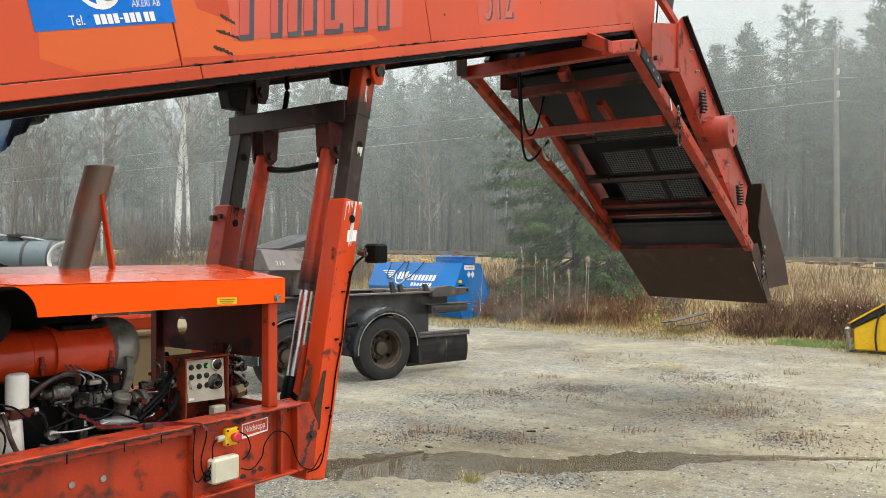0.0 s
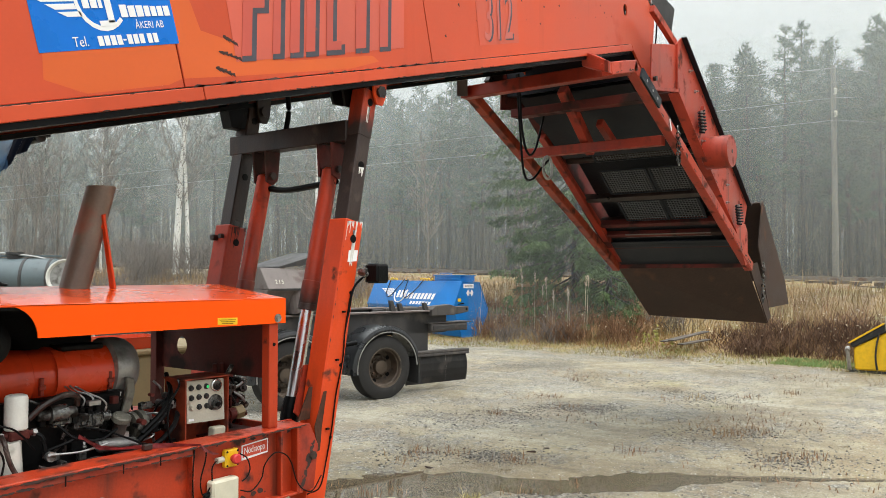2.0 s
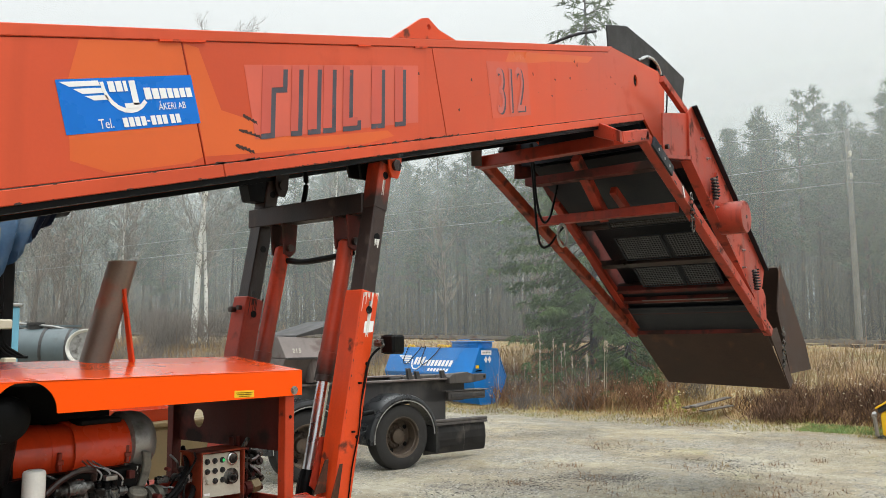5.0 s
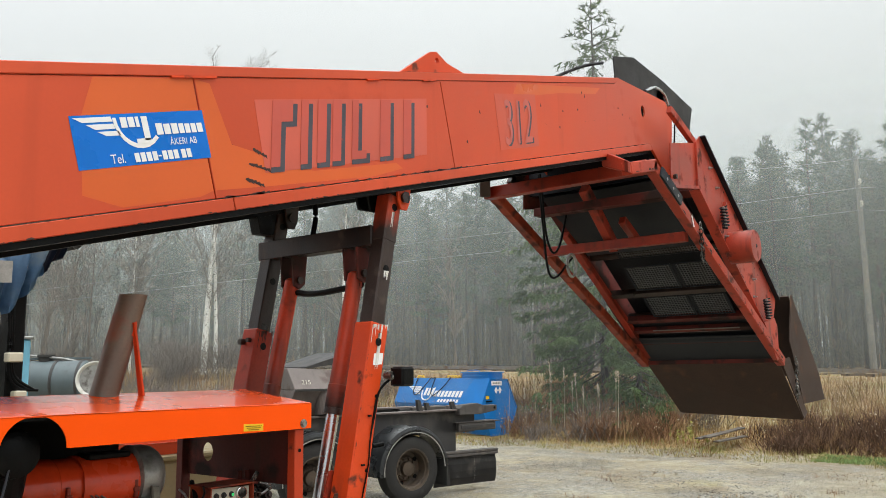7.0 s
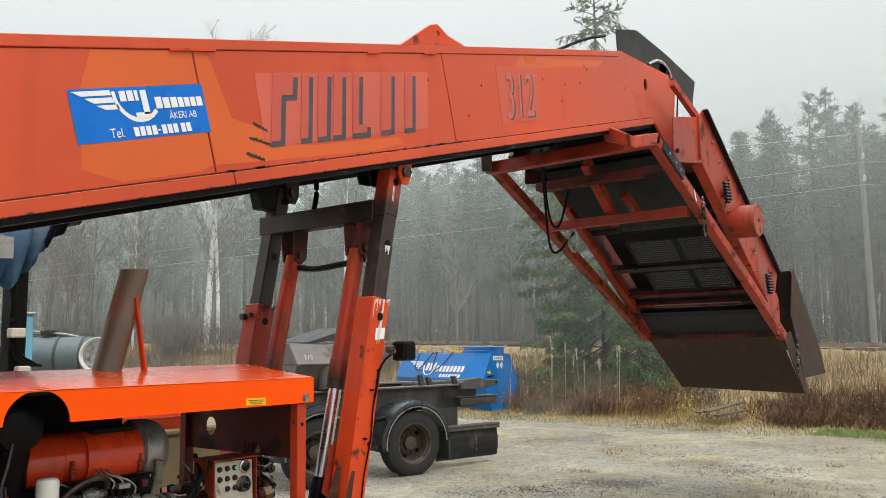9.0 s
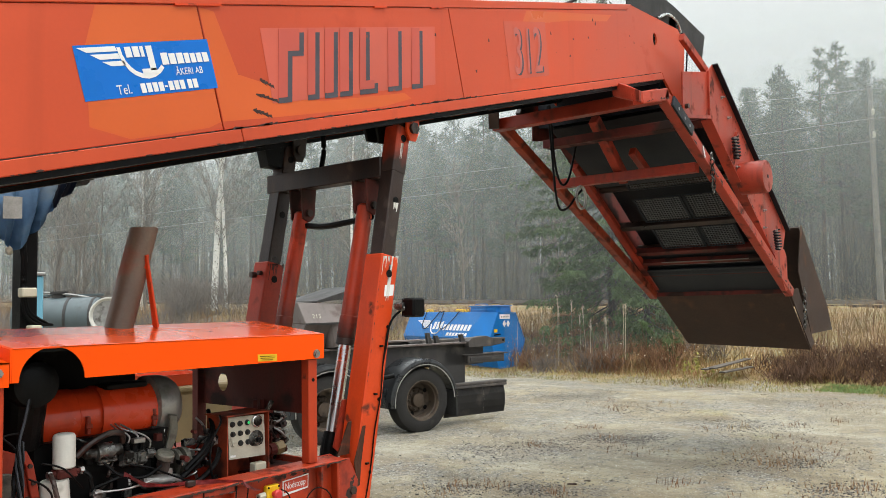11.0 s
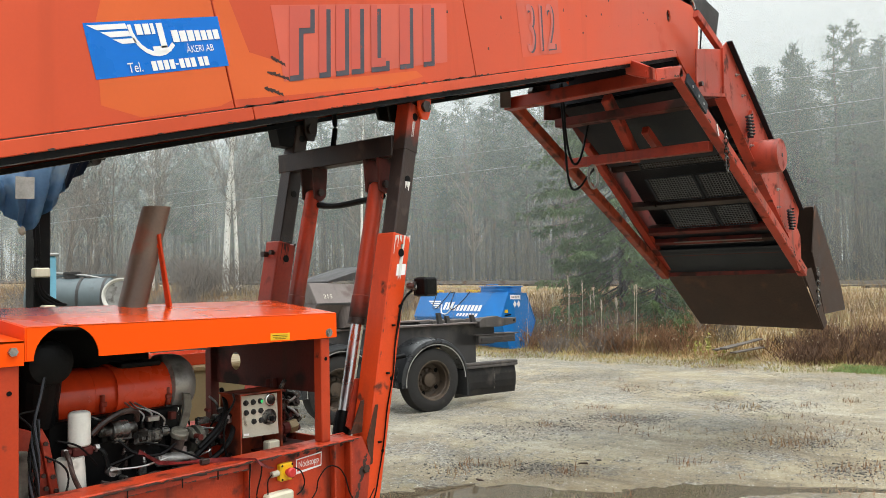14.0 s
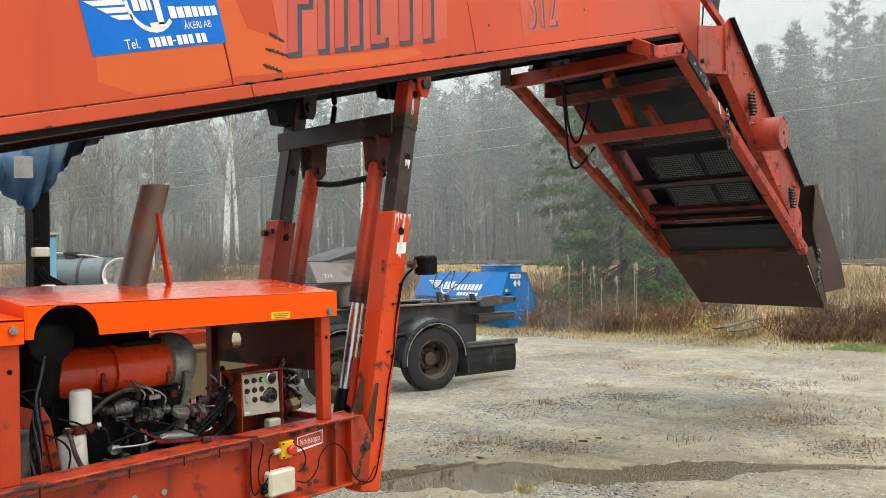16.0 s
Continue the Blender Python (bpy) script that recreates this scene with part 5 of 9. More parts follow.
SIDE = [(6.79, 3.515), (7.36, 3.60), (9.24, 2.245), (9.40, 2.27), (9.62, 2.67), (8.28, 3.645), (7.55, 4.145), (7.40, 4.045), (6.82, 3.925)]
bm = B()
prism(bm, SIDE, TN, TN + 0.012, 0.002)
tail = part("tail_section", bm, TAILP, machine, "orange folded tail conveyor with springs and mesh guards")
# far plate darker than the near one: shade put into its colour
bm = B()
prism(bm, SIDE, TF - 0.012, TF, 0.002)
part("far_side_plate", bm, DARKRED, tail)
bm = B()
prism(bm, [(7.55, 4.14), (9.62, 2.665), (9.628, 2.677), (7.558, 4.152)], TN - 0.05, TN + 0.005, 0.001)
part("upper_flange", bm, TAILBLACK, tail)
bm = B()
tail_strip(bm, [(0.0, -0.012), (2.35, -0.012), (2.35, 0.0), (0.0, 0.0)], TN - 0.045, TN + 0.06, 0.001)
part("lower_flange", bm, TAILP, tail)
# far flange likewise in the shade-darkened red
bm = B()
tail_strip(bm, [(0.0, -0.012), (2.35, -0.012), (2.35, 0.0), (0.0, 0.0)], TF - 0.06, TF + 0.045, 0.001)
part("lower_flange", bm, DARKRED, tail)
# end wall between the boom's end and the tail plate, facing back along the machine
bm = B()
prism(bm, [(7.385, 3.60), (7.397, 3.60), (7.41, 4.05), (7.398, 4.05)], TN - 0.02, TN - 0.0005)
part("fold_rib", bm, TAILP, tail)
bm = B()
prism(bm, [(6.79, 3.50), (7.36, 3.585), (7.36, 3.615), (6.79, 3.53)], TN - 0.04, TN - 0.0005)
part("hinge_lip", bm, TAILP, tail)
bm = B()
rod(bm, (6.86, TN - 0.03, 3.62), (6.86, TN + 0.2, 3.62), 0.022, n=10)
part("hinge_pin", bm, TUBE, tail)
bm = B()
bar(bm, (6.95, TN + 0.05, 4.28), (7.50, TN + 0.05, 4.08), 0.05, 0.07)
part("hinge_link", bm, TAILP, tail)
bm = B()
tail_strip(bm, [(0.2, 0.22), (2.3, 0.22), (2.3, 0.235), (0.2, 0.235)], TN + 0.07, TF - 0.07)
part("belt", bm, BELT, tail)
for s, w, mt in ((0.0, 0.10, DARKRED), (0.62, 0.05, TAILBLACK), (1.44, 0.07, TUBE), (1.92, 0.06, DARKRED), (2.30, 0.05, TAILBLACK)):
    bm = B()
    tail_strip(bm, [(s, 0.005), (s + w, 0.005), (s + w, 0.085), (s, 0.085)], TN + 0.014, TF - 0.014, 0.003)
    part("cross_member", bm, mt, tail)
bm = B()
tail_strip(bm, [(2.12, 0.010), (2.18, 0.010), (2.18, 0.016), (2.12, 0.016)], TN + 0.25, TF - 0.3)
part("wiper_plate", bm, GREYBODY, tail)
bm = B()
prism(bm, [(6.90, 3.66), (7.36, 3.72), (7.95, 3.32), (8.05, 3.62), (7.52, 4.08), (6.90, 3.93)], NEAR + 0.05, TF - 0.016)
part("head_box", bm, TAILBLACK, tail, "black enclosed head of the tail conveyor")
bm = B()
tail_strip(bm, [(1.94, 0.10), (2.62, 0.02), (2.62, 0.032), (1.94, 0.112)], TN + 0.02, TF - 0.02)
part("end_pan", bm, BELT, tail)
for s in (2.12, 2.34):
    bm = B()
    tail_strip(bm, [(s, 0.012), (s + 0.05, 0.006), (s + 0.05, 0.066), (s, 0.072)], TN + 0.02, TF - 0.02, 0.003)
    part("cross_member", bm, DARKRED, tail)
for s in (0.90, 2.00):
    bm = B()
    c = tp(s, 0.13)
    rod(bm, (c[0], TN + 0.03, c[1]), (c[0], TF - 0.03, c[1]), 0.05)
    smooth(part("return_roller", bm, TUBE, tail))


def mesh_guard(s0, s1, y0, y1):
    bm = B()
    n = int((y1 - y0) / 0.03)
    for i in range(n + 1):
        y = y0 + (y1 - y0) * i / n
        a, b = tp(s0, 0.03), tp(s1, 0.03)
        bar(bm, (a[0], y, a[1]), (b[0], y, b[1]), 0.0048, 0.006, 0)
    n = int((s1 - s0) / 0.03)
    for i in range(n + 1):
        s = s0 + (s1 - s0) * i / n
        a = tp(s, 0.03)
        bar(bm, (a[0], y0, a[1]), (a[0], y1, a[1]), 0.0048, 0.006, 0)
    part("mesh_guard", bm, WIRE, tail, "bare steel wire mesh guard")
    bm = B()
    for s in (s0, s1):
        a = tp(s, 0.025)
        bar(bm, (a[0], y0, a[1]), (a[0], y1, a[1]), 0.025, 0.012, 0)
    for y in (y0, y1):
        a, b = tp(s0, 0.025), tp(s1, 0.025)
        bar(bm, (a[0], y, a[1]), (b[0], y, b[1]), 0.025, 0.012, 0)
    part("guard_frame", bm, TAILBLACK, tail)


mesh_guard(1.02, 1.40, 2.98, 3.36)
mesh_guard(1.02, 1.40, 3.40, 3.92)
mesh_guard(1.54, 1.88, 2.98, 3.36)
mesh_guard(1.54, 1.88, 3.40, 3.90)
mesh_guard(0.70, 0.86, 3.0, 3.9)

# drive drum motor, springs, bolts on the near side plate
bm = B()
c = (8.22, 3.115)
lathe(bm, (c[0], TN, c[1]), (c[0], TN - 0.26, c[1]), [(0, 0.15), (0.03, 0.165), (0.95, 0.165), (1.0, 0.155)], 32)
drum = smooth(part("drum_motor", bm, TAILP, tail, "round orange drum motor cover"))
bm = B()
rod(bm, (c[0], TN - 0.262, c[1]), (c[0], TN - 0.2655, c[1]), 0.02)
part("centre_hole", bm, TAILBLACK, tail)
for s in (0.50, 1.95):
    bm = B()
    a, b = tp(s, 0.25), tp(s + 0.17, 0.11)
    pts = []
    for k in range(60):
        t = k / 59
        ang = t * 6.28319 * 7
        d, sd_, ud = frame_of((a[0], TN - 0.06, a[1]), (b[0], TN - 0.06, b[1]))
        pts.append(V3((a[0], TN - 0.06, a[1])).lerp(V3((b[0], TN - 0.06, b[1])), t) + sd_ * 0.034 * math.cos(ang) + ud * 0.034 * math.sin(ang))
    tube(bm, pts[::2], 0.009, 5)
    part("coil_spring", bm, TAILBLACK, tail, "black coil spring of the belt tensioner")
    bm = B()
    rod(bm, (a[0], TN - 0.06, a[1]), (b[0], TN - 0.06, b[1]), 0.015, n=8)
    part("spring_rod", bm, STEEL, tail)
for s, h in ((0.15, 0.45), (0.38, 0.40), (0.62, 0.36), (0.80, 0.13), (1.35, 0.30), (1.65, 0.28), (1.75, 0.12), (2.2, 0.2)):
    bm = B()
    q = tp(s, h)
    rod(bm, (q[0], TN, q[1]), (q[0], TN - 0.015, q[1]), 0.017, n=6)
    rod(bm, (q[0], TN - 0.015, q[1]), (q[0], TN - 0.04, q[1]), 0.008, n=6)
    part("bolt", bm, STEEL, tail)
bm = B()
tail_strip(bm, [(0.62, 0.0), (0.70, 0.0), (0.66, 0.42), (0.60, 0.42)], TN - 0.03, TN - 0.0)
part("stiffener", bm, TAILP, tail)
bm = B()
tail_strip(bm, [(2.02, -0.02), (2.55, -0.14), (2.60, -0.08), (2.40, 0.22), (2.28, 0.24)], TN - 0.055, TN - 0.045, 0.001)
part("end_bracket", bm, TAILP, tail)

# fold arms from the boom to the tail's foot
NA = [(6.30, 3.62), (7.0, 3.25), (8.42, 2.57), (9.10, 2.34), (9.60, 1.965)]
# the far arm's darker paint carries its shade in the colour
for y, mt in ((TN - 0.02, TAILP), (TF + 0.04, CBOXP)):
    bm = B()
    for (xa, za), (xb, zb) in ((NA[0], NA[2]), (NA[2], NA[4])):
        bar(bm, (xa, y, za), (xb, y, zb), 0.09, 0.10, 0.006)
    part("fold_arm", bm, mt, machine, "square orange steel fold arm")
bm = B()
bar(bm, (5.85, TN - 0.02, 3.50), (6.36, TN - 0.02, 3.625), 0.09, 0.10, 0.006)
part("arm_stub", bm, TAILP, machine)
bm = B()
hexa(bm, [(5.80, TN - 0.06, 3.46), (5.92, TN - 0.06, 3.46), (6.10, 3.02, 3.60), (6.0, 3.02, 3.60), (5.80, TN - 0.06, 3.55), (5.92, TN - 0.06, 3.55), (6.12, 3.02, 3.745), (5.99, 3.02, 3.725)], 0.004)
part("arm_hook", bm, TAILP, machine)
bm = B()
bar(bm, (6.28, TN - 0.02, 3.60), (6.28, TF + 0.08, 3.60), 0.11, 0.11, 0.006)
part("arm_crossbar", bm, WORNSHADE, machine, "worn orange crossbar between the fold arms")
bm = B()
bar(bm, (7.20, TN + 0.05, 3.12), (7.20, TF, 3.12), 0.10, 0.09, 0.006)
part("arm_crossbar", bm, WORNSHADE, machine, "worn orange crossbar between the fold arms")
bm = B()
bar(bm, (6.2, TF + 0.04, 3.58), (6.0, TF - 0.1, 3.95), 0.10, 0.14, 0.006)
bar(bm, (6.28, FARY, 3.62), (6.45, FARY, 3.86), 0.06, 0.16, 0.006)
part("arm_bracket", bm, TUBE, machine)
bm = B()
bar(bm, (6.75, 3.60, 3.62), (7.35, 3.60, 3.10), 0.09, 0.10, 0.006)
part("fold_strut", bm, WORNSHADE, machine)
bm = B()
bar(bm, (7.50, 3.42, 3.17), (7.16, 3.42, 3.35), 0.07, 0.08, 0.006)
part("fold_strut", bm, WORNSHADE, machine)
bm = B()
box(bm, 6.80, 6.95, 2.86, 4.2, 3.43, 3.51, 0.006)
part("catch_beam", bm, DARKRED, machine)
# blackened pan and plate, so the space under the tail looks a shaded void
bm = B()
slab(bm, [(6.95, 2.98, 3.66), (7.9, 2.98, 3.14), (7.9, 4.2, 3.14), (6.95, 4.2, 3.66)], 0.012)
part("chute_pan", bm, TAILBLACK, machine)
bm = B()
slab(bm, [(6.93, 3.0, 3.63), (7.28, 3.0, 3.44), (7.28, 4.18, 3.44), (6.93, 4.18, 3.63)], 0.008)
part("chute_plate", bm, TAILBLACK, machine)
bm = B()
bar(bm, (6.40, TN - 0.078, 3.575), (6.80, TN - 0.078, 3.375), 0.02, 0.098, 0.003)
brk = part("arm_splice", bm, TAILBLACK, machine, "black perforated splice plate")
for x in (6.50, 6.62, 6.72):
    bm = B()
    rod(bm, (x, TN - 0.088, 3.62 - (x - 6.3) * 0.497), (x, TN - 0.0905, 3.62 - (x - 6.3) * 0.497), 0.014, n=12)
    part("bolt_hole", bm, STEEL, brk)
bm = B()
bar(bm, (7.06, TN - 0.0665, 3.285), (7.10, TN - 0.0665, 3.185), 0.003, 0.02, 0)
part("chalk_mark", bm, SIGNWHITE, machine)
bm = B()
bar(bm, (7.6, TF - 0.02, 3.36), (9.55, TF - 0.02, 2.06), 0.08, 0.08, 0.006)
part("inner_rail", bm, WORNSHADE, tail)
bm = B()
slab(bm, [(9.20, TN + 0.02, 2.265), (9.60, TN + 0.02, 1.985), (9.60, TF - 0.02, 1.985), (9.20, TF - 0.02, 2.265)], 0.012)
part("outlet_apron", bm, BELT, tail)
# outlet plates
bm = B()
slab(bm, [(9.58, TN + 0.0, 1.96), (10.32, TN - 0.02, 1.285), (10.40, TF - 0.05, 1.33), (9.60, TF + 0.02, 1.96)], 0.014)
chute = part("outlet_plate", bm, RUST, machine, "dark brown rusted outlet plate")
bm = B()
prism(bm, [(9.58, 1.98), (10.32, 1.30), (10.46, 1.36), (9.90, 2.02)], TN - 0.03, TN - 0.018)
part("cheek", bm, RUST, chute)
bm = B()
slab(bm, [(10.14, TN + 0.0, 2.74), (11.10, TN, 1.80), (11.2, TF, 1.75), (10.25, TF, 2.70)], 0.014)
part("upper_plate", bm, RUST, chute, "brown upper outlet plate behind the lower one")
bm = B()
slab(bm, [(10.14, TN - 0.02, 2.76), (9.95, TN - 0.02, 2.2), (10.34, TN - 0.02, 1.47), (11.30, TN - 0.02, 1.49), (11.12, TN - 0.02, 1.80)], 0.014)
part("upper_plate", bm, RUST, chute, "brown upper outlet plate behind the lower one")
bm = B()
bar(bm, (9.60, TN - 0.03, 1.985), (9.60, TF + 0.05, 1.975), 0.06, 0.05, 0.004)
part("outlet_bar", bm, DARKRED, machine)


def chain(name, a, b, links, parent, size=0.035):
    bm = B()
    a, b = V3(a), V3(b)
    for k in range(links):
        c = a.lerp(b, (k + 0.5) / links) + V3((0, 0, -0.05 * math.sin(math.pi * (k + 0.5) / links)))
        s = V3((0, 1, 0)) if k % 2 else V3((1, 0, 0))
        q = [c + V3((0, 0, size)), c + s * size * 0.5 + V3((0, 0, size * 0.4)), c + s * size * 0.5 - V3((0, 0, size * 0.4)), c - V3((0, 0, size)),
             c - s * size * 0.5 - V3((0, 0, size * 0.4)), c - s * size * 0.5 + V3((0, 0, size * 0.4)), c + V3((0, 0, size))]
        tube(bm, q, size * 0.16, 4)
    return part(name, bm, CAST, parent, "hanging steel chain")


chain("chain", (7.22, TN - 0.08, 3.24), (7.24, TN - 0.08, 2.90), 9, machine)
chain("chain", (10.05, TN - 0.06, 2.03), (10.0, TN - 0.06, 1.55), 11, machine)
for pts, r in (([(6.7, 4.05, 3.82), (6.73, 4.05, 3.6), (6.76, 4.05, 3.33), (6.82, 4.05, 3.14), (6.91, 4.05, 3.06), (7.02, 4.05, 3.13), (7.13, 4.05, 3.34), (7.27, 4.05, 3.68)], 0.012),
               ([(6.75, 4.1, 3.83), (6.77, 4.1, 3.65), (6.81, 4.1, 3.34), (6.85, 4.1, 3.01), (6.9, 4.1, 2.86), (6.98, 4.1, 2.82), (7.11, 4.1, 2.87), (7.25, 4.1, 2.98), (7.42, 4.1, 3.09)], 0.012)):
    bm = B()
    tube(bm, pts, r)
    part("hydraulic_hose", bm, BLACK, machine, "black hydraulic hose loop")
bm = B()
ringp = [(7.0 + 0.09 * math.cos(k * 0.698), 3.9, 2.93 + 0.11 * math.sin(k * 0.698)) for k in range(10)]
tube(bm, ringp, 0.014)
part("coupling_ring", bm, GREYSILVER, machine)


def wear(parent, a, b, up, count, size, seed, long=3.0):
    """Chipped and worn paint along an edge from a to b: thin irregular flakes on the face that looks towards -y."""
    rw = random.Random(seed)
    a, b, up = V3(a), V3(b), V3(up).normalized()
    d = (b - a).normalized()
    bm = B()
    for _ in range(count):
        c = a.lerp(b, rw.random()) + up * abs(rw.gauss(0, size * 0.5))
        n = rw.randint(5, 8)
        r = size * (0.15 + 0.85 * rw.random() ** 2)
        ring = []
        for i in range(n):
            t = 6.28319 * i / n
            q = r * rw.uniform(0.5, 1.2)
            ring.append(c + d * math.cos(t) * q * long + up * math.sin(t) * q + V3((0, -0.0004 * rw.random(), 0)))
        f = bm.faces.new([bm.verts.new(p) for p in ring])
    for f in bm.faces:
        if f.normal.y > 0:
            f.normal_flip()
    ob = part("paint_wear", bm, SCUFF, parent, "dark chipped paint")
    ob["kind"] = "stuff"
    return ob


# ---- lift legs ----
def leg(y, near):
    """One telescopic lift leg with its near face at y."""
    c = y + 0.06
    ax = lambda z: 2.965 + 0.2 * (z - 0.75)
    bm = B()
    bar(bm, (ax(0.74), c, 0.74), (ax(2.19), c, 2.19), 0.135, 0.135, 0.008, (1, 0, 0))
    # the far tube takes the darker paint, its shade put into the colour
    lower = part("lower_tube", bm, ORANGE if near else WORNSHADE, machine, "orange square outer leg tube with chipped rim")
    bm = B()
    bar(bm, (ax(2.10), c, 2.10), (ax(2.96), c, 2.96), 0.10, 0.10, 0.006, (1, 0, 0))
    upper = part("inner_tube", bm, TUBE, machine, "greasy dark inner leg tube")
    for z in (2.50, 2.86):
        bm = B()
        rod(bm, (ax(z), y + 0.009, z), (ax(z), y + 0.0065, z), 0.022, n=14)
        part("pin_hole", bm, BLACK, upper)
    bm = B()
    rod(bm, (ax(2.09), y - 0.009, 2.09), (ax(2.09), y - 0.0115, 2.09), 0.022, n=14)
    part("pin_hole", bm, BLACK, lower)
    for z in (1.05, 1.42, 1.80):
        bm = B()
        rod(bm, (ax(z) + 0.04, y - 0.008, z), (ax(z) + 0.04, y - 0.0105, z), 0.010, n=10)
        part("pin_hole", bm, BLACK, lower)
    bm = B()
    for k in range(16):
        q = rs.uniform(-0.062, 0.062)
        ln = rs.uniform(0.01, 0.04) if k % 5 else rs.uniform(0.06, 0.13)
        x = ax(2.19) + q
        hexa(bm, [(x - 0.2 * ln, y - 0.0085, 2.186 - ln), (x - 0.2 * ln + 0.002, y - 0.0085, 2.186 - ln), (x - 0.2 * ln + 0.002, y - 0.0075, 2.186 - ln), (x - 0.2 * ln, y - 0.0075, 2.186 - ln),
                  (x - 0.003, y - 0.0085, 2.186), (x + 0.003, y - 0.0085, 2.186), (x + 0.003, y - 0.0075, 2.186), (x - 0.003, y - 0.0075, 2.186)])
    part("chipped_rim", bm, SCUFF if not near else WHITE, lower)
    if near:
        return lower, ax
    bm = B()
    rod(bm, (ax(2.12) - 0.075, c + 0.03, 2.12), (ax(2.12) - 0.11, c + 0.03, 2.12), 0.02, n=6)
    part("collar_bolt", bm, TUBE, lower)
    bm = B()
    rod(bm, (ax(2.12) - 0.075, c - 0.03, 2.13), (ax(2.12) - 0.10, c - 0.03, 2.13), 0.016, n=6)
    part("collar_bolt", bm, TUBE, lower)
    return lower, ax


near_leg, LAX = leg(3.0, True)
bm = B()
rd = random.Random(23)
for z, ln in ((2.50, 0.05), (2.845, 0.10), (2.10, 0.16), (2.15, 0.09)):
    for k in range(3):
        x, w = LAX(z) + rd.uniform(-0.014, 0.014), rd.uniform(0.004, 0.010)
        q = ln * rd.uniform(0.5, 1.0)
        y = 3.007 if z > 2.2 else 2.9905
        slab(bm, [(x - 0.2 * q - w * 0.3, y, z - q - 0.015), (x - 0.2 * q + w * 0.3, y, z - q - 0.015), (x + w, y, z - 0.012), (x - w, y, z - 0.012)], 0.0006)
part("paint_drip", bm, WHITE, machine, "white paint drips below the pin holes")["kind"] = "stuff"
far_leg, _ = leg(3.97, False)
for y, mt in ((3.0, ORANGE), (3.97, TUBE)):
    bm = B()
    x0, z0 = LAX(2.92) + 0.035, 2.92
    q = [(x0 - 0.055, z0 + 0.18), (x0 + 0.075, z0 + 0.20), (x0 + 0.055, z0 - 0.02), (x0 + 0.03, z0 - 0.07), (x0 - 0.02, z0 - 0.07), (x0 - 0.045, z0 - 0.02)]
    prism(bm, q, y - 0.022, y - 0.006, 0.002)
    prism(bm, q, y + 0.125, y + 0.14, 0.002)
    part("leg_bracket", bm, mt, machine)
    bm = B()
    rod(bm, (x0, y - 0.04, z0), (x0, y + 0.15, z0), 0.028)
    rod(bm, (x0, y - 0.045, z0), (x0, y - 0.04, z0), 0.036, n=6)
    part("leg_pin", bm, TUBE, machine)
bm = B()
prism(bm, [(3.17, 2.99), (3.36, 3.04), (3.33, 2.80), (3.22, 2.80)], 3.99, 4.08, 0.003)
part("hanger", bm, BLACK, machine)
bm = B()
prism(bm, [(3.27, 3.0), (3.42, 3.04), (3.40, 2.84), (3.31, 2.84)], 3.122, 3.138, 0.003)
prism(bm, [(3.25, 3.0), (3.40, 3.04), (3.38, 2.86), (3.30, 2.86)], 3.20, 3.22, 0.003)
part("hanger", bm, BLACK, machine)
bm = B()
bar(bm, (3.34, 3.10, 2.70), (3.34, 4.10, 2.70), 0.10, 0.118, 0.005)
part("leg_crossbar", bm, TUBE, machine, "dark steel crossbar joining the lift legs")


def cylinder(y):
    """One hydraulic lift cylinder: orange barrel above, bright rod below."""
    ax = lambda z: 3.03 + 0.222 * (z - 1.18)
    top, mid, foot = (ax(2.5), y, 2.5), (ax(1.70), y, 1.70), (ax(1.20), y, 1.20)
    bm = B()
    lathe(bm, top, mid, [(0, 0.03), (0.02, 0.046), (0.80, 0.048), (0.805, 0.052), (0.985, 0.052), (1.0, 0.044)], 24)
    barrel = smooth(part("lift_cylinder", bm, BARREL, machine, "worn orange hydraulic cylinder barrel with chrome rod"))
    bm = B()
    lathe(bm, (ax(1.735), y, 1.735), (ax(1.702), y, 1.702), [(0, 0.0492), (0.1, 0.0535), (1, 0.0535)], 24)
    smooth(part("gland_ring", bm, TUBE, barrel))
    bm = B()
    rod(bm, mid, foot, 0.036, n=24)
    smooth(part("rod", bm, CHROME, barrel, "bright chrome piston rod"))
    bm = B()
    lathe(bm, (ax(1.24), y, 1.24), (ax(1.10), y, 1.10), [(0, 0.044), (0.4, 0.052), (1, 0.05)], 18)
    part("rod_eye", bm, BLACK, barrel)
    bm = B()
    for q in (-0.06, 0.045):
        prism(bm, [(ax(2.5) - 0.055, 2.64), (ax(2.5) + 0.065, 2.64), (ax(2.5) + 0.05, 2.47), (ax(2.5) + 0.01, 2.435), (ax(2.5) - 0.04, 2.455)], y + q, y + q + 0.016, 0.002)
    part("clevis", bm, DARKRED, barrel)
    bm = B()
    rod(bm, (ax(2.49), y - 0.08, 2.49), (ax(2.49), y + 0.08, 2.49), 0.022)
    part("clevis_pin", bm, TUBE, barrel)
    return barrel


bm = B()
bar(bm, (LAX(2.66), 3.06, 2.66), (LAX(2.93), 3.06, 2.93), 0.106, 0.106, 0.006, (1, 0, 0))
part("leg_head", bm, LEGHEAD, machine, "worn orange head of the near leg")
cylinder(3.25)
cylinder(3.80)
bm = B()
tube(bm, [(3.32, 3.20, 2.425), (3.33, 3.40, 2.41), (3.33, 3.62, 2.40), (3.32, 3.80, 2.42)], 0.019)
part("link_hose", bm, BLACK, machine, "black hose between the cylinders")
bm = B()
tube(bm, [(3.35, 3.66, 3.10), (3.37, 3.66, 3.0), (3.38, 3.66, 2.88), (3.36, 3.66, 2.77)], 0.016)
part("boom_hose", bm, BLACK, machine)
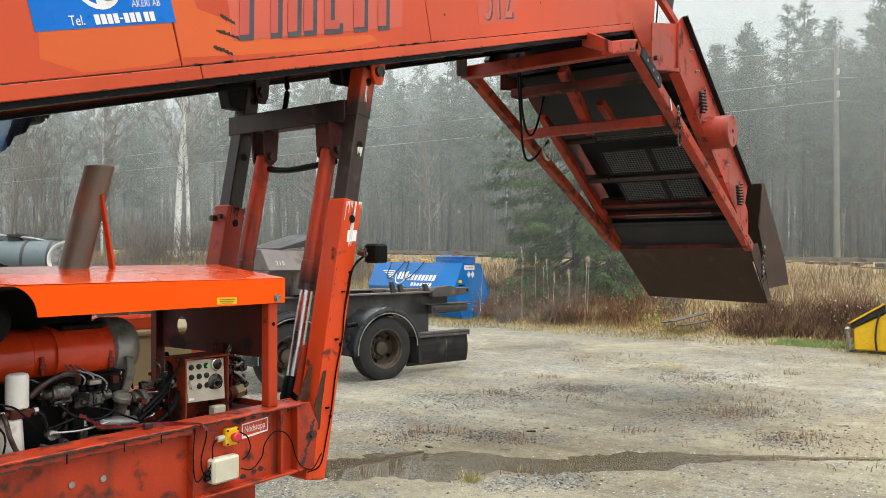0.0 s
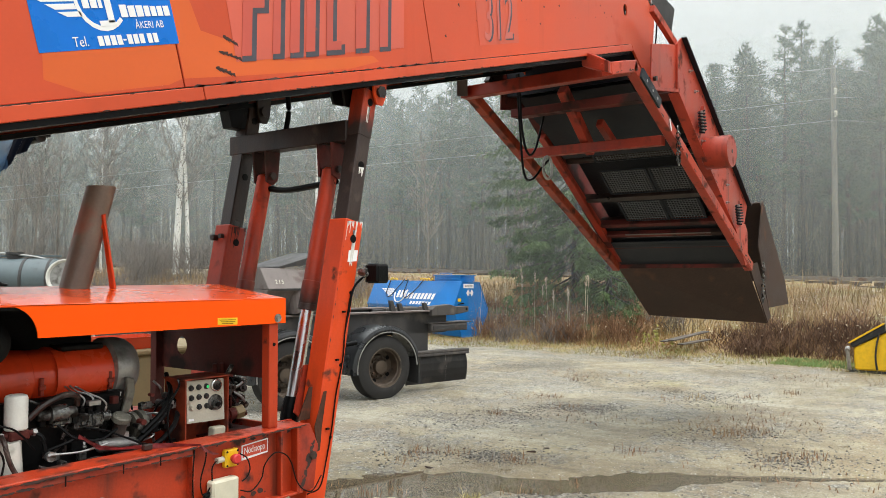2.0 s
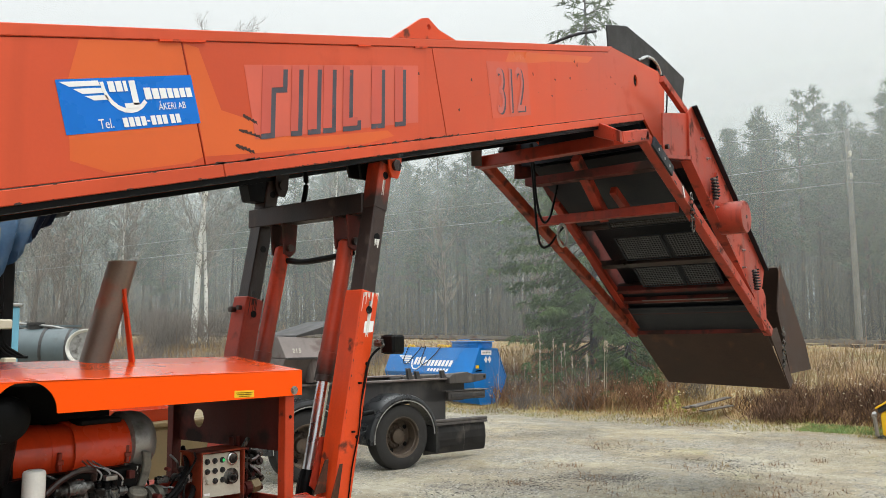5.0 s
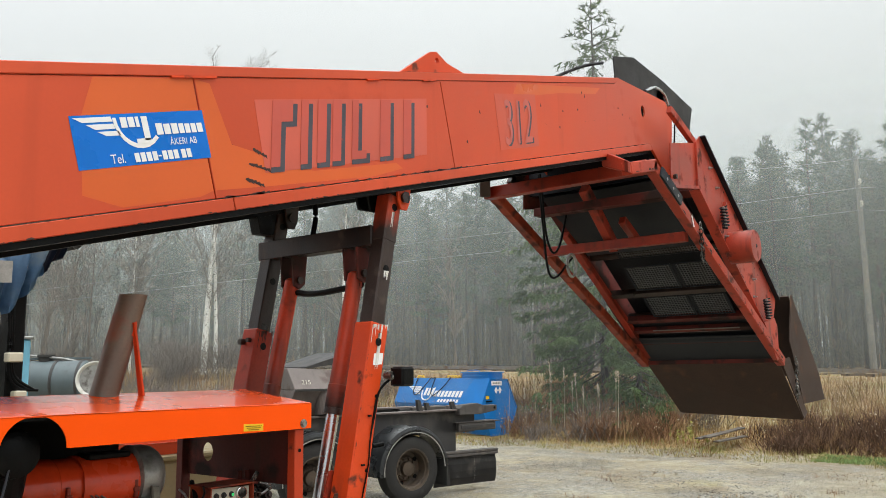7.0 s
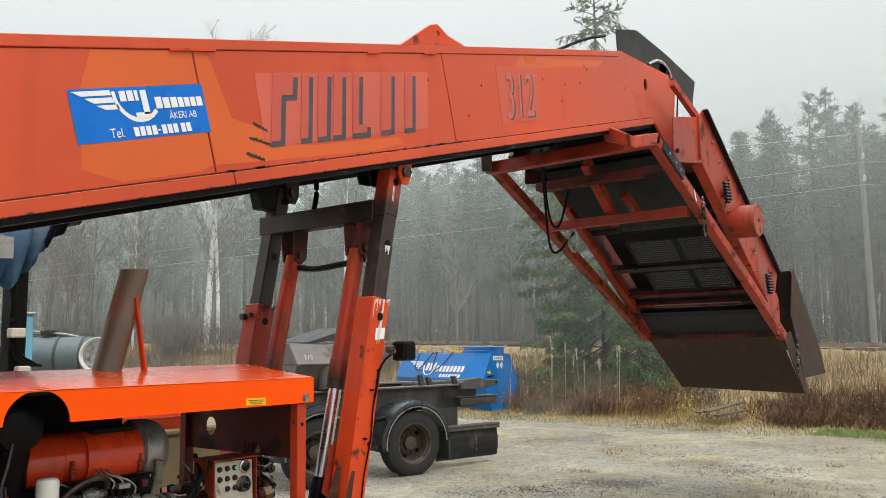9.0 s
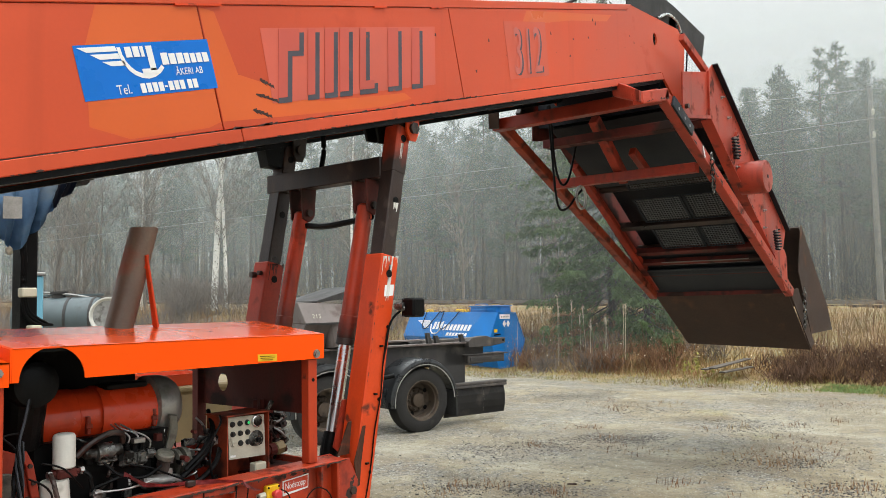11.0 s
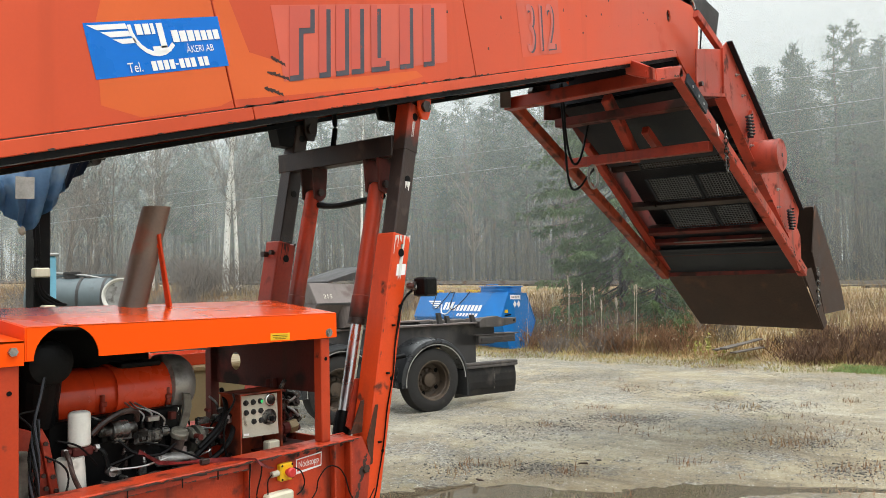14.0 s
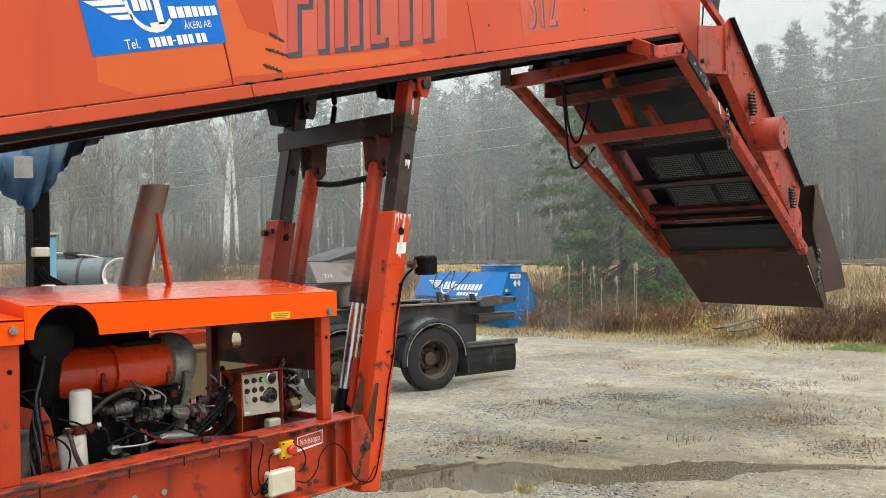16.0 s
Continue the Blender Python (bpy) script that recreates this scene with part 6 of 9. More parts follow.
# work lamp and cable on the near leg
bm = B()
box(bm, 3.285, 3.385, 2.86, 2.95, 1.85, 1.955, 0.012)
lampb = part("work_lamp", bm, BLACK, machine, "small square black work lamp")
bm = B()
rod(bm, (3.275, 2.95, 1.90), (3.31, 2.93, 1.90), 0.018, n=10)
rod(bm, (3.285, 2.985, 1.91), (3.285, 2.93, 1.91), 0.022, n=8)
part("lamp_arm", bm, CAST, lampb)
bm = B()
for k in range(4):
    box(bm, 3.305 + 0.02 * k, 3.311 + 0.02 * k, 2.95, 2.965, 1.855, 1.95)
part("cooling_fin", bm, BLACK, lampb)
for d in (0, 0.008):
    bm = B()
    pts = [(3.31 + d, 2.955, 1.90), (3.255, 2.975, 1.86 - d), (3.215 + d, 2.984, 1.80), (3.19 + d, 2.986, 1.70), (3.165, 2.986, 1.58), (3.15, 2.986, 1.45), (3.10, 2.986, 1.27), (3.07, 2.986, 1.10), (3.03, 2.984, 0.95), (2.97, 2.97, 0.82), (2.88, 2.97, 0.80)]
    tube(bm, pts, 0.004, 5)
    part("lamp_cable", bm, BLACK, machine)
for z in (1.70, 1.45, 1.10):
    x = LAX(z) + 0.0
    bm = B()
    box(bm, x - 0.006, x + 0.012, 2.978, 2.991, z - 0.005, z + 0.005)
    part("cable_tie", bm, BLACK, machine)
bm = B()
slab(bm, [(3.19, 2.9905, 1.965), (3.262, 2.9905, 1.97), (3.272, 2.9905, 2.03), (3.20, 2.9905, 2.028)][::-1], 0.001)
part("sticker", bm, SIGNWHITE, near_leg, "torn white sticker")

wear(near_leg, (LAX(0.80) - 0.066, 2.9915, 0.80), (LAX(2.15) - 0.066, 2.9915, 2.15), (1, 0, 0), 24, 0.004, 60)
wear(boom, (bp(-1.0, 0.061)[0], NEAR - 0.0106, bp(-1.0, 0.061)[1]), (bp(5.6, 0.061)[0], NEAR - 0.0106, bp(5.6, 0.061)[1]), (-math.sin(TH), 0, -math.cos(TH)), 120, 0.004, 70, 5.0)
wear(boom, (bp(-1.0, 0.0)[0], NEAR - 0.0106, bp(-1.0, 0.0)[1]), (bp(5.6, 0.0)[0], NEAR - 0.0106, bp(5.6, 0.0)[1]), (-math.sin(TH), 0, math.cos(TH)), 110, 0.005, 71, 4.0)
wear(boom, (bp(0.3, 0.3)[0], NEAR - 0.0005, bp(0.3, 0.3)[1]), (bp(5.9, 0.3)[0], NEAR - 0.0005, bp(5.9, 0.3)[1]), (-math.sin(TH), 0, math.cos(TH)), 26, 0.006, 72, 1.2)
wear(machine, (6.35, TN - 0.0656, 3.555), (8.40, TN - 0.0656, 2.535), (0.44, 0, 0.9), 70, 0.008, 73, 3.0)
wear(machine, (8.45, TN - 0.0656, 2.50), (9.58, TN - 0.0656, 1.93), (0.47, 0, 0.88), 40, 0.010, 74, 2.5)
wear(tail, (*tp(0.1, 0.02)[:1], TN - 0.0004, tp(0.1, 0.02)[1]), (tp(2.25, 0.02)[0], TN - 0.0004, tp(2.25, 0.02)[1]), (-DZ, 0, DX), 80, 0.012, 75, 2.0)
wear(tail, (*tp(0.1, 0.48)[:1], TN - 0.0004, tp(0.1, 0.48)[1]), (tp(2.2, 0.42)[0], TN - 0.0004, tp(2.2, 0.42)[1]), (DZ, 0, -DX), 50, 0.009, 76, 2.0)
wear(machine, (6.85, TN - 0.0685, 3.31), (8.40, TN - 0.0685, 2.545), (0.45, 0, 0.9), 26, 0.016, 71, 2.6)
wear(machine, (8.45, TN - 0.0685, 2.52), (9.55, TN - 0.0685, 1.97), (0.6, 0, 0.8), 26, 0.018, 72, 2.4)
wear(machine, (5.9, TN - 0.0685, 3.475), (6.34, TN - 0.0685, 3.585), (-0.2, 0, 1), 12, 0.016, 73, 2.4)
wear(tail, (7.5, TN - 0.0475, 3.485), (9.2, TN - 0.0475, 2.265), (0.58, 0, 0.81), 30, 0.008, 74, 3.0)
wear(tail, (7.6, TN - 0.0015, 3.50), (9.3, TN - 0.0015, 2.30), (0.58, 0, 0.81), 30, 0.02, 75, 2.0)
wear(tail, (7.7, TN - 0.0015, 4.0), (9.5, TN - 0.0015, 2.71), (-0.58, 0, -0.81), 26, 0.02, 76, 2.2)


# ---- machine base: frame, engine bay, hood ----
# far rail and flange in the shade-darkened paint, unlike the near ones
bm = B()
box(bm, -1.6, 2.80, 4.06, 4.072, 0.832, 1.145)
part("far_side_rail", bm, WORNSHADE, machine)
bm = B()
box(bm, -1.6, 2.80, 3.0, 3.012, 0.832, 1.145)
rail = part("side_rail", bm, RAILP, machine, "orange steel side beam of the chassis")
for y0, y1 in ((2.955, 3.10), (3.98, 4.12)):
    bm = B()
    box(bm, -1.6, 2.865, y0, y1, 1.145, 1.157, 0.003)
    part("top_flange", bm, WORNSHADE if y0 > 3 else RAILP, rail)
    bm = B()
    box(bm, -1.6, 2.84, y0, y1, 0.820, 0.832, 0.003)
    part("bottom_flange", bm, RAILP, rail)
bm = B()
box(bm, -1.6, 2.20, 2.962, 2.974, 1.118, 1.150, 0.002)
box(bm, -1.6, 2.20, 2.974, 3.0, 1.118, 1.126)
part("drip_lip", bm, WORNSHADE, rail, "rusty folded lip along the beam")
bm = B()
for x in (0.9, 1.28, 1.62, 1.86, 2.03):
    box(bm, x, x + 0.004, 2.9585, 2.9625, 1.105, 1.157)
part("lip_joint", bm, BLACK, rail)
for x in (2.19, 2.70):
    bm = B()
    box(bm, x, x + 0.012, 2.962, 3.0, 0.832, 1.145, 0.002)
    part("web_stiffener", bm, RAILP, rail)
bm = B()
box(bm, 2.80, 2.815, 2.955, 4.12, 0.82, 1.145, 0.003)
part("end_plate", bm, RAILP, rail)
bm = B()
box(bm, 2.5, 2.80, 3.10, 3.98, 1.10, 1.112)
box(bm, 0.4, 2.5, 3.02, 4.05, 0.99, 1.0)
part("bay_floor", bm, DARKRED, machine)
bm = B()
prism(bm, [(2.815, 1.15), (2.905, 1.15), (2.965, 1.03), (2.935, 0.82), (2.815, 0.82)], 2.978, 2.990, 0.002)
part("pivot_plate", bm, WORNSHADE, machine)
bm = B()
prism(bm, [(2.815, 1.15), (2.93, 1.15), (3.08, 1.05), (3.03, 0.82), (2.815, 0.82)], 3.14, 3.152, 0.002)
prism(bm, [(2.95, 1.18), (3.02, 1.42), (3.05, 1.42), (3.05, 1.10)], 3.14, 3.15)
part("pivot_plate", bm, WORNSHADE, machine)
bm = B()
prism(bm, [(2.945, 1.125), (3.010, 1.296), (3.032, 1.296), (2.996, 1.111), (2.984, 1.0), (2.965, 0.995)], 2.984, 2.9885, 0.001)
part("gusset", bm, GREASE, machine, "brown grease-caked gusset on the leg's foot")
bm = B()
prism(bm, [(2.876, 1.158), (2.955, 1.32), (2.975, 1.32), (2.956, 1.158)], 3.03, 3.04, 0.001)
part("gusset", bm, GREASE, machine, "brown grease-caked gusset on the leg's foot")
bm = B()
rod(bm, (2.925, 2.968, 0.985), (2.925, 3.18, 0.985), 0.012)
rod(bm, (2.925, 2.966, 0.985), (2.925, 2.978, 0.985), 0.021, n=6)
part("pivot_bolt", bm, RUST, machine)
bm = B()
box(bm, 2.81, 3.06, 3.20, 3.30, 0.98, 1.10, 0.004)
box(bm, 2.81, 3.06, 3.75, 3.85, 0.98, 1.10, 0.004)
part("cylinder_foot", bm, WORNSHADE, machine)
for y in (3.10, 3.95):
    bm = B()
    box(bm, 2.42, 2.66, y, y + 0.14, 0.02, 0.82, 0.006)
    box(bm, 2.34, 2.74, y - 0.08, y + 0.22, 0.0, 0.03, 0.006)
    part("support_foot", bm, WORNSHADE, machine, "worn orange support leg under the frame")
bm = B()
box(bm, -1.5, -1.3, 3.1, 4.0, 0.0, 0.82)
part("rear_support", bm, DARKRED, machine)

wear(rail, (0.2, 2.9615, 1.150), (2.20, 2.9615, 1.150), (0, 0, -1), 240, 0.009, 80, 4.0)
wear(rail, (0.2, 2.9615, 1.119), (2.20, 2.9615, 1.119), (0, 0, 1), 130, 0.006, 81, 5.0)
wear(rail, (0.2, 2.9545, 1.146), (2.85, 2.9545, 1.146), (0, 0, 1), 280, 0.006, 82, 6.0)
wear(rail, (0.6, 2.9995, 0.86), (2.70, 2.9995, 0.86), (0, 0, 1), 40, 0.016, 83, 1.6)
wear(rail, (2.25, 2.9995, 1.13), (2.79, 2.9995, 1.13), (0, 0, -1), 24, 0.012, 84, 1.6)
wear(machine, (2.86, 2.9775, 0.84), (2.94, 2.9775, 1.05), (-1, 0, 0.2), 60, 0.018, 85, 1.3)

# hood
bm = B()
arch = [(1.403 + 0.122 * math.cos(radians(9 * i)), 1.668 + 0.122 * math.sin(radians(9 * i))) for i in range(21)]
prism(bm, [(1.256, 1.790), (2.745, 1.783), (2.745, 1.662), (1.530, 1.666)] + arch + [(1.256, 1.668)], 2.990, 2.996)
hood = part("hood", bm, HOODP, machine, "bright orange engine hood with arched cut-out and wet top")
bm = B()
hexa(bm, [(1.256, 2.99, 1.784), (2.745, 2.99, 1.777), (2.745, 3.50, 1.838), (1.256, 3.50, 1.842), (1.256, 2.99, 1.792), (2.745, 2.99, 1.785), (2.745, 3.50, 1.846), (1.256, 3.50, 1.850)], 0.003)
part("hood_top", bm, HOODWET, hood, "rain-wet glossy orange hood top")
bm = B()
hexa(bm, [(1.256, 3.502, 1.842), (2.745, 3.502, 1.838), (2.745, 4.02, 1.75), (1.256, 4.02, 1.75), (1.256, 3.502, 1.850), (2.745, 3.502, 1.846), (2.745, 4.02, 1.758), (1.256, 4.02, 1.758)])
part("hood_top", bm, HOODP, hood)
# near-black sheets under the hood, standing in for the shade there
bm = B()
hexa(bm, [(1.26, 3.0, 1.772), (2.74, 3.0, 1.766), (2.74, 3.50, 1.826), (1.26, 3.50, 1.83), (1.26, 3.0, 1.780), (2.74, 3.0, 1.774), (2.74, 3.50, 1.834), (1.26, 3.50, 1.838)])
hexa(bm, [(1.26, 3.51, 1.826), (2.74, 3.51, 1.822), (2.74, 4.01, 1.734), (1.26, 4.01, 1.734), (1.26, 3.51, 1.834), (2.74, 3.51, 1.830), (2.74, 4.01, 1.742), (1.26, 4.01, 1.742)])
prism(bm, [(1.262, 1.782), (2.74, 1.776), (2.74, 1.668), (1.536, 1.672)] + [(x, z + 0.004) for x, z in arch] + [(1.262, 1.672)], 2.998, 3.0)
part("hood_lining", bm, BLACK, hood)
bm = B()
prism_end = [(2.745, 2.992, 1.662), (2.745, 4.02, 1.662), (2.745, 4.02, 1.752), (2.745, 3.50, 1.842), (2.745, 2.992, 1.782)]
slab(bm, prism_end, 0.006)
part("hood_end", bm, HOODP, hood)
bm = B()
slab(bm, [(1.250, 2.992, 1.668), (1.250, 4.02, 1.668), (1.250, 4.02, 1.752), (1.250, 3.50, 1.846), (1.250, 2.992, 1.788)], 0.006)
part("hood_end", bm, HOODP, hood)
bm = B()
slab(bm, [(2.340, 2.9893, 1.672), (2.452, 2.9893, 1.669), (2.452, 2.9893, 1.701), (2.340, 2.9893, 1.704)][::-1], 0.001)
sticker = part("yellow_sticker", bm, YELLOW, hood, "small yellow warning sticker")
bm = B()
for k, (a, b) in enumerate(((2.350, 2.442), (2.355, 2.437), (2.365, 2.427))):
    slab(bm, [(a, 2.9878, 1.693 - 0.008 * k), (b, 2.9878, 1.6905 - 0.008 * k), (b, 2.9878, 1.6925 - 0.008 * k), (a, 2.9878, 1.695 - 0.008 * k)][::-1], 0.0005)
part("print_line", bm, BLACK, hood)
bm = B()
rod(bm, (2.698, 2.978, 1.687), (2.698, 2.99, 1.687), 0.015, n=6)
rod(bm, (2.698, 2.986, 1.687), (2.698, 2.9905, 1.687), 0.021)
part("hood_bolt", bm, STEEL, hood)
# second hood towards the other end
bm = B()
prism(bm, [(0.1, 1.755), (1.245, 1.742), (1.245, 1.655), (0.1, 1.66)], 2.985, 2.992)
hexa(bm, [(0.1, 2.985, 1.748), (1.245, 2.985, 1.736), (1.245, 3.5, 1.785), (0.1, 3.5, 1.795), (0.1, 2.985, 1.756), (1.245, 2.985, 1.743), (1.245, 3.5, 1.793), (0.1, 3.5, 1.803)])
hood2 = part("rear_hood", bm, HOODP, machine)
bm = B()
rod(bm, (1.205, 2.972, 1.706), (1.205, 2.985, 1.706), 0.017, n=6)
part("hood_bolt", bm, STEEL, hood2)
for x0, x1, y in ((2.655, 2.712, 3.0), (1.165, 1.236, 3.0)):
    bm = B()
    box(bm, x0, x1, y, y + 0.055, 1.157, 1.662, 0.004)
    po = part("hood_post", bm, GRIMY, machine)
    bm = B()
    rod(bm, ((x0 + x1) / 2, y - 0.0005, 1.56), ((x0 + x1) / 2, y - 0.003, 1.56), 0.009, n=10)
    part("bolt_hole", bm, BLACK, po)
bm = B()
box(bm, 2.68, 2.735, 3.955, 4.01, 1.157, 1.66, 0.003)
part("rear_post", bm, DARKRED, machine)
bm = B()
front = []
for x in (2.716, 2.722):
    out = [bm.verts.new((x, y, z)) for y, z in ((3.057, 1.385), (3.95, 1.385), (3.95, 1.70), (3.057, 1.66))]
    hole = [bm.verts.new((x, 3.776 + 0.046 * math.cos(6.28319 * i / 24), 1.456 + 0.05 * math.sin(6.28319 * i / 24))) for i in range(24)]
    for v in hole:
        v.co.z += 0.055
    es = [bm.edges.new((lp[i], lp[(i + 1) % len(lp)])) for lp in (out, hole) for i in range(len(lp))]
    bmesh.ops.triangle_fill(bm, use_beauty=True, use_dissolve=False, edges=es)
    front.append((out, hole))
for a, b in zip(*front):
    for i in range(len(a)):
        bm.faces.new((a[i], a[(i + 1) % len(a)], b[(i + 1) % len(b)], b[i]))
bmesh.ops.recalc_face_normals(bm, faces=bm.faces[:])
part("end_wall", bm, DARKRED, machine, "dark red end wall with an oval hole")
# near-black sheets added behind and beside the engine for the bay's shade
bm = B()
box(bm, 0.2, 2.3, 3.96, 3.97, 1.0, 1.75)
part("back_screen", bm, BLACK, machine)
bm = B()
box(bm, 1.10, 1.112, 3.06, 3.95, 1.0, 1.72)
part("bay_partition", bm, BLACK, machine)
# exhaust
bm = B()
e0, e1 = V3((1.909, 3.45, 1.80)), V3((2.043, 3.45, 2.302))
d, s, u = frame_of(e0, e1)
n = 28
rings = []
for p, r in ((e0, 0.064), (e1, 0.0635), (e1, 0.059), (e0, 0.059)):
    rings.append([bm.verts.new(p + V3((math.cos(6.28319 * i / n), math.sin(6.28319 * i / n), 0)) * r) for i in range(n)])
for a, b in zip(rings, rings[1:]):
    for i in range(n):
        bm.faces.new((a[i], a[(i + 1) % n], b[(i + 1) % n], b[i]))
bmesh.ops.recalc_face_normals(bm, faces=bm.faces[:])
pipe = smooth(part("exhaust_pipe", bm, PIPE, machine, "leaning rusty exhaust pipe with orange stay"))
bm = B()
bar(bm, (2.012, 3.385, 2.17), (2.07, 3.39, 1.835), 0.022, 0.012, 0.002, w2=0.036)
slab(bm, [(1.985, 3.392, 2.12), (2.03, 3.392, 2.10), (2.03, 3.392, 2.17), (2.01, 3.392, 2.19)], 0.004)
part("stay", bm, ORANGE, pipe)
# engine
bm = B()
lathe(bm, (1.50, 3.44, 1.465), (2.04, 3.44, 1.465), [(0, 0.10), (0.03, 0.122), (0.33, 0.122), (0.34, 0.118), (0.52, 0.118), (0.53, 0.126), (0.97, 0.126), (1, 0.115)], 40)
engine = smooth(part("engine", bm, ENGINEP, machine, "air-cooled orange diesel engine with black hoses"), 30)
bm = B()
rows = []
for k in range(15):
    t = radians(62 - 11 * k)
    rows.append([bm.verts.new((x, 3.44 - r * math.cos(t), 1.465 + r * math.sin(t))) for x, r in ((1.775, 0.129), (2.035, 0.129), (2.035, 0.1325), (1.775, 0.1325))])
for a, b in zip(rows, rows[1:]):
    for i in range(4):
        bm.faces.new((a[i], a[(i + 1) % 4], b[(i + 1) % 4], b[i]))
bm.faces.new(rows[0][::-1])
bm.faces.new(rows[-1])
bmesh.ops.recalc_face_normals(bm, faces=bm.faces[:])
smooth(part("cowl_sheet", bm, ENGINEP, engine, "glossy red-orange cooling cowl sheet"), 40)
bm = B()
box(bm, 1.80, 1.99, 3.325, 3.44, 1.575, 1.60, 0.006)
part("cowl_flap", bm, BLACK, engine)
bm = B()
lathe(bm, (2.03, 3.43, 1.475), (2.20, 3.43, 1.475), [(0, 0.118), (0.06, 0.140), (0.42, 0.139), (0.62, 0.131), (0.78, 0.112), (0.9, 0.08), (1, 0.03)], 32)
smooth(part("fan_cowl", bm, GREYSILVER, engine, "dull silver fan cowl"), 50)
bm = B()
prism(bm, [(2.068, 1.445), (2.108, 1.437), (2.113, 1.377), (2.100, 1.325), (2.080, 1.285), (2.048, 1.292), (2.060, 1.33), (2.074, 1.38), (2.072, 1.42)], 3.272, 3.292, 0.004)
part("cowl_duct", bm, DULLCAST, engine, "grease-dulled grey support arm")
bm = B()
prism(bm, [(1.995, 1.40), (2.078, 1.385), (2.066, 1.27), (2.0, 1.28)], 3.30, 3.31, 0.002)
part("timing_cover", bm, TUBE, engine)
bm = B()
slab(bm, [(2.022, 3.295, 1.330), (2.050, 3.295, 1.325), (2.070, 3.295, 1.385), (2.040, 3.295, 1.39)], 0.003)
plate_ = part("data_plate", bm, BLACK, engine)
bm = B()
slab(bm, [(2.041, 3.2895, 1.382), (2.056, 3.2895, 1.380), (2.047, 3.2895, 1.352), (2.054, 3.2895, 1.350), (2.038, 3.2895, 1.333), (2.029, 3.2895, 1.355), (2.036, 3.2895, 1.353)], 0.001)
part("arrow_mark", bm, SIGNWHITE, plate_)
for x in (1.70, 2.005):
    bm = B()
    box(bm, x, x + 0.016, 3.305, 3.33, 1.40, 1.475, 0.003)
    box(bm, x - 0.006, x + 0.022, 3.30, 3.312, 1.425, 1.445, 0.003)
    part("clamp", bm, WORNSHADE, engine)
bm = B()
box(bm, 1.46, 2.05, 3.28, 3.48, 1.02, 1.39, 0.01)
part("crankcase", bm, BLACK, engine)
bm = B()
lathe(bm, (1.403, 3.10, 1.645), (1.403, 3.30, 1.645), [(0, 0.055), (0.08, 0.085), (0.5, 0.098), (1, 0.098)], 28)
smooth(part("air_cleaner", bm, BLACK, engine, "round black air cleaner in the cut-out"))
bm = B()
lathe(bm, (1.40, 3.22, 1.63), (1.42, 3.30, 1.40), [(0, 0.09), (0.5, 0.085), (1, 0.075)], 20)
box(bm, 1.26, 1.52, 3.30, 3.44, 1.36, 1.62, 0.01)
part("air_duct", bm, BLACK, engine)
# filters
bm = B()
lathe(bm, (1.551, 3.2, 1.300), (1.551, 3.2, 1.437), [(0, 0.038), (0.04, 0.0425), (0.9, 0.0425), (0.97, 0.038), (1, 0.028)], 28)
smooth(part("fuel_filter", bm, WHITE, engine, "white spin-on fuel filter"), 30)
bm = B()
box(bm, 1.512, 1.592, 3.165, 3.235, 1.262, 1.299, 0.006)
rod(bm, (1.49, 3.19, 1.282), (1.615, 3.19, 1.282), 0.011, n=10)
part("filter_head", bm, DARKRED, engine)
for x in (1.488, 1.617):
    bm = B()
    rod(bm, (x - 0.008, 3.19, 1.282), (x + 0.008, 3.19, 1.282), 0.016, n=6)
    part("pipe_nut", bm, STEEL, engine)
bm = B()
lathe(bm, (1.522, 3.19, 1.03), (1.508, 3.19, 1.262), [(0, 0.050), (0.04, 0.054), (0.96, 0.054), (1, 0.05)], 28)
smooth(part("oil_filter", bm, OILWHITE, engine, "second white filter, oil-stained"), 30)
# injection pump, lines and clutter
bm = B()
lathe(bm, (1.64, 3.22, 1.335), (1.80, 3.22, 1.335), [(0, 0.012), (0.02, 0.02), (0.3, 0.022), (0.32, 0.036), (0.75, 0.038), (0.77, 0.026), (1, 0.024)], 18)
box(bm, 1.70, 1.78, 3.20, 3.27, 1.29, 1.33, 0.006)
smooth(part("feed_pump", bm, CAST, engine, "grey cast feed pump"), 35)
bm = B()
box(bm, 1.80, 1.93, 3.215, 3.29, 1.255, 1.312, 0.01)
box(bm, 1.815, 1.86, 3.205, 3.25, 1.27, 1.322, 0.008)
box(bm, 1.875, 1.915, 3.20, 3.25, 1.262, 1.318, 0.008)
for x_ in (1.825, 1.85, 1.885, 1.91):
    rod(bm, (x_, 3.215, 1.285), (x_, 3.196, 1.285), 0.008, n=6)
rod(bm, (1.93, 3.24, 1.295), (1.965, 3.24, 1.295), 0.022, n=14)
part("injection_pump", bm, CAST, engine)
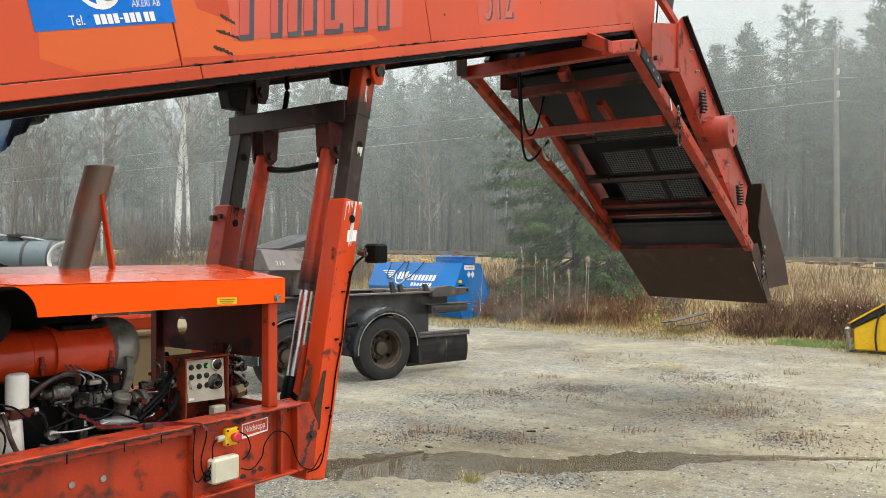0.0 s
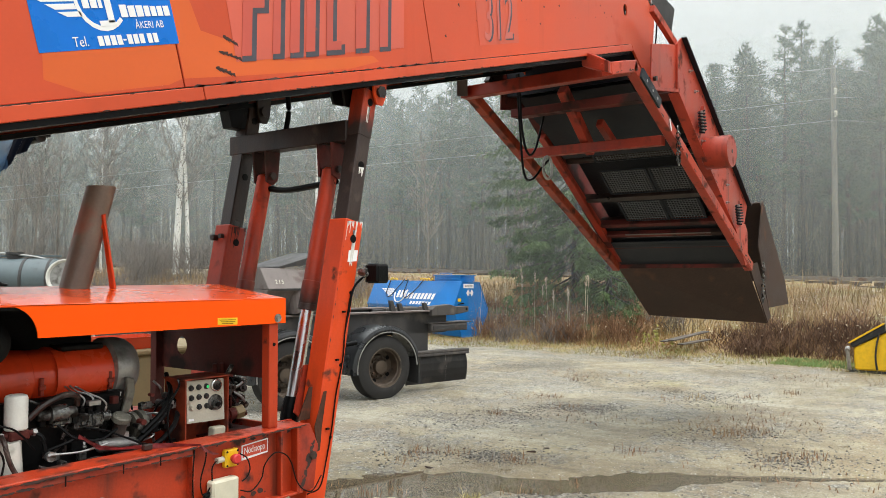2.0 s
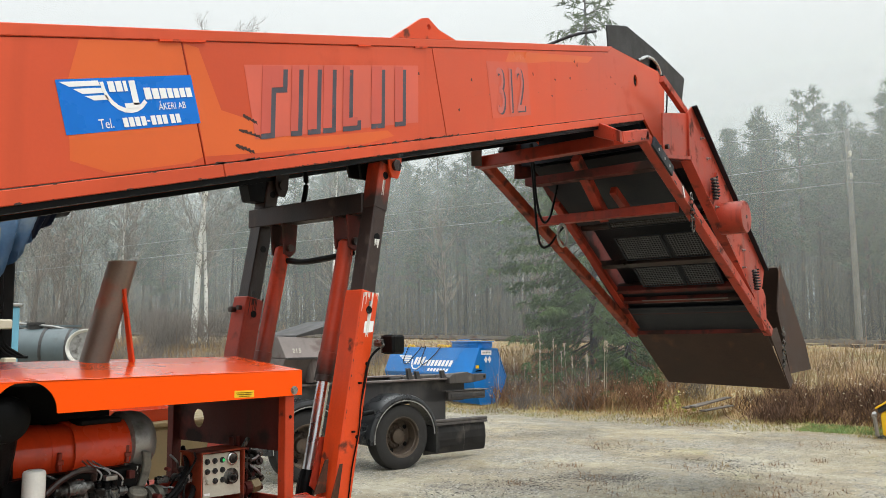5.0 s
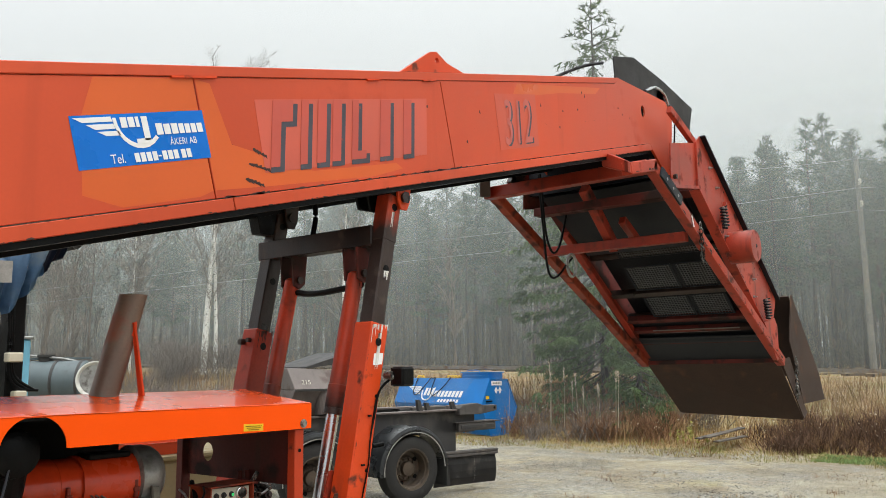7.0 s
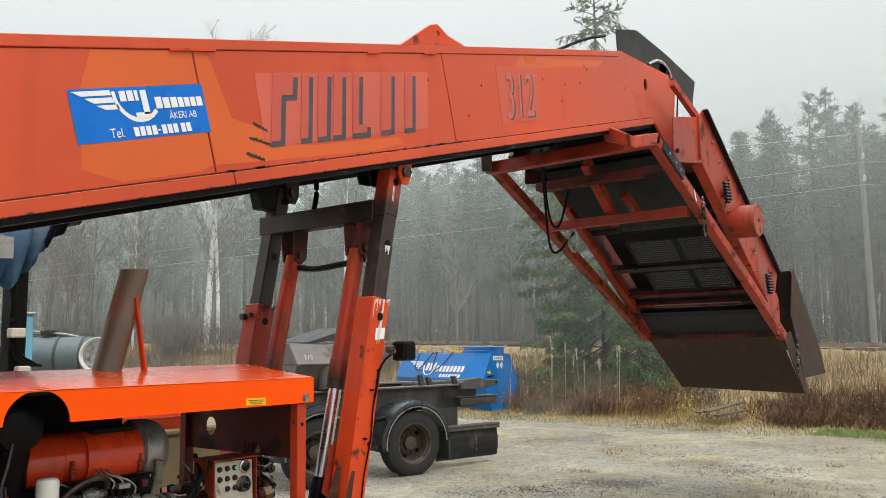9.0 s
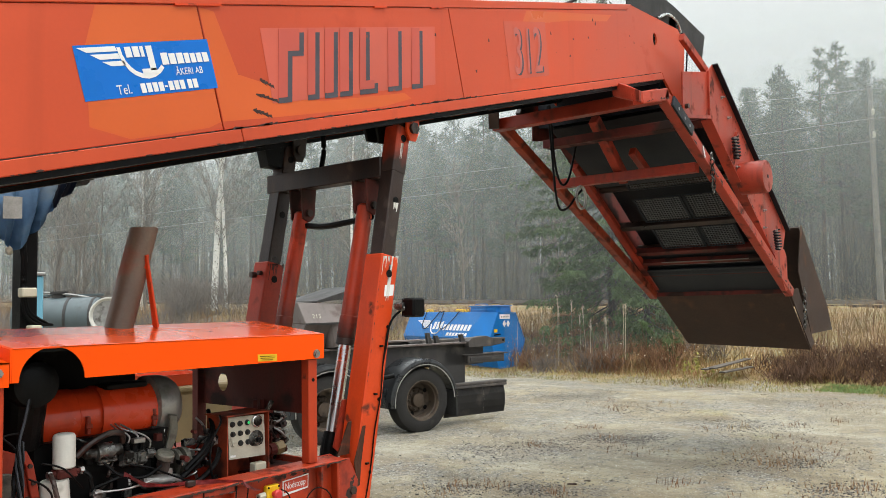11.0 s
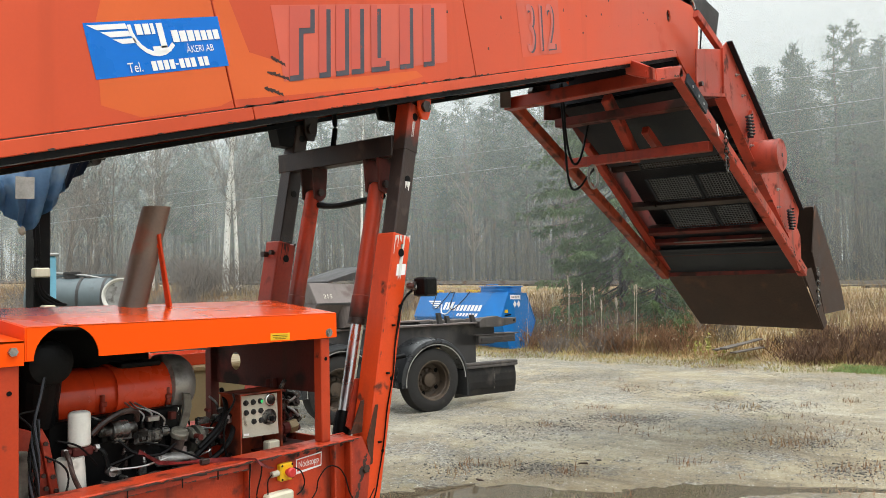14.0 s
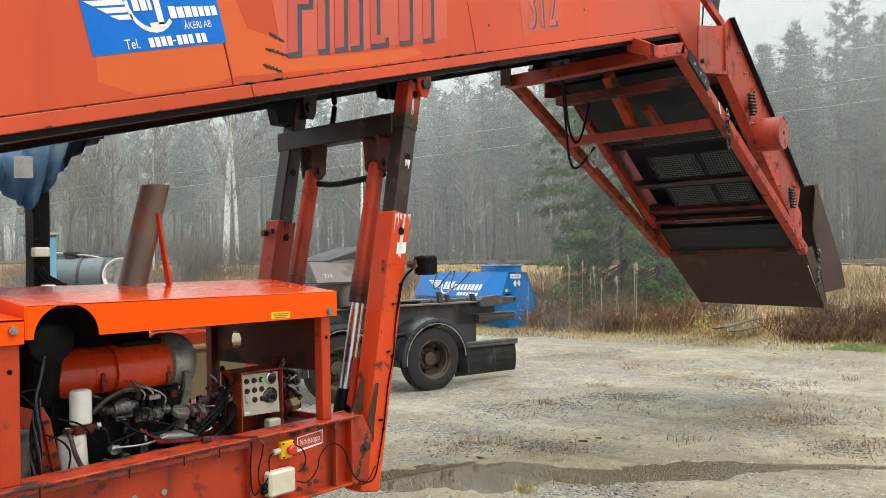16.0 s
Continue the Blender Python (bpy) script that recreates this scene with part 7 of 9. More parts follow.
for x, z, pts in ((1.842, 1.345, [(1.845, 3.235, 1.352), (1.851, 3.235, 1.375), (1.838, 3.25, 1.395), (1.815, 3.27, 1.41), (1.806, 3.31, 1.43)]),
                  (1.878, 1.345, [(1.880, 3.235, 1.352), (1.889, 3.235, 1.375), (1.874, 3.25, 1.393), (1.840, 3.27, 1.408), (1.827, 3.31, 1.43)]),
                  (1.913, 1.35, [(1.945, 3.235, 1.318), (1.949, 3.235, 1.345), (1.925, 3.24, 1.372), (1.885, 3.26, 1.395), (1.850, 3.31, 1.425)])):
    bm = B()
    lathe(bm, (x, 3.24, z - 0.035), (x, 3.24, z + 0.008), [(0, 0.016), (0.3, 0.016), (0.34, 0.013), (0.7, 0.014), (0.74, 0.009), (1, 0.006)], 10)
    part("pump_nozzle", bm, BLACK, engine)
    bm = B()
    tube(bm, pts, 0.0042, 6)
    part("injector_line", bm, STEEL, engine)
hoses = (([(1.60, 3.20, 1.335), (1.66, 3.19, 1.385), (1.74, 3.20, 1.41), (1.80, 3.21, 1.40), (1.815, 3.23, 1.36)], 0.013, TUBE),
         ([(1.478, 3.16, 1.29), (1.470, 3.115, 1.265), (1.476, 3.105, 1.225), (1.492, 3.105, 1.18), (1.525, 3.11, 1.12)], 0.0095, TUBE),
         ([(1.617, 3.19, 1.28), (1.64, 3.17, 1.26), (1.655, 3.17, 1.20), (1.69, 3.18, 1.175)], 0.009, BLACK),
         ([(1.66, 3.15, 1.19), (1.78, 3.13, 1.185), (1.9, 3.13, 1.20)], 0.005, STEEL),
         ([(1.36, 3.12, 1.47), (1.31, 3.12, 1.47), (1.285, 3.12, 1.46), (1.32, 3.11, 1.42), (1.335, 3.10, 1.36)], 0.004, BLACK),
         ([(2.10, 3.2, 1.20), (2.2, 3.2, 1.28), (2.30, 3.28, 1.35), (2.36, 3.4, 1.42)], 0.012, BLACK),
         ([(2.08, 3.2, 1.17), (2.2, 3.22, 1.24), (2.32, 3.28, 1.31)], 0.014, BLACK),
         ([(2.12, 3.18, 1.13), (2.2, 3.18, 1.17), (2.27, 3.2, 1.22), (2.36, 3.3, 1.27)], 0.012, BLACK),
         ([(2.22, 3.15, 1.12), (2.19, 3.14, 1.22), (2.20, 3.14, 1.32), (2.26, 3.16, 1.39), (2.32, 3.25, 1.41)], 0.005, BLACK),
         ([(1.96, 3.2, 1.13), (2.08, 3.18, 1.115), (2.2, 3.2, 1.12), (2.3, 3.25, 1.13)], 0.012, BLACK),
         ([(1.37, 3.10, 1.30), (1.43, 3.09, 1.26), (1.46, 3.10, 1.20), (1.44, 3.11, 1.10)], 0.004, BLACK),
         ([(1.81, 3.16, 1.275), (1.90, 3.15, 1.248), (1.97, 3.15, 1.215), (2.04, 3.14, 1.18), (2.10, 3.13, 1.14)], 0.0045, BLACK),
         ([(1.70, 3.17, 1.30), (1.76, 3.14, 1.24), (1.86, 3.13, 1.22), (1.95, 3.15, 1.25)], 0.006, BLACK),
         ([(1.62, 3.16, 1.15), (1.72, 3.14, 1.12), (1.84, 3.13, 1.15), (1.95, 3.14, 1.11)], 0.006, TUBE),
         ([(1.44, 3.15, 1.34), (1.5, 3.14, 1.32), (1.54, 3.14, 1.29), (1.60, 3.15, 1.22)], 0.004, BLACK))
for pts, r, mt in hoses:
    bm = B()
    tube(bm, pts, r, 7)
    part("engine_hose", bm, mt, engine)
# cable bundle down from the air cleaner, each cable winding round the others
for k in range(9):
    pts = []
    for i, z in enumerate((1.60, 1.52, 1.44, 1.37, 1.30, 1.23, 1.16, 1.08)):
        q = 0.9 * i + k * 0.698
        spread = (0.004, 0.006, 0.012, 0.018, 0.021, 0.020, 0.020, 0.022)[i]
        pts.append(((1.374, 1.360, 1.341, 1.336, 1.335, 1.336, 1.337, 1.338)[i] + spread * math.cos(q) * (0.6 + 0.05 * k), 3.105 + 0.6 * spread * math.sin(q), z))
    if k > 3:
        pts = pts[2:]
    bm = B()
    tube(bm, pts, 0.0040 + 0.0004 * (k % 4), 6)
    part("engine_cable", bm, CABLE if k % 2 else BLACK, engine)
# flywheel housing: a bowed flange with bolts, a grey plate beside it
bm = B()
prism(bm, [(1.25, 1.0), (1.25, 1.42), (1.33, 1.40), (1.385, 1.375), (1.408, 1.33), (1.424, 1.26), (1.440, 1.18), (1.452, 1.10), (1.455, 1.0)], 3.19, 3.40, 0.006)
gear = part("gear_housing", bm, WORNSHADE, engine, "oily red-brown flywheel housing")
bm = B()
prism(bm, [(1.392, 1.395), (1.420, 1.34), (1.436, 1.26), (1.452, 1.18), (1.468, 1.10), (1.468, 1.04), (1.44, 1.04), (1.43, 1.12), (1.415, 1.20), (1.402, 1.27), (1.392, 1.33), (1.372, 1.38)], 3.172, 3.189, 0.003)
part("flange", bm, WORNSHADE, gear)
for x, z in ((1.404, 1.335), (1.418, 1.27), (1.432, 1.205), (1.444, 1.15), (1.405, 1.165), (1.395, 1.215)):
    bm = B()
    rod(bm, (x, 3.171, z), (x, 3.160, z), 0.009, n=6)
    part("bolt_head", bm, TUBE, gear)
bm = B()
prism(bm, [(1.285, 1.325), (1.345, 1.315), (1.346, 1.02), (1.285, 1.02)], 3.168, 3.188, 0.006)
part("side_plate", bm, DULLCAST, engine)
bm = B()
lathe(bm, (2.015, 3.25, 1.19), (2.017, 3.235, 1.262), [(0, 0.028), (0.9, 0.030), (1, 0.026)], 18)
neck = part("filler_neck", bm, TUBE, engine)
bm = B()
lathe(bm, (2.017, 3.235, 1.262), (2.019, 3.222, 1.292), [(0, 0.036), (0.15, 0.041), (0.7, 0.041), (0.9, 0.036), (1, 0.0)], 22)
bar(bm, (1.985, 3.226, 1.288), (2.05, 3.222, 1.284), 0.014, 0.014, 0.003)
smooth(part("filler_cap", bm, DULLCAST, neck, "worn grey filler cap"), 35)
bm = B()
lathe(bm, (1.90, 3.22, 1.178), (2.09, 3.22, 1.155), [(0, 0.02), (0.05, 0.03), (0.9, 0.03), (1, 0.02)], 16)
smooth(part("starter", bm, STEEL, engine), 35)
bm = B()
lathe(bm, (2.095, 3.30, 1.217), (2.165, 3.30, 1.217), [(0, 0.05), (0.1, 0.064), (0.35, 0.066), (0.4, 0.05), (0.55, 0.05), (0.6, 0.07), (0.95, 0.07), (1, 0.055)], 24)
part("belt_pulley", bm, DULLCAST, engine)
bm = B()
rod(bm, (1.662, 3.14, 1.183), (1.662, 3.16, 1.183), 0.02, n=12)
rod(bm, (1.645, 3.14, 1.19), (1.68, 3.14, 1.19), 0.009, n=8)
part("linkage_joint", bm, STEEL, engine)
# small dark pipes, blocks and bolts of the engine, each its own
rs2 = random.Random(8)
for k in range(96):
    x, z = rs2.uniform(1.62, 2.30), rs2.uniform(1.02, 1.36)
    y = rs2.uniform(3.24, 3.34)
    bm = B()
    if k % 3 == 0:
        rod(bm, (x, y, z), (x, y - rs2.uniform(0.02, 0.05), z), rs2.uniform(0.008, 0.022), n=10)
    elif k % 3 == 1:
        box(bm, x, x + rs2.uniform(0.02, 0.06), y - 0.03, y, z, z + rs2.uniform(0.015, 0.05), 0.003)
    else:
        tube(bm, [(x, y, z), (x + rs2.uniform(-0.05, 0.05), y - 0.04, z + rs2.uniform(-0.03, 0.05)), (x + rs2.uniform(-0.1, 0.1), y - 0.01, z + rs2.uniform(-0.06, 0.08))], rs2.uniform(0.004, 0.008), 6)
    part("engine_fitting", bm, rs2.choice((CAST, BLACK, BLACK, TUBE, STEEL, STEEL, DARKRED)), engine)
# red strap over the beam
bm = B()
sp = [(1.766, 3.13, 1.245, 0.014, 1.2), (1.80, 3.12, 1.225, 0.012, 0.5), (1.85, 3.11, 1.19, 0.013, 0.9), (1.92, 3.09, 1.178, 0.012, 0.6), (1.985, 3.07, 1.176, 0.011, 0.8),
      (2.05, 3.045, 1.172, 0.012, 1.3), (2.12, 3.02, 1.167, 0.013, 1.0), (2.17, 2.99, 1.162, 0.014, 0.6), (2.22, 2.955, 1.158, 0.011, 0.6), (2.245, 2.947, 1.135, 0.008, 1.5), (2.285, 2.943, 1.112, 0.006, 1.2), (2.315, 2.942, 1.105, 0.004, 0.8)]
edge = [(bm.verts.new((x, y - w * math.cos(q), z + w * math.sin(q))), bm.verts.new((x, y + w * math.cos(q), z - w * math.sin(q)))) for x, y, z, w, q in sp]
for a, b in zip(edge, edge[1:]):
    bm.faces.new((a[0], b[0], b[1], a[1]))
bmesh.ops.solidify(bm, geom=bm.faces[:], thickness=0.003)
strap = part("strap", bm, STRAP, machine, "faded red lashing strap")
bm = B()
box(bm, 2.005, 2.045, 3.035, 3.06, 1.160, 1.184, 0.003)
part("buckle", bm, TUBE, strap)

# control box
bm = B()
for x0, x1, y0, y1, z0, z1 in ((2.325, 2.332, 3.20, 3.36, 1.02, 1.405), (2.568, 2.575, 3.20, 3.36, 1.02, 1.405), (2.32, 2.58, 3.195, 3.37, 1.405, 1.412), (2.332, 2.568, 3.353, 3.36, 1.02, 1.405)):
    box(bm, x0, x1, y0, y1, z0, z1, 0.001)
part("control_box", bm, CBOXP, machine, "worn orange control box with switches and gauge")
bm = B()
hexa(bm, [(2.343, 3.208, 1.204), (2.556, 3.208, 1.196), (2.556, 3.214, 1.196), (2.343, 3.214, 1.204), (2.343, 3.218, 1.400), (2.556, 3.218, 1.394), (2.556, 3.224, 1.394), (2.343, 3.224, 1.400)])
panel = part("control_panel", bm, PANEL, machine, "pale grey control panel with black switches")
for i in range(3):
    for j in range(3):
        x, z = 2.366 + 0.043 * i, 1.366 - 0.046 * j
        bm = B()
        y = 3.217 - (1.366 - z) * 0.05
        lit = i == 2 and j == 0
        lathe(bm, (x, y, z), (x, y - 0.014, z), [(0, 0.0135), (0.4, 0.0135), (0.45, 0.010), (1, 0.009)], 14)
        k = part("button", bm, PANEL if (i, j) == (0, 2) else RUBBER, panel)
        if lit:
            bm = B()
            rod(bm, (x, y - 0.014, z), (x, y - 0.0155, z), 0.0075, n=14)
            part("lamp_lens", bm, GREENLAMP, panel, "lit green lamp lens")
bm = B()
lathe(bm, (2.507, 3.217, 1.366), (2.507, 3.203, 1.366), [(0, 0.03), (0.8, 0.03), (1, 0.026)], 24)
gauge = part("gauge", bm, CHROME, panel)
bm = B()
rod(bm, (2.507, 3.2025, 1.366), (2.507, 3.2015, 1.366), 0.023, n=20)
part("dial", bm, CAST, panel)
bm = B()
lathe(bm, (2.503, 3.213, 1.277), (2.503, 3.195, 1.277), [(0, 0.046), (0.12, 0.042), (0.16, 0.024), (1, 0.022)], 24)
part("key_switch", bm, CAST, panel)
bm = B()
rod(bm, (2.503, 3.194, 1.277), (2.503, 3.185, 1.277), 0.012)
part("key_slot", bm, BLACK, panel)
bm = B()
slab(bm, [(2.348, 3.206, 1.213), (2.378, 3.206, 1.212), (2.378, 3.2065, 1.222), (2.348, 3.2065, 1.224)][::-1], 0.001)
part("paper_label", bm, SIGNWHITE, panel)
bm = B()
box(bm, 2.49, 2.56, 3.20, 3.25, 1.10, 1.165, 0.006)
part("relay_box", bm, CREAM, machine, "small cream relay box")
# valve block behind the post
rs3 = random.Random(3)
bm = B()
box(bm, 2.645, 2.775, 3.40, 3.48, 1.205, 1.325, 0.008)
valve = part("valve_block", bm, TUBE, machine, "oily hydraulic valve block with rusty unions and hoses")
for x in (2.665, 2.71, 2.755):
    bm = B()
    lathe(bm, (x, 3.43, 1.32), (x + rs3.uniform(-0.01, 0.01), 3.42, 1.44), [(0, 0.018), (0.3, 0.018), (0.32, 0.025), (0.5, 0.025), (0.52, 0.015), (1, 0.012)], 10)
    part("spool_cap", bm, rs3.choice((RUST, CAST, DARKRED)), valve)
for k in range(26):
    bm = B()
    x, z, y = rs3.uniform(2.62, 2.79), rs3.uniform(1.17, 1.36), 3.40
    if k % 2:
        lathe(bm, (x, y, z), (x + rs3.uniform(-0.02, 0.02), y - rs3.uniform(0.04, 0.09), z + rs3.uniform(-0.02, 0.02)), [(0, 0.014), (0.5, 0.014), (0.52, 0.021), (0.8, 0.021), (0.82, 0.011), (1, 0.010)], 8)
    else:
        tube(bm, [(x, y, z), (x - 0.01, y - 0.05, z + 0.015), (x + rs3.uniform(-0.06, 0.06), y - 0.04, z + rs3.uniform(-0.08, 0.04)), (x + rs3.uniform(-0.1, 0.1), y + 0.03, z + rs3.uniform(-0.09, 0.06))], rs3.uniform(0.006, 0.010), 7)
    part("valve_fitting", bm, rs3.choice((CAST, RUST, DARKRED, RUST, TUBE, BLACK)), valve)
bm = B()
lathe(bm, (2.60, 3.33, 1.185), (2.71, 3.33, 1.19), [(0, 0.022), (0.15, 0.022), (0.17, 0.034), (0.45, 0.034), (0.47, 0.024), (0.65, 0.024), (0.67, 0.032), (1, 0.032)], 12)
part("pipe_union", bm, DARKRED, valve, "dark red pipe union")
bm = B()
lathe(bm, (2.712, 3.33, 1.19), (2.765, 3.33, 1.20), [(0, 0.03), (0.1, 0.036), (0.9, 0.036), (1, 0.03)], 6)
part("brass_union", bm, TAN, valve)
bm = B()
tube(bm, [(2.655, 3.40, 1.32), (2.64, 3.33, 1.36), (2.635, 3.29, 1.40), (2.65, 3.27, 1.445)], 0.011, 8)
part("valve_lever", bm, CAST, valve)
bm = B()
tube(bm, [(2.70, 3.36, 1.335), (2.73, 3.33, 1.325), (2.76, 3.32, 1.345)], 0.007, 8)
tube(bm, [(2.72, 3.36, 1.30), (2.75, 3.33, 1.275), (2.785, 3.33, 1.24)], 0.007, 8)
part("bleed_pipe", bm, STEEL, valve)
bm = B()
lathe(bm, (2.70, 3.52, 1.31), (2.69, 3.51, 1.31), [(0, 0.045), (1, 0.045)], 20)
part("hand_wheel", bm, CAST, valve)

# emergency stop, sign and junction box on the beam
bm = B()
box(bm, 2.374, 2.448, 2.967, 3.0, 1.026, 1.106, 0.006)
stop = part("stop_box", bm, YELLOW, machine, "yellow emergency stop box with red button")
bm = B()
lathe(bm, (2.412, 2.968, 1.066), (2.412, 2.93, 1.066), [(0, 0.014), (0.4, 0.014), (0.45, 0.022), (0.85, 0.023), (1, 0.017)], 22)
smooth(part("stop_button", bm, REDP, stop), 40)
for dx, dz in ((-0.029, 0.031), (0.029, 0.031), (-0.029, -0.031), (0.029, -0.031)):
    bm = B()
    rod(bm, (2.411 + dx, 2.968, 1.066 + dz), (2.411 + dx, 2.965, 1.066 + dz), 0.005, n=8)
    part("screw", bm, BLACK, stop)
bm = B()
rod(bm, (2.372, 2.985, 1.066), (2.335, 2.985, 1.064), 0.014, n=8)
part("cable_gland", bm, PANEL, stop)
bm = B()
slab(bm, [(2.488, 2.9975, 1.035), (2.645, 2.9975, 1.049), (2.648, 2.9975, 1.116), (2.488, 2.9975, 1.105)][::-1], 0.001)
plate = part("text_sign", bm, SIGNWHITE, machine, "red and white emergency stop sign")
bm = B()
slab(bm, [(2.494, 2.9962, 1.048), (2.640, 2.9962, 1.056), (2.642, 2.9962, 1.110), (2.494, 2.9962, 1.100)][::-1], 0.001)
part("sign_face", bm, SIGNRED, plate)
words("sign_text", "Nödstopp", SIGNWHITE, plate, (2.4995, 2.9940, 1.063), (1, 0, 0.055), (0, 0, 1), 0.044, 0.70)
bm = B()
box(bm, 2.288, 2.436, 2.945, 3.0, 0.872, 0.985, 0.01)
jb = part("junction_box", bm, CREAM, machine, "cream plastic junction box")
for z in (0.93, 0.905):
    bm = B()
    rod(bm, (2.30, 2.975, z), (2.262, 2.975, z - 0.005), 0.012, n=8)
    part("cable_gland", bm, BLACK, jb)
for pts in ([(2.335, 2.985, 1.064), (2.305, 2.975, 1.04), (2.30, 2.97, 0.98), (2.275, 2.965, 0.945), (2.25, 2.97, 0.935), (2.24, 2.97, 1.0), (2.26, 2.965, 1.08), (2.27, 2.97, 1.13)],
            [(2.465, 2.98, 1.075), (2.50, 2.975, 1.05), (2.515, 2.97, 1.0), (2.50, 2.97, 0.965), (2.47, 2.97, 0.95)],
            [(2.46, 2.97, 0.91), (2.52, 2.965, 0.895), (2.58, 2.965, 0.94), (2.60, 2.965, 1.0), (2.66, 2.965, 1.045), (2.72, 2.958, 1.03), (2.76, 2.955, 0.98), (2.79, 2.95, 0.89), (2.84, 2.95, 0.835), (2.90, 2.95, 0.82), (2.97, 2.96, 0.88)],
            [(2.262, 2.975, 0.925), (2.22, 2.97, 0.90), (2.19, 2.955, 0.95), (2.185, 2.95, 1.05), (2.20, 2.96, 1.14)]):
    bm = B()
    tube(bm, pts, 0.0033, 6)
    part("cable", bm, BLACK, machine)
for x, z in ((1.66, 1.012), (1.79, 1.008)):
    bm = B()
    rod(bm, (x, 2.999, z), (x, 2.992, z), 0.013, n=12)
    part("bolt_head", bm, STEEL, rail)

# ---- behind the machine: grit box, screening unit, tank ----
ty = thing("tan_tool_chest", (3.6, 5.4, 0), "tan sheet-metal chest with a pale folded top", "chest")
bm = B()
box(bm, 2.98, 4.0, 5.0, 5.6, 0.0, 1.335, 0.02)
part("chest_body", bm, TAN, ty)
bm = B()
box(bm, 2.96, 4.02, 4.98, 5.62, 1.336, 1.378, 0.012)
part("chest_top", bm, TAN, ty)
lid_t = thing("orange_tray", (3.25, 5.2, 1.379), "shallow orange-red tray lying on the tan chest", "tray")
bm = B()
n = 28
loops = []
for grow, z in ((0.0, 1.379), (0.012, 1.45), (0.02, 1.462), (0.008, 1.462), (-0.012, 1.40)):
    loops.append([bm.verts.new((3.25 + (0.215 + grow) * math.copysign(abs(math.cos(6.28319 * i / n)) ** 0.5, math.cos(6.28319 * i / n)),
                                5.16 + (0.14 + grow) * math.copysign(abs(math.sin(6.28319 * i / n)) ** 0.5, math.sin(6.28319 * i / n)), z)) for i in range(n)])
for a, b in zip(loops, loops[1:]):
    for i in range(n):
        bm.faces.new((a[i], a[(i + 1) % n], b[(i + 1) % n], b[i]))
bm.faces.new(loops[0][::-1])
bm.faces.new(loops[-1])
bmesh.ops.recalc_face_normals(bm, faces=bm.faces[:])
part("tray_shell", bm, ORANGE, lid_t)

unit = thing("screening_unit", (3.0, 7.5, 0), "dark steel screening frame wrapped in a blue tarpaulin", "machine")
bm = B()
box(bm, 3.06, 3.20, 7.05, 7.22, 0.0, 2.75, 0.01)
box(bm, 2.1, 3.3, 7.22, 7.36, 0.0, 0.3, 0.01)
box(bm, 2.2, 2.4, 7.0, 9.0, 0.3, 3.0, 0.01)
part("frame_post", bm, BLACK, unit)
for q in (0, 0.05, 0.1):
    bm = B()
    tube(bm, [(3.02 + q * 0.4, 7.0, 2.62), (3.04 + q * 0.3, 6.98, 2.3), (3.05 + q * 0.4, 6.98, 1.95), (3.14 + q, 6.98, 1.82), (3.3, 6.98, 1.80)], 0.013)
    part("cable", bm, BLACK, unit)
bm = B()
box(bm, 3.02, 3.145, 6.93, 7.02, 2.035, 2.115, 0.01)
part("junction_box", bm, CREAM, unit, "cream junction box on the post")
bm = B()
box(bm, 3.10, 3.20, 6.95, 7.04, 1.74, 1.80, 0.01)
part("junction_box", bm, CREAM, unit)


def hem(x):
    """Height of the tarpaulin's lower edge."""
    run = ((2.3, 2.75), (2.72, 2.62), (2.88, 2.50), (2.965, 2.41), (3.09, 2.515), (3.21, 2.68), (3.34, 2.83), (3.46, 2.94), (3.60, 3.06))
    for (x0, z0), (x1, z1) in zip(run, run[1:]):
        if x <= x1:
            return z0 + (z1 - z0) * max(0, (x - x0) / (x1 - x0))
    return run[-1][1]


def cloth(name, x0, x1, front, material, label):
    """Hanging cloth with folds that run down to its lowest tip."""
    bm = B()
    gx, gz = 44, 26
    rows = []
    for j in range(gz + 1):
        row = []
        for i in range(gx + 1):
            x, b = x0 + (x1 - x0) * i / gx, j / gz
            top = 2.972 + 0.65 * (x - 2.972) + 0.10
            z = top + (hem(x) - top) * b + 0.012 * math.sin(x * 41) * b
            pull = (x - 2.965) * (1.0 + 0.9 * b)
            y = front + 0.045 * math.sin(pull * 22 + 2 * b) * (0.3 + b) + 0.03 * math.sin(pull * 47 + 1.3) * b - 0.10 * math.sin(math.pi * b) + 0.25 * max(0, x - 3.2)
            row.append(bm.verts.new((x, y, z)))
        rows.append(row)
    for j in range(gz):
        for i in range(gx):
            bm.faces.new((rows[j][i], rows[j][i + 1], rows[j + 1][i + 1], rows[j + 1][i]))
    bmesh.ops.solidify(bm, geom=bm.faces[:], thickness=0.01)
    return smooth(part(name, bm, material, unit, label), 80)


cloth("tarpaulin", 2.3, 3.30, 7.0, TARPB, "creased faded blue tarpaulin")
cloth("tarpaulin_lining", 3.16, 3.62, 7.06, NAVY, "dark navy side of the tarpaulin")
bm = B()
tube(bm, [(2.3, 7.05, 2.55), (2.7, 7.02, 2.80), (2.98, 7.0, 2.985), (3.2, 7.0, 3.12), (3.37, 7.02, 3.22)], 0.062, 14)
smooth(part("rolled_edge", bm, TARPB, unit, "rolled edge of the blue tarpaulin"))
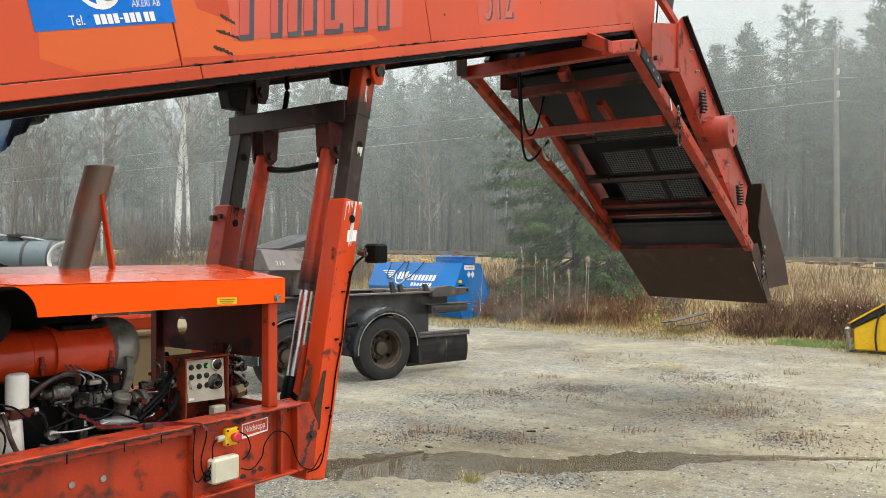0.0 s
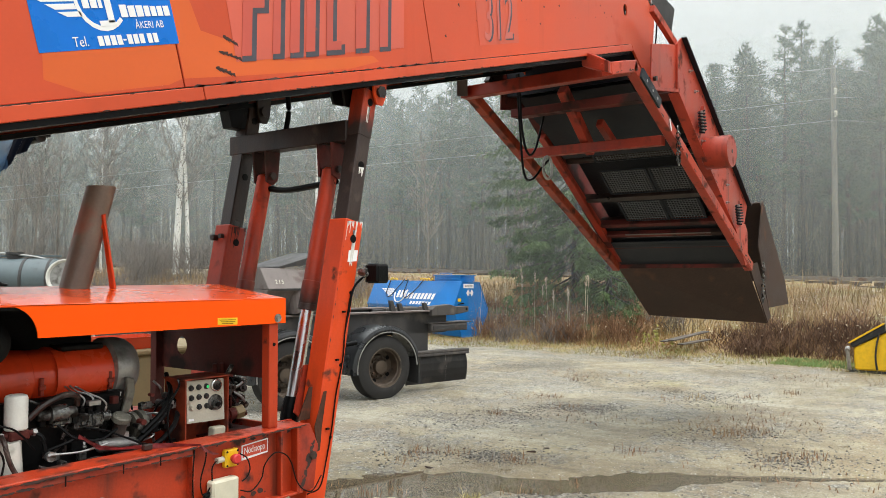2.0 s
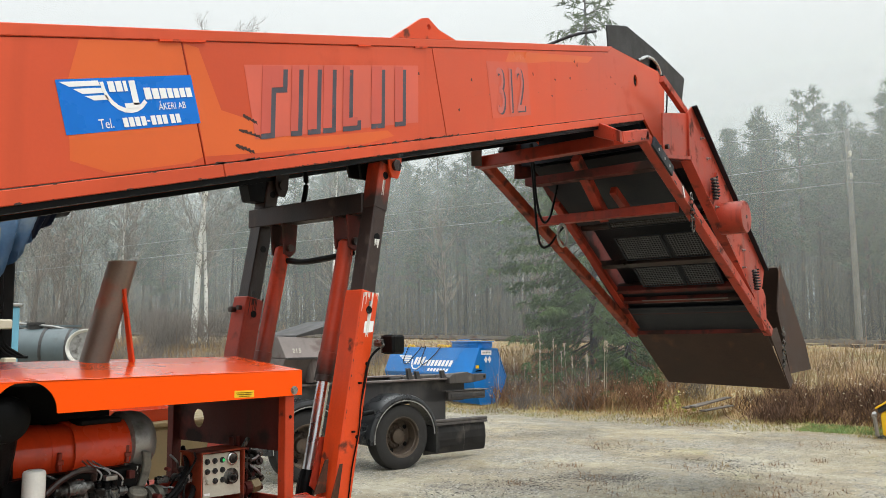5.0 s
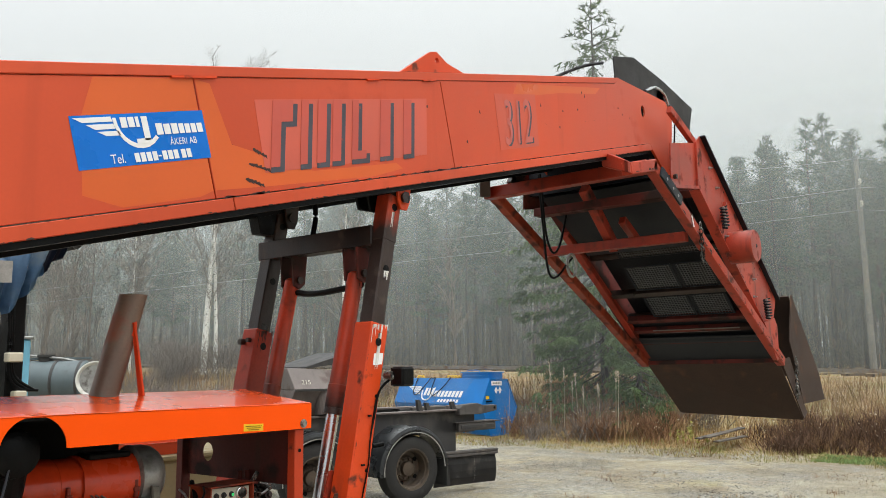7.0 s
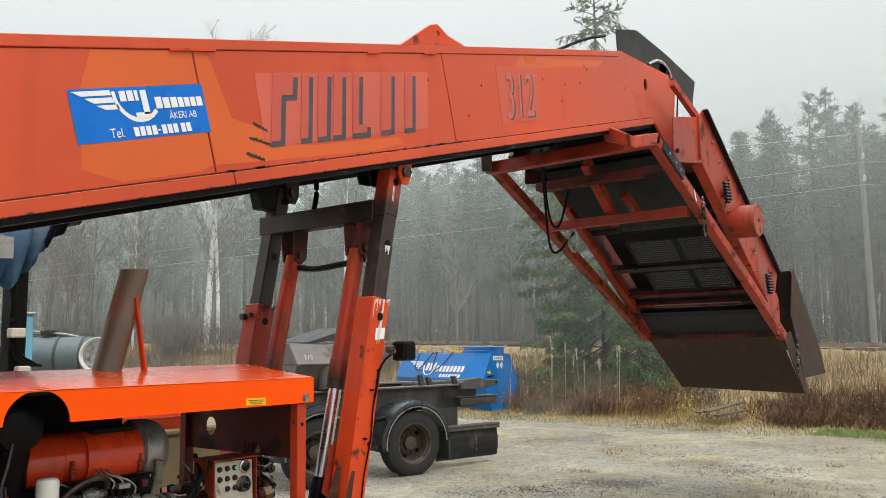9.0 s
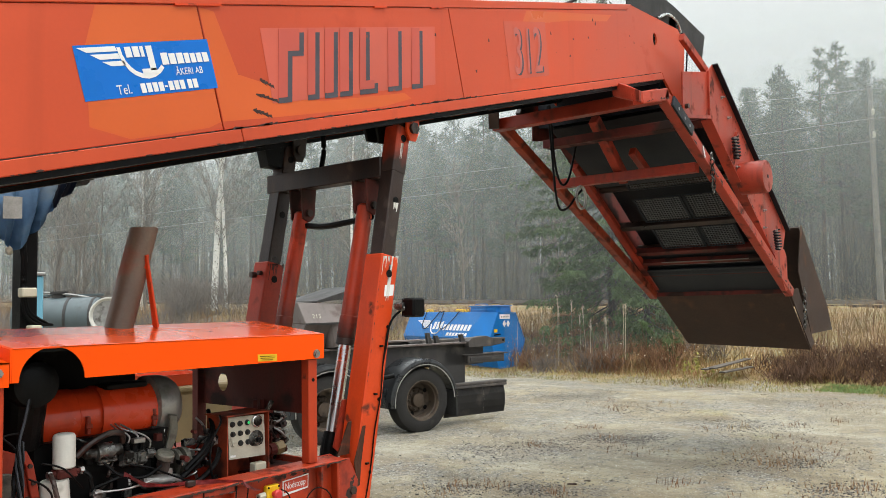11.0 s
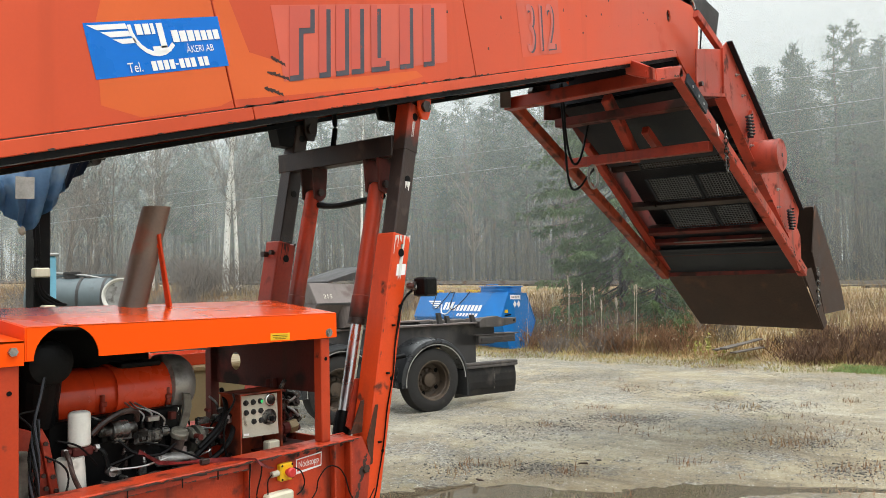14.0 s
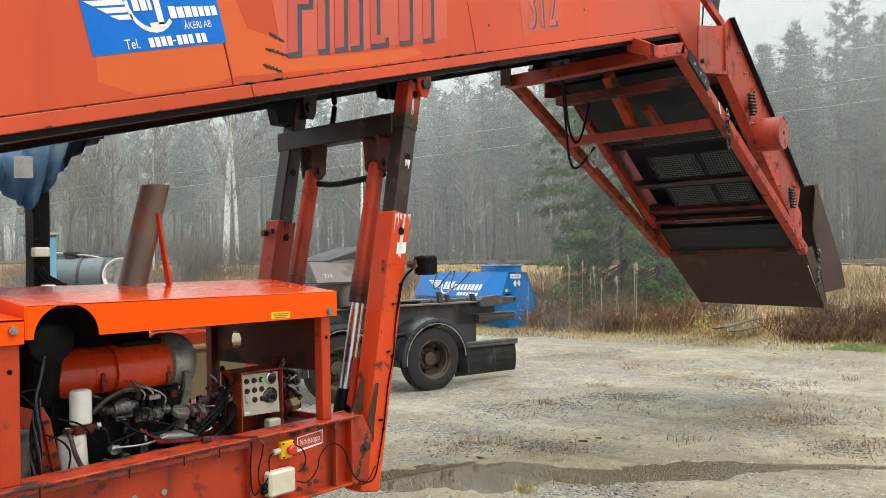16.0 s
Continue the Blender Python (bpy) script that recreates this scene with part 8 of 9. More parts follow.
for x in (3.01, 3.30):
    bm = B()
    z = 2.985 + 0.62 * (x - 2.98)
    lathe(bm, (x - 0.02, 7.0, z - 0.012), (x + 0.02, 7.0, z + 0.012), [(0, 0.066), (1, 0.066)], 14)
    part("tie_strap", bm, NAVY, unit)
bm = B()
slab(bm, [(2.80, 6.80, 2.665), (2.95, 6.80, 2.675), (2.96, 6.82, 2.855), (2.81, 6.82, 2.85)], 0.006)
part("patch", bm, PATCHGREY, unit, "pale patch on the tarpaulin")
bm = B()
lathe(bm, (2.965, 7.06, 2.47), (2.965, 7.06, 2.39), [(0, 0.015), (0.3, 0.035), (0.7, 0.03), (1, 0.01)], 8)
part("tied_corner", bm, PANEL, unit)
bm = B()
box(bm, 2.86, 2.93, 7.4, 7.47, 0.0, 2.6, 0.006)
part("white_post", bm, WHITE, unit)
bm = B()
hexa(bm, [(3.40, 7.0, 3.20), (3.44, 7.25, 3.18), (3.70, 7.25, 3.28), (3.66, 7.0, 3.30), (3.40, 7.0, 3.44), (3.44, 7.25, 3.44), (3.72, 7.25, 3.47), (3.70, 7.0, 3.47)], 0.02)
bar(bm, (3.66, 7.05, 3.45), (3.64, 7.05, 3.10), 0.06, 0.08)
part("roller_bracket", bm, BLACK, unit)
bm = B()
rod(bm, (3.62, 7.08, 3.10), (3.62, 7.4, 3.10), 0.05)
part("roller", bm, RUBBER, unit)
bm = B()
for k in range(9):
    rod(bm, (2.95 + 0.055 * k, 7.32 + 0.02 * (k % 2), 2.95), (2.97 + 0.055 * k, 7.32 + 0.02 * (k % 2), 3.7), 0.04, n=10)
part("teal_panel", bm, TEAL, unit)

lb = thing("light_blue_cabinet", (4.4, 10.4, 0), "light blue painted steel cabinet", "cabinet")
bm = B()
box(bm, 4.60, 4.79, 10.35, 10.8, 0.0, 2.36, 0.02)
part("cabinet_body", bm, LIGHTBLUE, lb)
bm = B()
box(bm, 4.58, 4.81, 10.33, 10.82, 2.361, 2.40, 0.01)
part("cabinet_top", bm, GREYSILVER, lb)
tk = thing("slurry_tank", (9.3, 19.0, 0), "grey-blue round liquid tank on a stand", "tank")
bm = B()
lathe(bm, (8.6, 19.92, 1.72), (9.95, 18.4, 1.72), [(0, 0.25), (0.03, 0.45), (0.06, 0.5), (0.94, 0.5), (0.97, 0.45), (1, 0.25)], 32)
smooth(part("tank_shell", bm, TANKGREY, tk), 40)
bm = B()
bar(bm, (8.6, 19.92, 2.27), (9.95, 18.4, 2.27), 0.06, 0.05)
part("top_rail", bm, TANKGREY, tk)
for t in (0.2, 0.85):
    bm = B()
    c = V3((8.6, 19.92, 0)).lerp(V3((9.95, 18.4, 0)), t)
    box(bm, c.x - 0.15, c.x + 0.15, c.y - 0.15, c.y + 0.15, 0.0, 1.35, 0.02)
    part("tank_stand", bm, CHASSIS, tk)
bm = B()
tube(bm, [(8.65, 19.7, 2.30), (8.9, 19.4, 2.34), (9.4, 18.9, 2.28), (9.7, 18.6, 2.2)], 0.025)
part("tank_hose", bm, GREYSILVER, tk)
for t in (0.3, 0.62, 0.9):
    bm = B()
    p0, p1 = V3((8.6, 19.92, 1.72)).lerp(V3((9.95, 18.4, 1.72)), t), V3((8.6, 19.92, 1.72)).lerp(V3((9.95, 18.4, 1.72)), t + 0.03)
    lathe(bm, p0, p1, [(0, 0.515), (1, 0.515)], 28)
    part("tank_band", bm, CHASSIS, tk)
bm = B()
lathe(bm, (9.25, 19.18, 2.20), (9.25, 19.18, 2.36), [(0, 0.16), (0.6, 0.16), (0.65, 0.2), (1, 0.2)], 20)
part("tank_hatch", bm, CHASSIS, tk)
ds = thing("white_silo", (8.5, 15.6, 0), "white round plastic drum end beside the tank", "drum")
bm = B()
lathe(bm, (8.30, 15.18, 1.80), (8.70, 15.88, 1.80), [(0.12, 0.0), (0.10, 0.29), (0.0, 0.335), (0.0, 0.36), (1, 0.30)], 40, False)
smooth(part("drum_shell", bm, WHITE, ds), 40)
bm = B()
lathe(bm, (8.335, 15.245, 1.80), (8.35, 15.27, 1.80), [(0, 0.31), (1, 0.31)], 32)
part("drum_end", bm, GREYSILVER, ds)
bm = B()
box(bm, 8.25, 8.75, 15.4, 16.0, 0, 1.46, 0.02)
part("drum_stand", bm, CHASSIS, ds)

# ---- trailer ----
TE, TO, TP = V3((0.97, -0.243, 0)), V3((0.243, 0.97, 0)), V3((9.06, 7.98, 0))


def tr(a, o, z):
    return TP + TE * a + TO * o + V3((0, 0, z))


def tbox(bm, a0, a1, o0, o1, z0, z1, bevel=0.0):
    hexa(bm, [tr(a0, o0, z0), tr(a1, o0, z0), tr(a1, o1, z0), tr(a0, o1, z0), tr(a0, o0, z1), tr(a1, o0, z1), tr(a1, o1, z1), tr(a0, o1, z1)], bevel)


trailer = thing("hooklift_trailer", tuple(tr(-0.5, 1.2, 0)), "dusty dark truck trailer with black mudguards and bare chassis", "trailer")


def wheel(a, o0, o1):
    bm = B()
    w = o1 - o0
    c0, c1 = tr(a, o0, 0.478), tr(a, o1, 0.478)
    lathe(bm, c0, c1, [(0.10, 0.285), (0.03, 0.30), (0.0, 0.34), (0.03, 0.42), (0.10, 0.465), (0.2, 0.48), (0.8, 0.48), (0.9, 0.465), (0.97, 0.42), (1.0, 0.34), (0.98, 0.30)], 48, False)
    ty_ = smooth(part("tyre", bm, TYRE, trailer), 30)
    bm = B()
    lathe(bm, tr(a, o0 + 0.005, 0.478), tr(a, o0 + 0.23, 0.478), [(0.03, 0.305), (0.0, 0.297), (0.03, 0.278), (0.22, 0.268), (0.26, 0.256), (0.9, 0.246), (0.97, 0.19), (0.80, 0.165), (0.76, 0.11), (0.50, 0.10), (0.46, 0.07), (0.44, 0.0)], 40, False)
    rim = smooth(part("rim", bm, RIM, ty_, "dull brown-grey steel rim"), 30)
    for k in range(10):
        t = 6.28319 * k / 10
        p = tr(a + 0.14 * math.cos(t), o0 + 0.183, 0.478 + 0.14 * math.sin(t))
        bm = B()
        rod(bm, p, p - TO * 0.03, 0.016, n=6)
        part("wheel_nut", bm, RIM, ty_)
    for k in range(5):
        t = 6.28319 * (k + 0.5) / 5
        p = tr(a + 0.215 * math.cos(t), o0 + 0.212, 0.478 + 0.215 * math.sin(t))
        bm = B()
        rod(bm, p, p - TO * 0.006, 0.034, n=14)
        part("hand_hole", bm, BLACK, ty_)


for a in (0.225, -1.365):
    wheel(a, 0.0, 0.29)
    bm = B()
    lathe(bm, tr(a, 2.1, 0.478), tr(a, 2.39, 0.478), [(0.0, 0.34), (0.1, 0.465), (0.2, 0.48), (0.8, 0.48), (0.9, 0.465), (1.0, 0.34)], 40)
    smooth(part("tyre", bm, TYRE, trailer), 30)
    bm = B()
    rod(bm, tr(a, 0.2, 0.478), tr(a, 2.2, 0.478), 0.07)
    part("axle", bm, CHASSIS, trailer)
    # mudguard
    bm = B()
    prof = [(math.cos(radians(q)), math.sin(radians(q))) for q in range(2, 187, 8)]
    ring = ((0.535, -0.02), (0.575, -0.035), (0.615, -0.02), (0.632, 0.03), (0.635, 0.50), (0.62, 0.50), (0.615, 0.04), (0.545, -0.005))
    vs = []
    for cx, cz in prof:
        vs.append([bm.verts.new(tr(a + 0.02 + cx * r, o, 0.47 + cz * r)) for r, o in ring])
    for p, q in zip(vs, vs[1:]):
        for i in range(8):
            bm.faces.new((p[i], p[(i + 1) % 8], q[(i + 1) % 8], q[i]))
    bm.faces.new(vs[0])
    bm.faces.new(vs[-1][::-1])
    bmesh.ops.recalc_face_normals(bm, faces=bm.faces[:])
    mg = smooth(part("mudguard", bm, FENDER, trailer, "black plastic mudguard with pale edge line"), 40)
    bm = B()
    for p, q in zip(prof, prof[1:]):
        c = [tr(a + 0.02 + x * 0.542, -0.034, 0.47 + z * 0.542) for x, z in (p, q)]
        bar(bm, c[0], c[1], 0.006, 0.014, 0)
    part("edge_line", bm, GREYSILVER, mg)
    bm = B()
    hexa(bm, [tr(a + 0.60, -0.02, 0.20), tr(a + 0.66, -0.02, 0.20), tr(a + 0.66, 0.34, 0.20), tr(a + 0.60, 0.34, 0.20), tr(a + 0.605, -0.02, 0.58), tr(a + 0.62, -0.02, 0.58), tr(a + 0.62, 0.34, 0.58), tr(a + 0.605, 0.34, 0.58)])
    part("mud_flap", bm, RUBBER, mg)
for o in (0.42, 1.75):
    bm = B()
    tbox(bm, -3.4, 1.75, o, o + 0.09, 0.92, 1.26, 0.006)
    part("chassis_beam", bm, CHASSIS, trailer)
    bm = B()
    tbox(bm, -3.4, 1.45, o - 0.06, o + 0.12, 1.262, 1.29, 0.004)
    part("beam_cap", bm, GREYBODY, trailer)
bm = B()
tbox(bm, 0.93, 1.36, 0.42, 0.62, 0.55, 1.26, 0.008)
part("rear_upright", bm, CHASSIS, trailer)
bm = B()
tbox(bm, 1.12, 1.36, 1.65, 1.84, 0.55, 1.26, 0.008)
part("rear_upright", bm, CHASSIS, trailer)
for a0, a1, o0, o1, z0, z1, lab in ((1.36, 2.14, 0.34, 0.60, 0.94, 1.07, "rear_arm"), (1.35, 2.12, 1.6, 1.9, 1.17, 1.28, "rear_arm"), (0.0, 0.12, 0.5, 1.8, 1.0, 1.15, "cross_beam"), (-1.6, -1.48, 0.5, 1.8, 1.0, 1.15, "cross_beam"), (1.4, 1.52, 0.5, 1.8, 1.0, 1.15, "cross_beam")):
    bm = B()
    tbox(bm, a0, a1, o0, o1, z0, z1, 0.012)
    pa = part(lab, bm, ARMP if lab == "rear_arm" else CHASSIS, trailer)
    if lab == "rear_arm":
        bm = B()
        tbox(bm, a1 + 0.0005, a1 + 0.003, o0 + 0.03, o1 - 0.03, z0 + 0.02, z1 - 0.02)
        part("hollow_end", bm, BLACK, pa)
# upper hook arm: a deep plate that tapers to its eye, with a raised sheath round its root
bm = B()
outl = [(1.35, 1.20), (1.80, 1.20), (2.06, 1.235), (2.13, 1.25), (2.13, 1.335), (1.86, 1.335), (1.72, 1.375), (1.42, 1.355), (1.35, 1.30)]
va = [bm.verts.new(tr(a, 0.30, z)) for a, z in outl]
vb = [bm.verts.new(tr(a, 0.44, z)) for a, z in outl]
fs = [bm.faces.new(va), bm.faces.new(vb[::-1])] + [bm.faces.new((va[i], vb[i], vb[(i + 1) % 9], va[(i + 1) % 9])) for i in range(9)]
bmesh.ops.recalc_face_normals(bm, faces=fs)
bmesh.ops.bevel(bm, geom=bm.edges[:], offset=0.006, segments=1, affect="EDGES")
arm = part("rear_arm", bm, ARMP, trailer, "dark tapered rear arm with an eye")
bm = B()
rod(bm, tr(2.08, 0.297, 1.29), tr(2.08, 0.300, 1.29), 0.022, n=12)
part("arm_eye", bm, BLACK, arm)
bm = B()
tbox(bm, 1.34, 1.80, 0.46, 0.66, 1.245, 1.345, 0.012)
part("arm_sheath", bm, GREYBODY, arm)
bm = B()
tbox(bm, 1.40, 2.10, 0.325, 0.338, 0.975, 1.035, 0.003)
part("stiffener", bm, CHASSIS, arm)
bm = B()
tbox(bm, 1.30, 2.22, 0.33, 0.60, 1.072, 1.085, 0.002)
part("arm_plate", bm, ARMP, arm)
for a0, a1 in ((0.80, 1.60), (1.602, 2.05)):
    bm = B()
    vs = []
    for z, o in ((0.56, 0.28), (0.45, 0.255), (0.34, 0.25), (0.24, 0.26), (0.13, 0.29)):
        vs.append([bm.verts.new(tr(a0, o, z)), bm.verts.new(tr(a1, o, z))])
    for p, q in zip(vs, vs[1:]):
        bm.faces.new((p[0], p[1], q[1], q[0]))
    bmesh.ops.solidify(bm, geom=bm.faces[:], thickness=0.02)
    part("under_guard", bm, CHASSIS, trailer, "bent dark under-run guard plate")
bm = B()
tbox(bm, 0.90, 2.09, 0.24, 0.40, 0.562, 0.598, 0.005)
tbox(bm, 0.90, 2.09, 0.255, 0.40, 0.598, 0.612)
tbox(bm, 0.90, 2.09, 0.24, 0.40, 0.612, 0.645, 0.005)
part("guard_beam", bm, ARMP, trailer, "ridged grey under-run beam")
for a, h in ((-0.35, 0.13), (0.62, 0.17), (0.78, 0.12), (1.28, 0.12)):
    bm = B()
    hexa(bm, [tr(a, 0.40, 1.291), tr(a + 0.08, 0.40, 1.291), tr(a + 0.08, 0.46, 1.291), tr(a, 0.46, 1.291), tr(a - 0.03, 0.40, 1.291 + h), tr(a + 0.03, 0.40, 1.291 + h), tr(a + 0.03, 0.46, 1.291 + h), tr(a - 0.03, 0.46, 1.291 + h)])
    part("locking_lug", bm, CHASSIS, trailer)
bm = B()
rod(bm, tr(-0.46, 0.02, 0.86), tr(-0.30, 0.0, 0.88), 0.035, n=12)
part("side_lamp", bm, BLACK, trailer)

wb = thing("skip_body", tuple(tr(-1.0, 1.2, 1.291)), "grey-brown steel skip with raised lids on the trailer", "skip")
bm = B()
hexa(bm, [tr(-1.56, 0.50, 1.292), tr(-0.55, 0.50, 1.292), tr(-0.55, 1.75, 1.292), tr(-1.56, 1.75, 1.292), tr(-1.56, 0.30, 1.66), tr(-0.35, 0.30, 1.66), tr(-0.35, 1.95, 1.66), tr(-1.56, 1.95, 1.66)], 0.01)
part("skip_hull", bm, GREYBODY, wb)
bm = B()
hexa(bm, [tr(-1.56, 0.28, 1.662), tr(-0.33, 0.28, 1.662), tr(-0.33, 1.97, 1.662), tr(-1.56, 1.97, 1.662), tr(-1.56, 0.55, 1.97), tr(-0.62, 0.55, 1.93), tr(-0.62, 1.7, 1.93), tr(-1.56, 1.7, 1.97)], 0.01)
part("skip_cover", bm, GREYBODY, wb)
bm = B()
hexa(bm, [tr(-1.25, 0.55, 1.96), tr(-0.45, 0.55, 2.05), tr(-0.45, 1.6, 2.05), tr(-1.25, 1.6, 1.96), tr(-1.25, 0.55, 1.985), tr(-0.50, 0.55, 2.20), tr(-0.50, 1.6, 2.20), tr(-1.25, 1.6, 1.985)], 0.005)
part("raised_lid", bm, CHASSIS, wb)
words("body_number", "215", PANEL, wb, tuple(tr(-1.42, 0.355, 1.74)), tuple(TE), (0.1, 0.42, 1), 0.09, 1.1)
bm = B()
rod(bm, tr(-1.05, 0.42, 1.66), tr(-1.0, 0.40, 1.33), 0.14, 0.16, 20)
part("pressed_rib", bm, GREYBODY, wb)
bm = B()
tbox(bm, -1.56, -0.34, 0.26, 0.29, 1.645, 1.675)
part("rim_edge", bm, CHASSIS, wb)

# ---- blue container ----
CC, CW, CP = V3((0.966, -0.258, 0)), V3((0.258, 0.966, 0)), V3((18.626, 13.445, 0))
CLEN = 4.4
bc = thing("blue_container", (19.8, 15.4, 0), "blue six-sided steel hook container with chains and top hatch", "container")
prof = [(0.32, 0.05), (0.0, 0.89), (0.32, 1.635), (0.97, 1.60), (1.30, 0.80), (0.98, 0.05)]
bm = B()
a = [bm.verts.new(CP + CC * c + V3((0, 0, z))) for c, z in prof]
b = [bm.verts.new(CP + CC * c + CW * CLEN + V3((0, 0, z))) for c, z in prof]
fs = [bm.faces.new(a), bm.faces.new(b[::-1])] + [bm.faces.new((a[i], b[i], b[(i + 1) % 6], a[(i + 1) % 6])) for i in range(6)]
bmesh.ops.recalc_face_normals(bm, faces=fs)
bmesh.ops.bevel(bm, geom=bm.edges[:], offset=0.012, segments=1, affect="EDGES")
part("container_hull", bm, BLUEPAINT, bc)


def cq(c, w, z):
    return CP + CC * c + CW * w + V3((0, 0, z))


def cbox_(bm, c0, c1, w0, w1, z0, z1, bevel=0.0):
    hexa(bm, [cq(c0, w0, z0), cq(c1, w0, z0), cq(c1, w1, z0), cq(c0, w1, z0), cq(c0, w0, z1), cq(c1, w0, z1), cq(c1, w1, z1), cq(c0, w1, z1)], bevel)


bm = B()
cbox_(bm, 0.36, 0.90, 0.10, 1.30, 1.625, 1.785, 0.01)
hatch = part("top_hatch", bm, BLUEPAINT, bc)
bm = B()
cbox_(bm, 0.33, 0.93, 0.06, 1.34, 1.786, 1.815, 0.006)
part("hatch_lid", bm, BLUEPAINT, hatch)
for w in (0.22, 0.55, 0.92):
    bm = B()
    tube(bm, [cq(0.345, w, 1.70), cq(0.31, w + 0.02, 1.71), cq(0.31, w + 0.22, 1.71), cq(0.345, w + 0.24, 1.70)], 0.012, 5)
    part("hatch_handle", bm, BLUEPAINT, hatch)
bm = B()
tube(bm, [cq(0.36, 0.5, 1.815), cq(0.36, 0.54, 1.86), cq(0.36, 1.0, 1.86), cq(0.36, 1.04, 1.815)], 0.012, 5)
part("hatch_rail", bm, BLUEPAINT, hatch)
# plate rims of the near end
for (c0, z0), (c1, z1) in zip(prof, prof[1:] + prof[:1]):
    bm = B()
    bar(bm, cq(c0, -0.012, z0), cq(c1, -0.012, z1), 0.03, 0.024, 0.002)
    part("end_rim", bm, BLUEPAINT, bc)


def side(u, v, lift=0.012):
    """On the sloped near side: u along from the near end, v up from 0 to 1."""
    return cq(0.32 * v - lift * 0.92, u * CLEN, 0.89 + 0.745 * v + lift * 0.4)


def side_mark(u0, u1, v0, v1, skew=0.0):
    bm = B()
    slab(bm, [side(u0, v0), side(u1, v0), side(u1 + skew, v1), side(u0 + skew, v1)], 0.003)
    part("white_marking", bm, SIGNWHITE, bc)


for k, u1 in enumerate((0.855, 0.82, 0.785, 0.755)):
    side_mark(0.705, u1, 0.60 - 0.085 * k, 0.655 - 0.085 * k, 0.012)
for k in range(11):
    v0 = 0.30 if k < 3 else 0.27
    side_mark(0.632 - 0.040 * k, 0.660 - 0.040 * k, v0, v0 + (0.30 if k < 3 else 0.23), -0.010)
for k in range(7):
    side_mark(0.455 - 0.034 * k, 0.478 - 0.034 * k, 0.06, 0.18, -0.006)
# a hooked stroke through the lettering
bm = B()
tube(bm, [side(0.545, 0.62), side(0.565, 0.30), side(0.60, 0.14), side(0.645, 0.14), side(0.675, 0.28), side(0.685, 0.5)], 0.022, 5)
part("white_marking", bm, SIGNWHITE, bc)
bm = B()
slab(bm, [cq(0.38, -0.008, 1.44), cq(0.76, -0.008, 1.43), cq(0.76, -0.008, 1.555), cq(0.38, -0.008, 1.565)], 0.004)
part("label", bm, SIGNWHITE, bc)
for k in range(5):
    bm = B()
    slab(bm, [cq(0.43 + 0.06 * k, -0.0125, 1.475), cq(0.47 + 0.06 * k, -0.0125, 1.475), cq(0.47 + 0.06 * k, -0.0125, 1.52), cq(0.43 + 0.06 * k, -0.0125, 1.52)], 0.001)
    part("label_mark", bm, GREYSILVER, bc)
for c in (0.55, 0.69):
    bm = B()
    slab(bm, [cq(c, -0.008, 1.20), cq(c + 0.065, -0.008, 1.30), cq(c, -0.008, 1.40), cq(c - 0.065, -0.008, 1.30)], 0.004)
    part("label", bm, SIGNWHITE, bc)
bm = B()
slab(bm, [cq(0.17, -0.008, 1.06), cq(0.29, -0.008, 1.06), cq(0.29, -0.008, 1.15), cq(0.17, -0.008, 1.15)], 0.004)
part("yellow_label", bm, YELLOW, bc)
bm = B()
bar(bm, cq(0.16, -0.03, 0.99), cq(0.38, -0.03, 1.01), 0.03, 0.03, 0.003)
part("end_lever", bm, BLACK, bc)
for u0, u1 in ((0.785, 0.625), (0.575, 0.40)):
    bm = B()
    tube(bm, [side(u0, 1.02, 0.03), side(u0 + 0.004, 0.7, 0.03), side(u0 + 0.003, 0.42, 0.03), side(u0 - 0.03, 0.30, 0.03), side(u0 - 0.07, 0.40, 0.03), side(u1 + 0.05, 0.66, 0.03), side(u1 + 0.015, 0.9, 0.03), side(u1, 1.03, 0.03)], 0.014, 5)
    part("chain", bm, BLACK, bc, "dark hanging chain")
bm = B()
tube(bm, [side(0.625, 1.03, 0.03), side(0.60, 0.97, 0.05), side(0.575, 1.02, 0.03)], 0.014, 5)
part("chain", bm, BLACK, bc, "dark hanging chain")
rk = random.Random(8)
for u0, n in ((0.79, 3), (0.44, 6)):
    for k in range(n):
        bm = B()
        p0 = cq(0.33 + rk.uniform(-0.02, 0.06), (u0 - 0.022 * k) * CLEN, 1.655)
        d = V3((rk.uniform(-0.06, 0.06), rk.uniform(0.05, 0.16), rk.uniform(-0.02, 0.05)))
        tube(bm, [p0 - d * 0.6, p0 + V3((0, 0, 0.05)), p0 + d * 0.6], 0.022, 6)
        part("yellow_strap", bm, YELLOW, bc)

# ---- yellow grit bin at the edge ----
yb = thing("yellow_grit_bin", (17.8, 2.2, 0), "yellow plastic bin with dark grey lid by the grass", "bin")


def bin_prism(bm, outline, x0, x1, bevel):
    """An outline in y and z, stretched along x."""
    va = [bm.verts.new((x0, y, z)) for y, z in outline]
    vb = [bm.verts.new((x1, y, z)) for y, z in outline]
    fs = [bm.faces.new(va), bm.faces.new(vb[::-1])] + [bm.faces.new((va[i], vb[i], vb[(i + 1) % len(va)], va[(i + 1) % len(va)])) for i in range(len(va))]
    bmesh.ops.recalc_face_normals(bm, faces=fs)
    bmesh.ops.bevel(bm, geom=list({e for f in fs for e in f.edges}), offset=bevel, segments=1, affect="EDGES")


bm = B()
bin_prism(bm, [(2.93, 0.06), (1.25, 0.06), (1.2, 0.86), (2.36, 0.80), (2.95, 0.47)], 17.0, 18.2, 0.03)
part("bin_body", bm, YELLOW, yb)
bm = B()
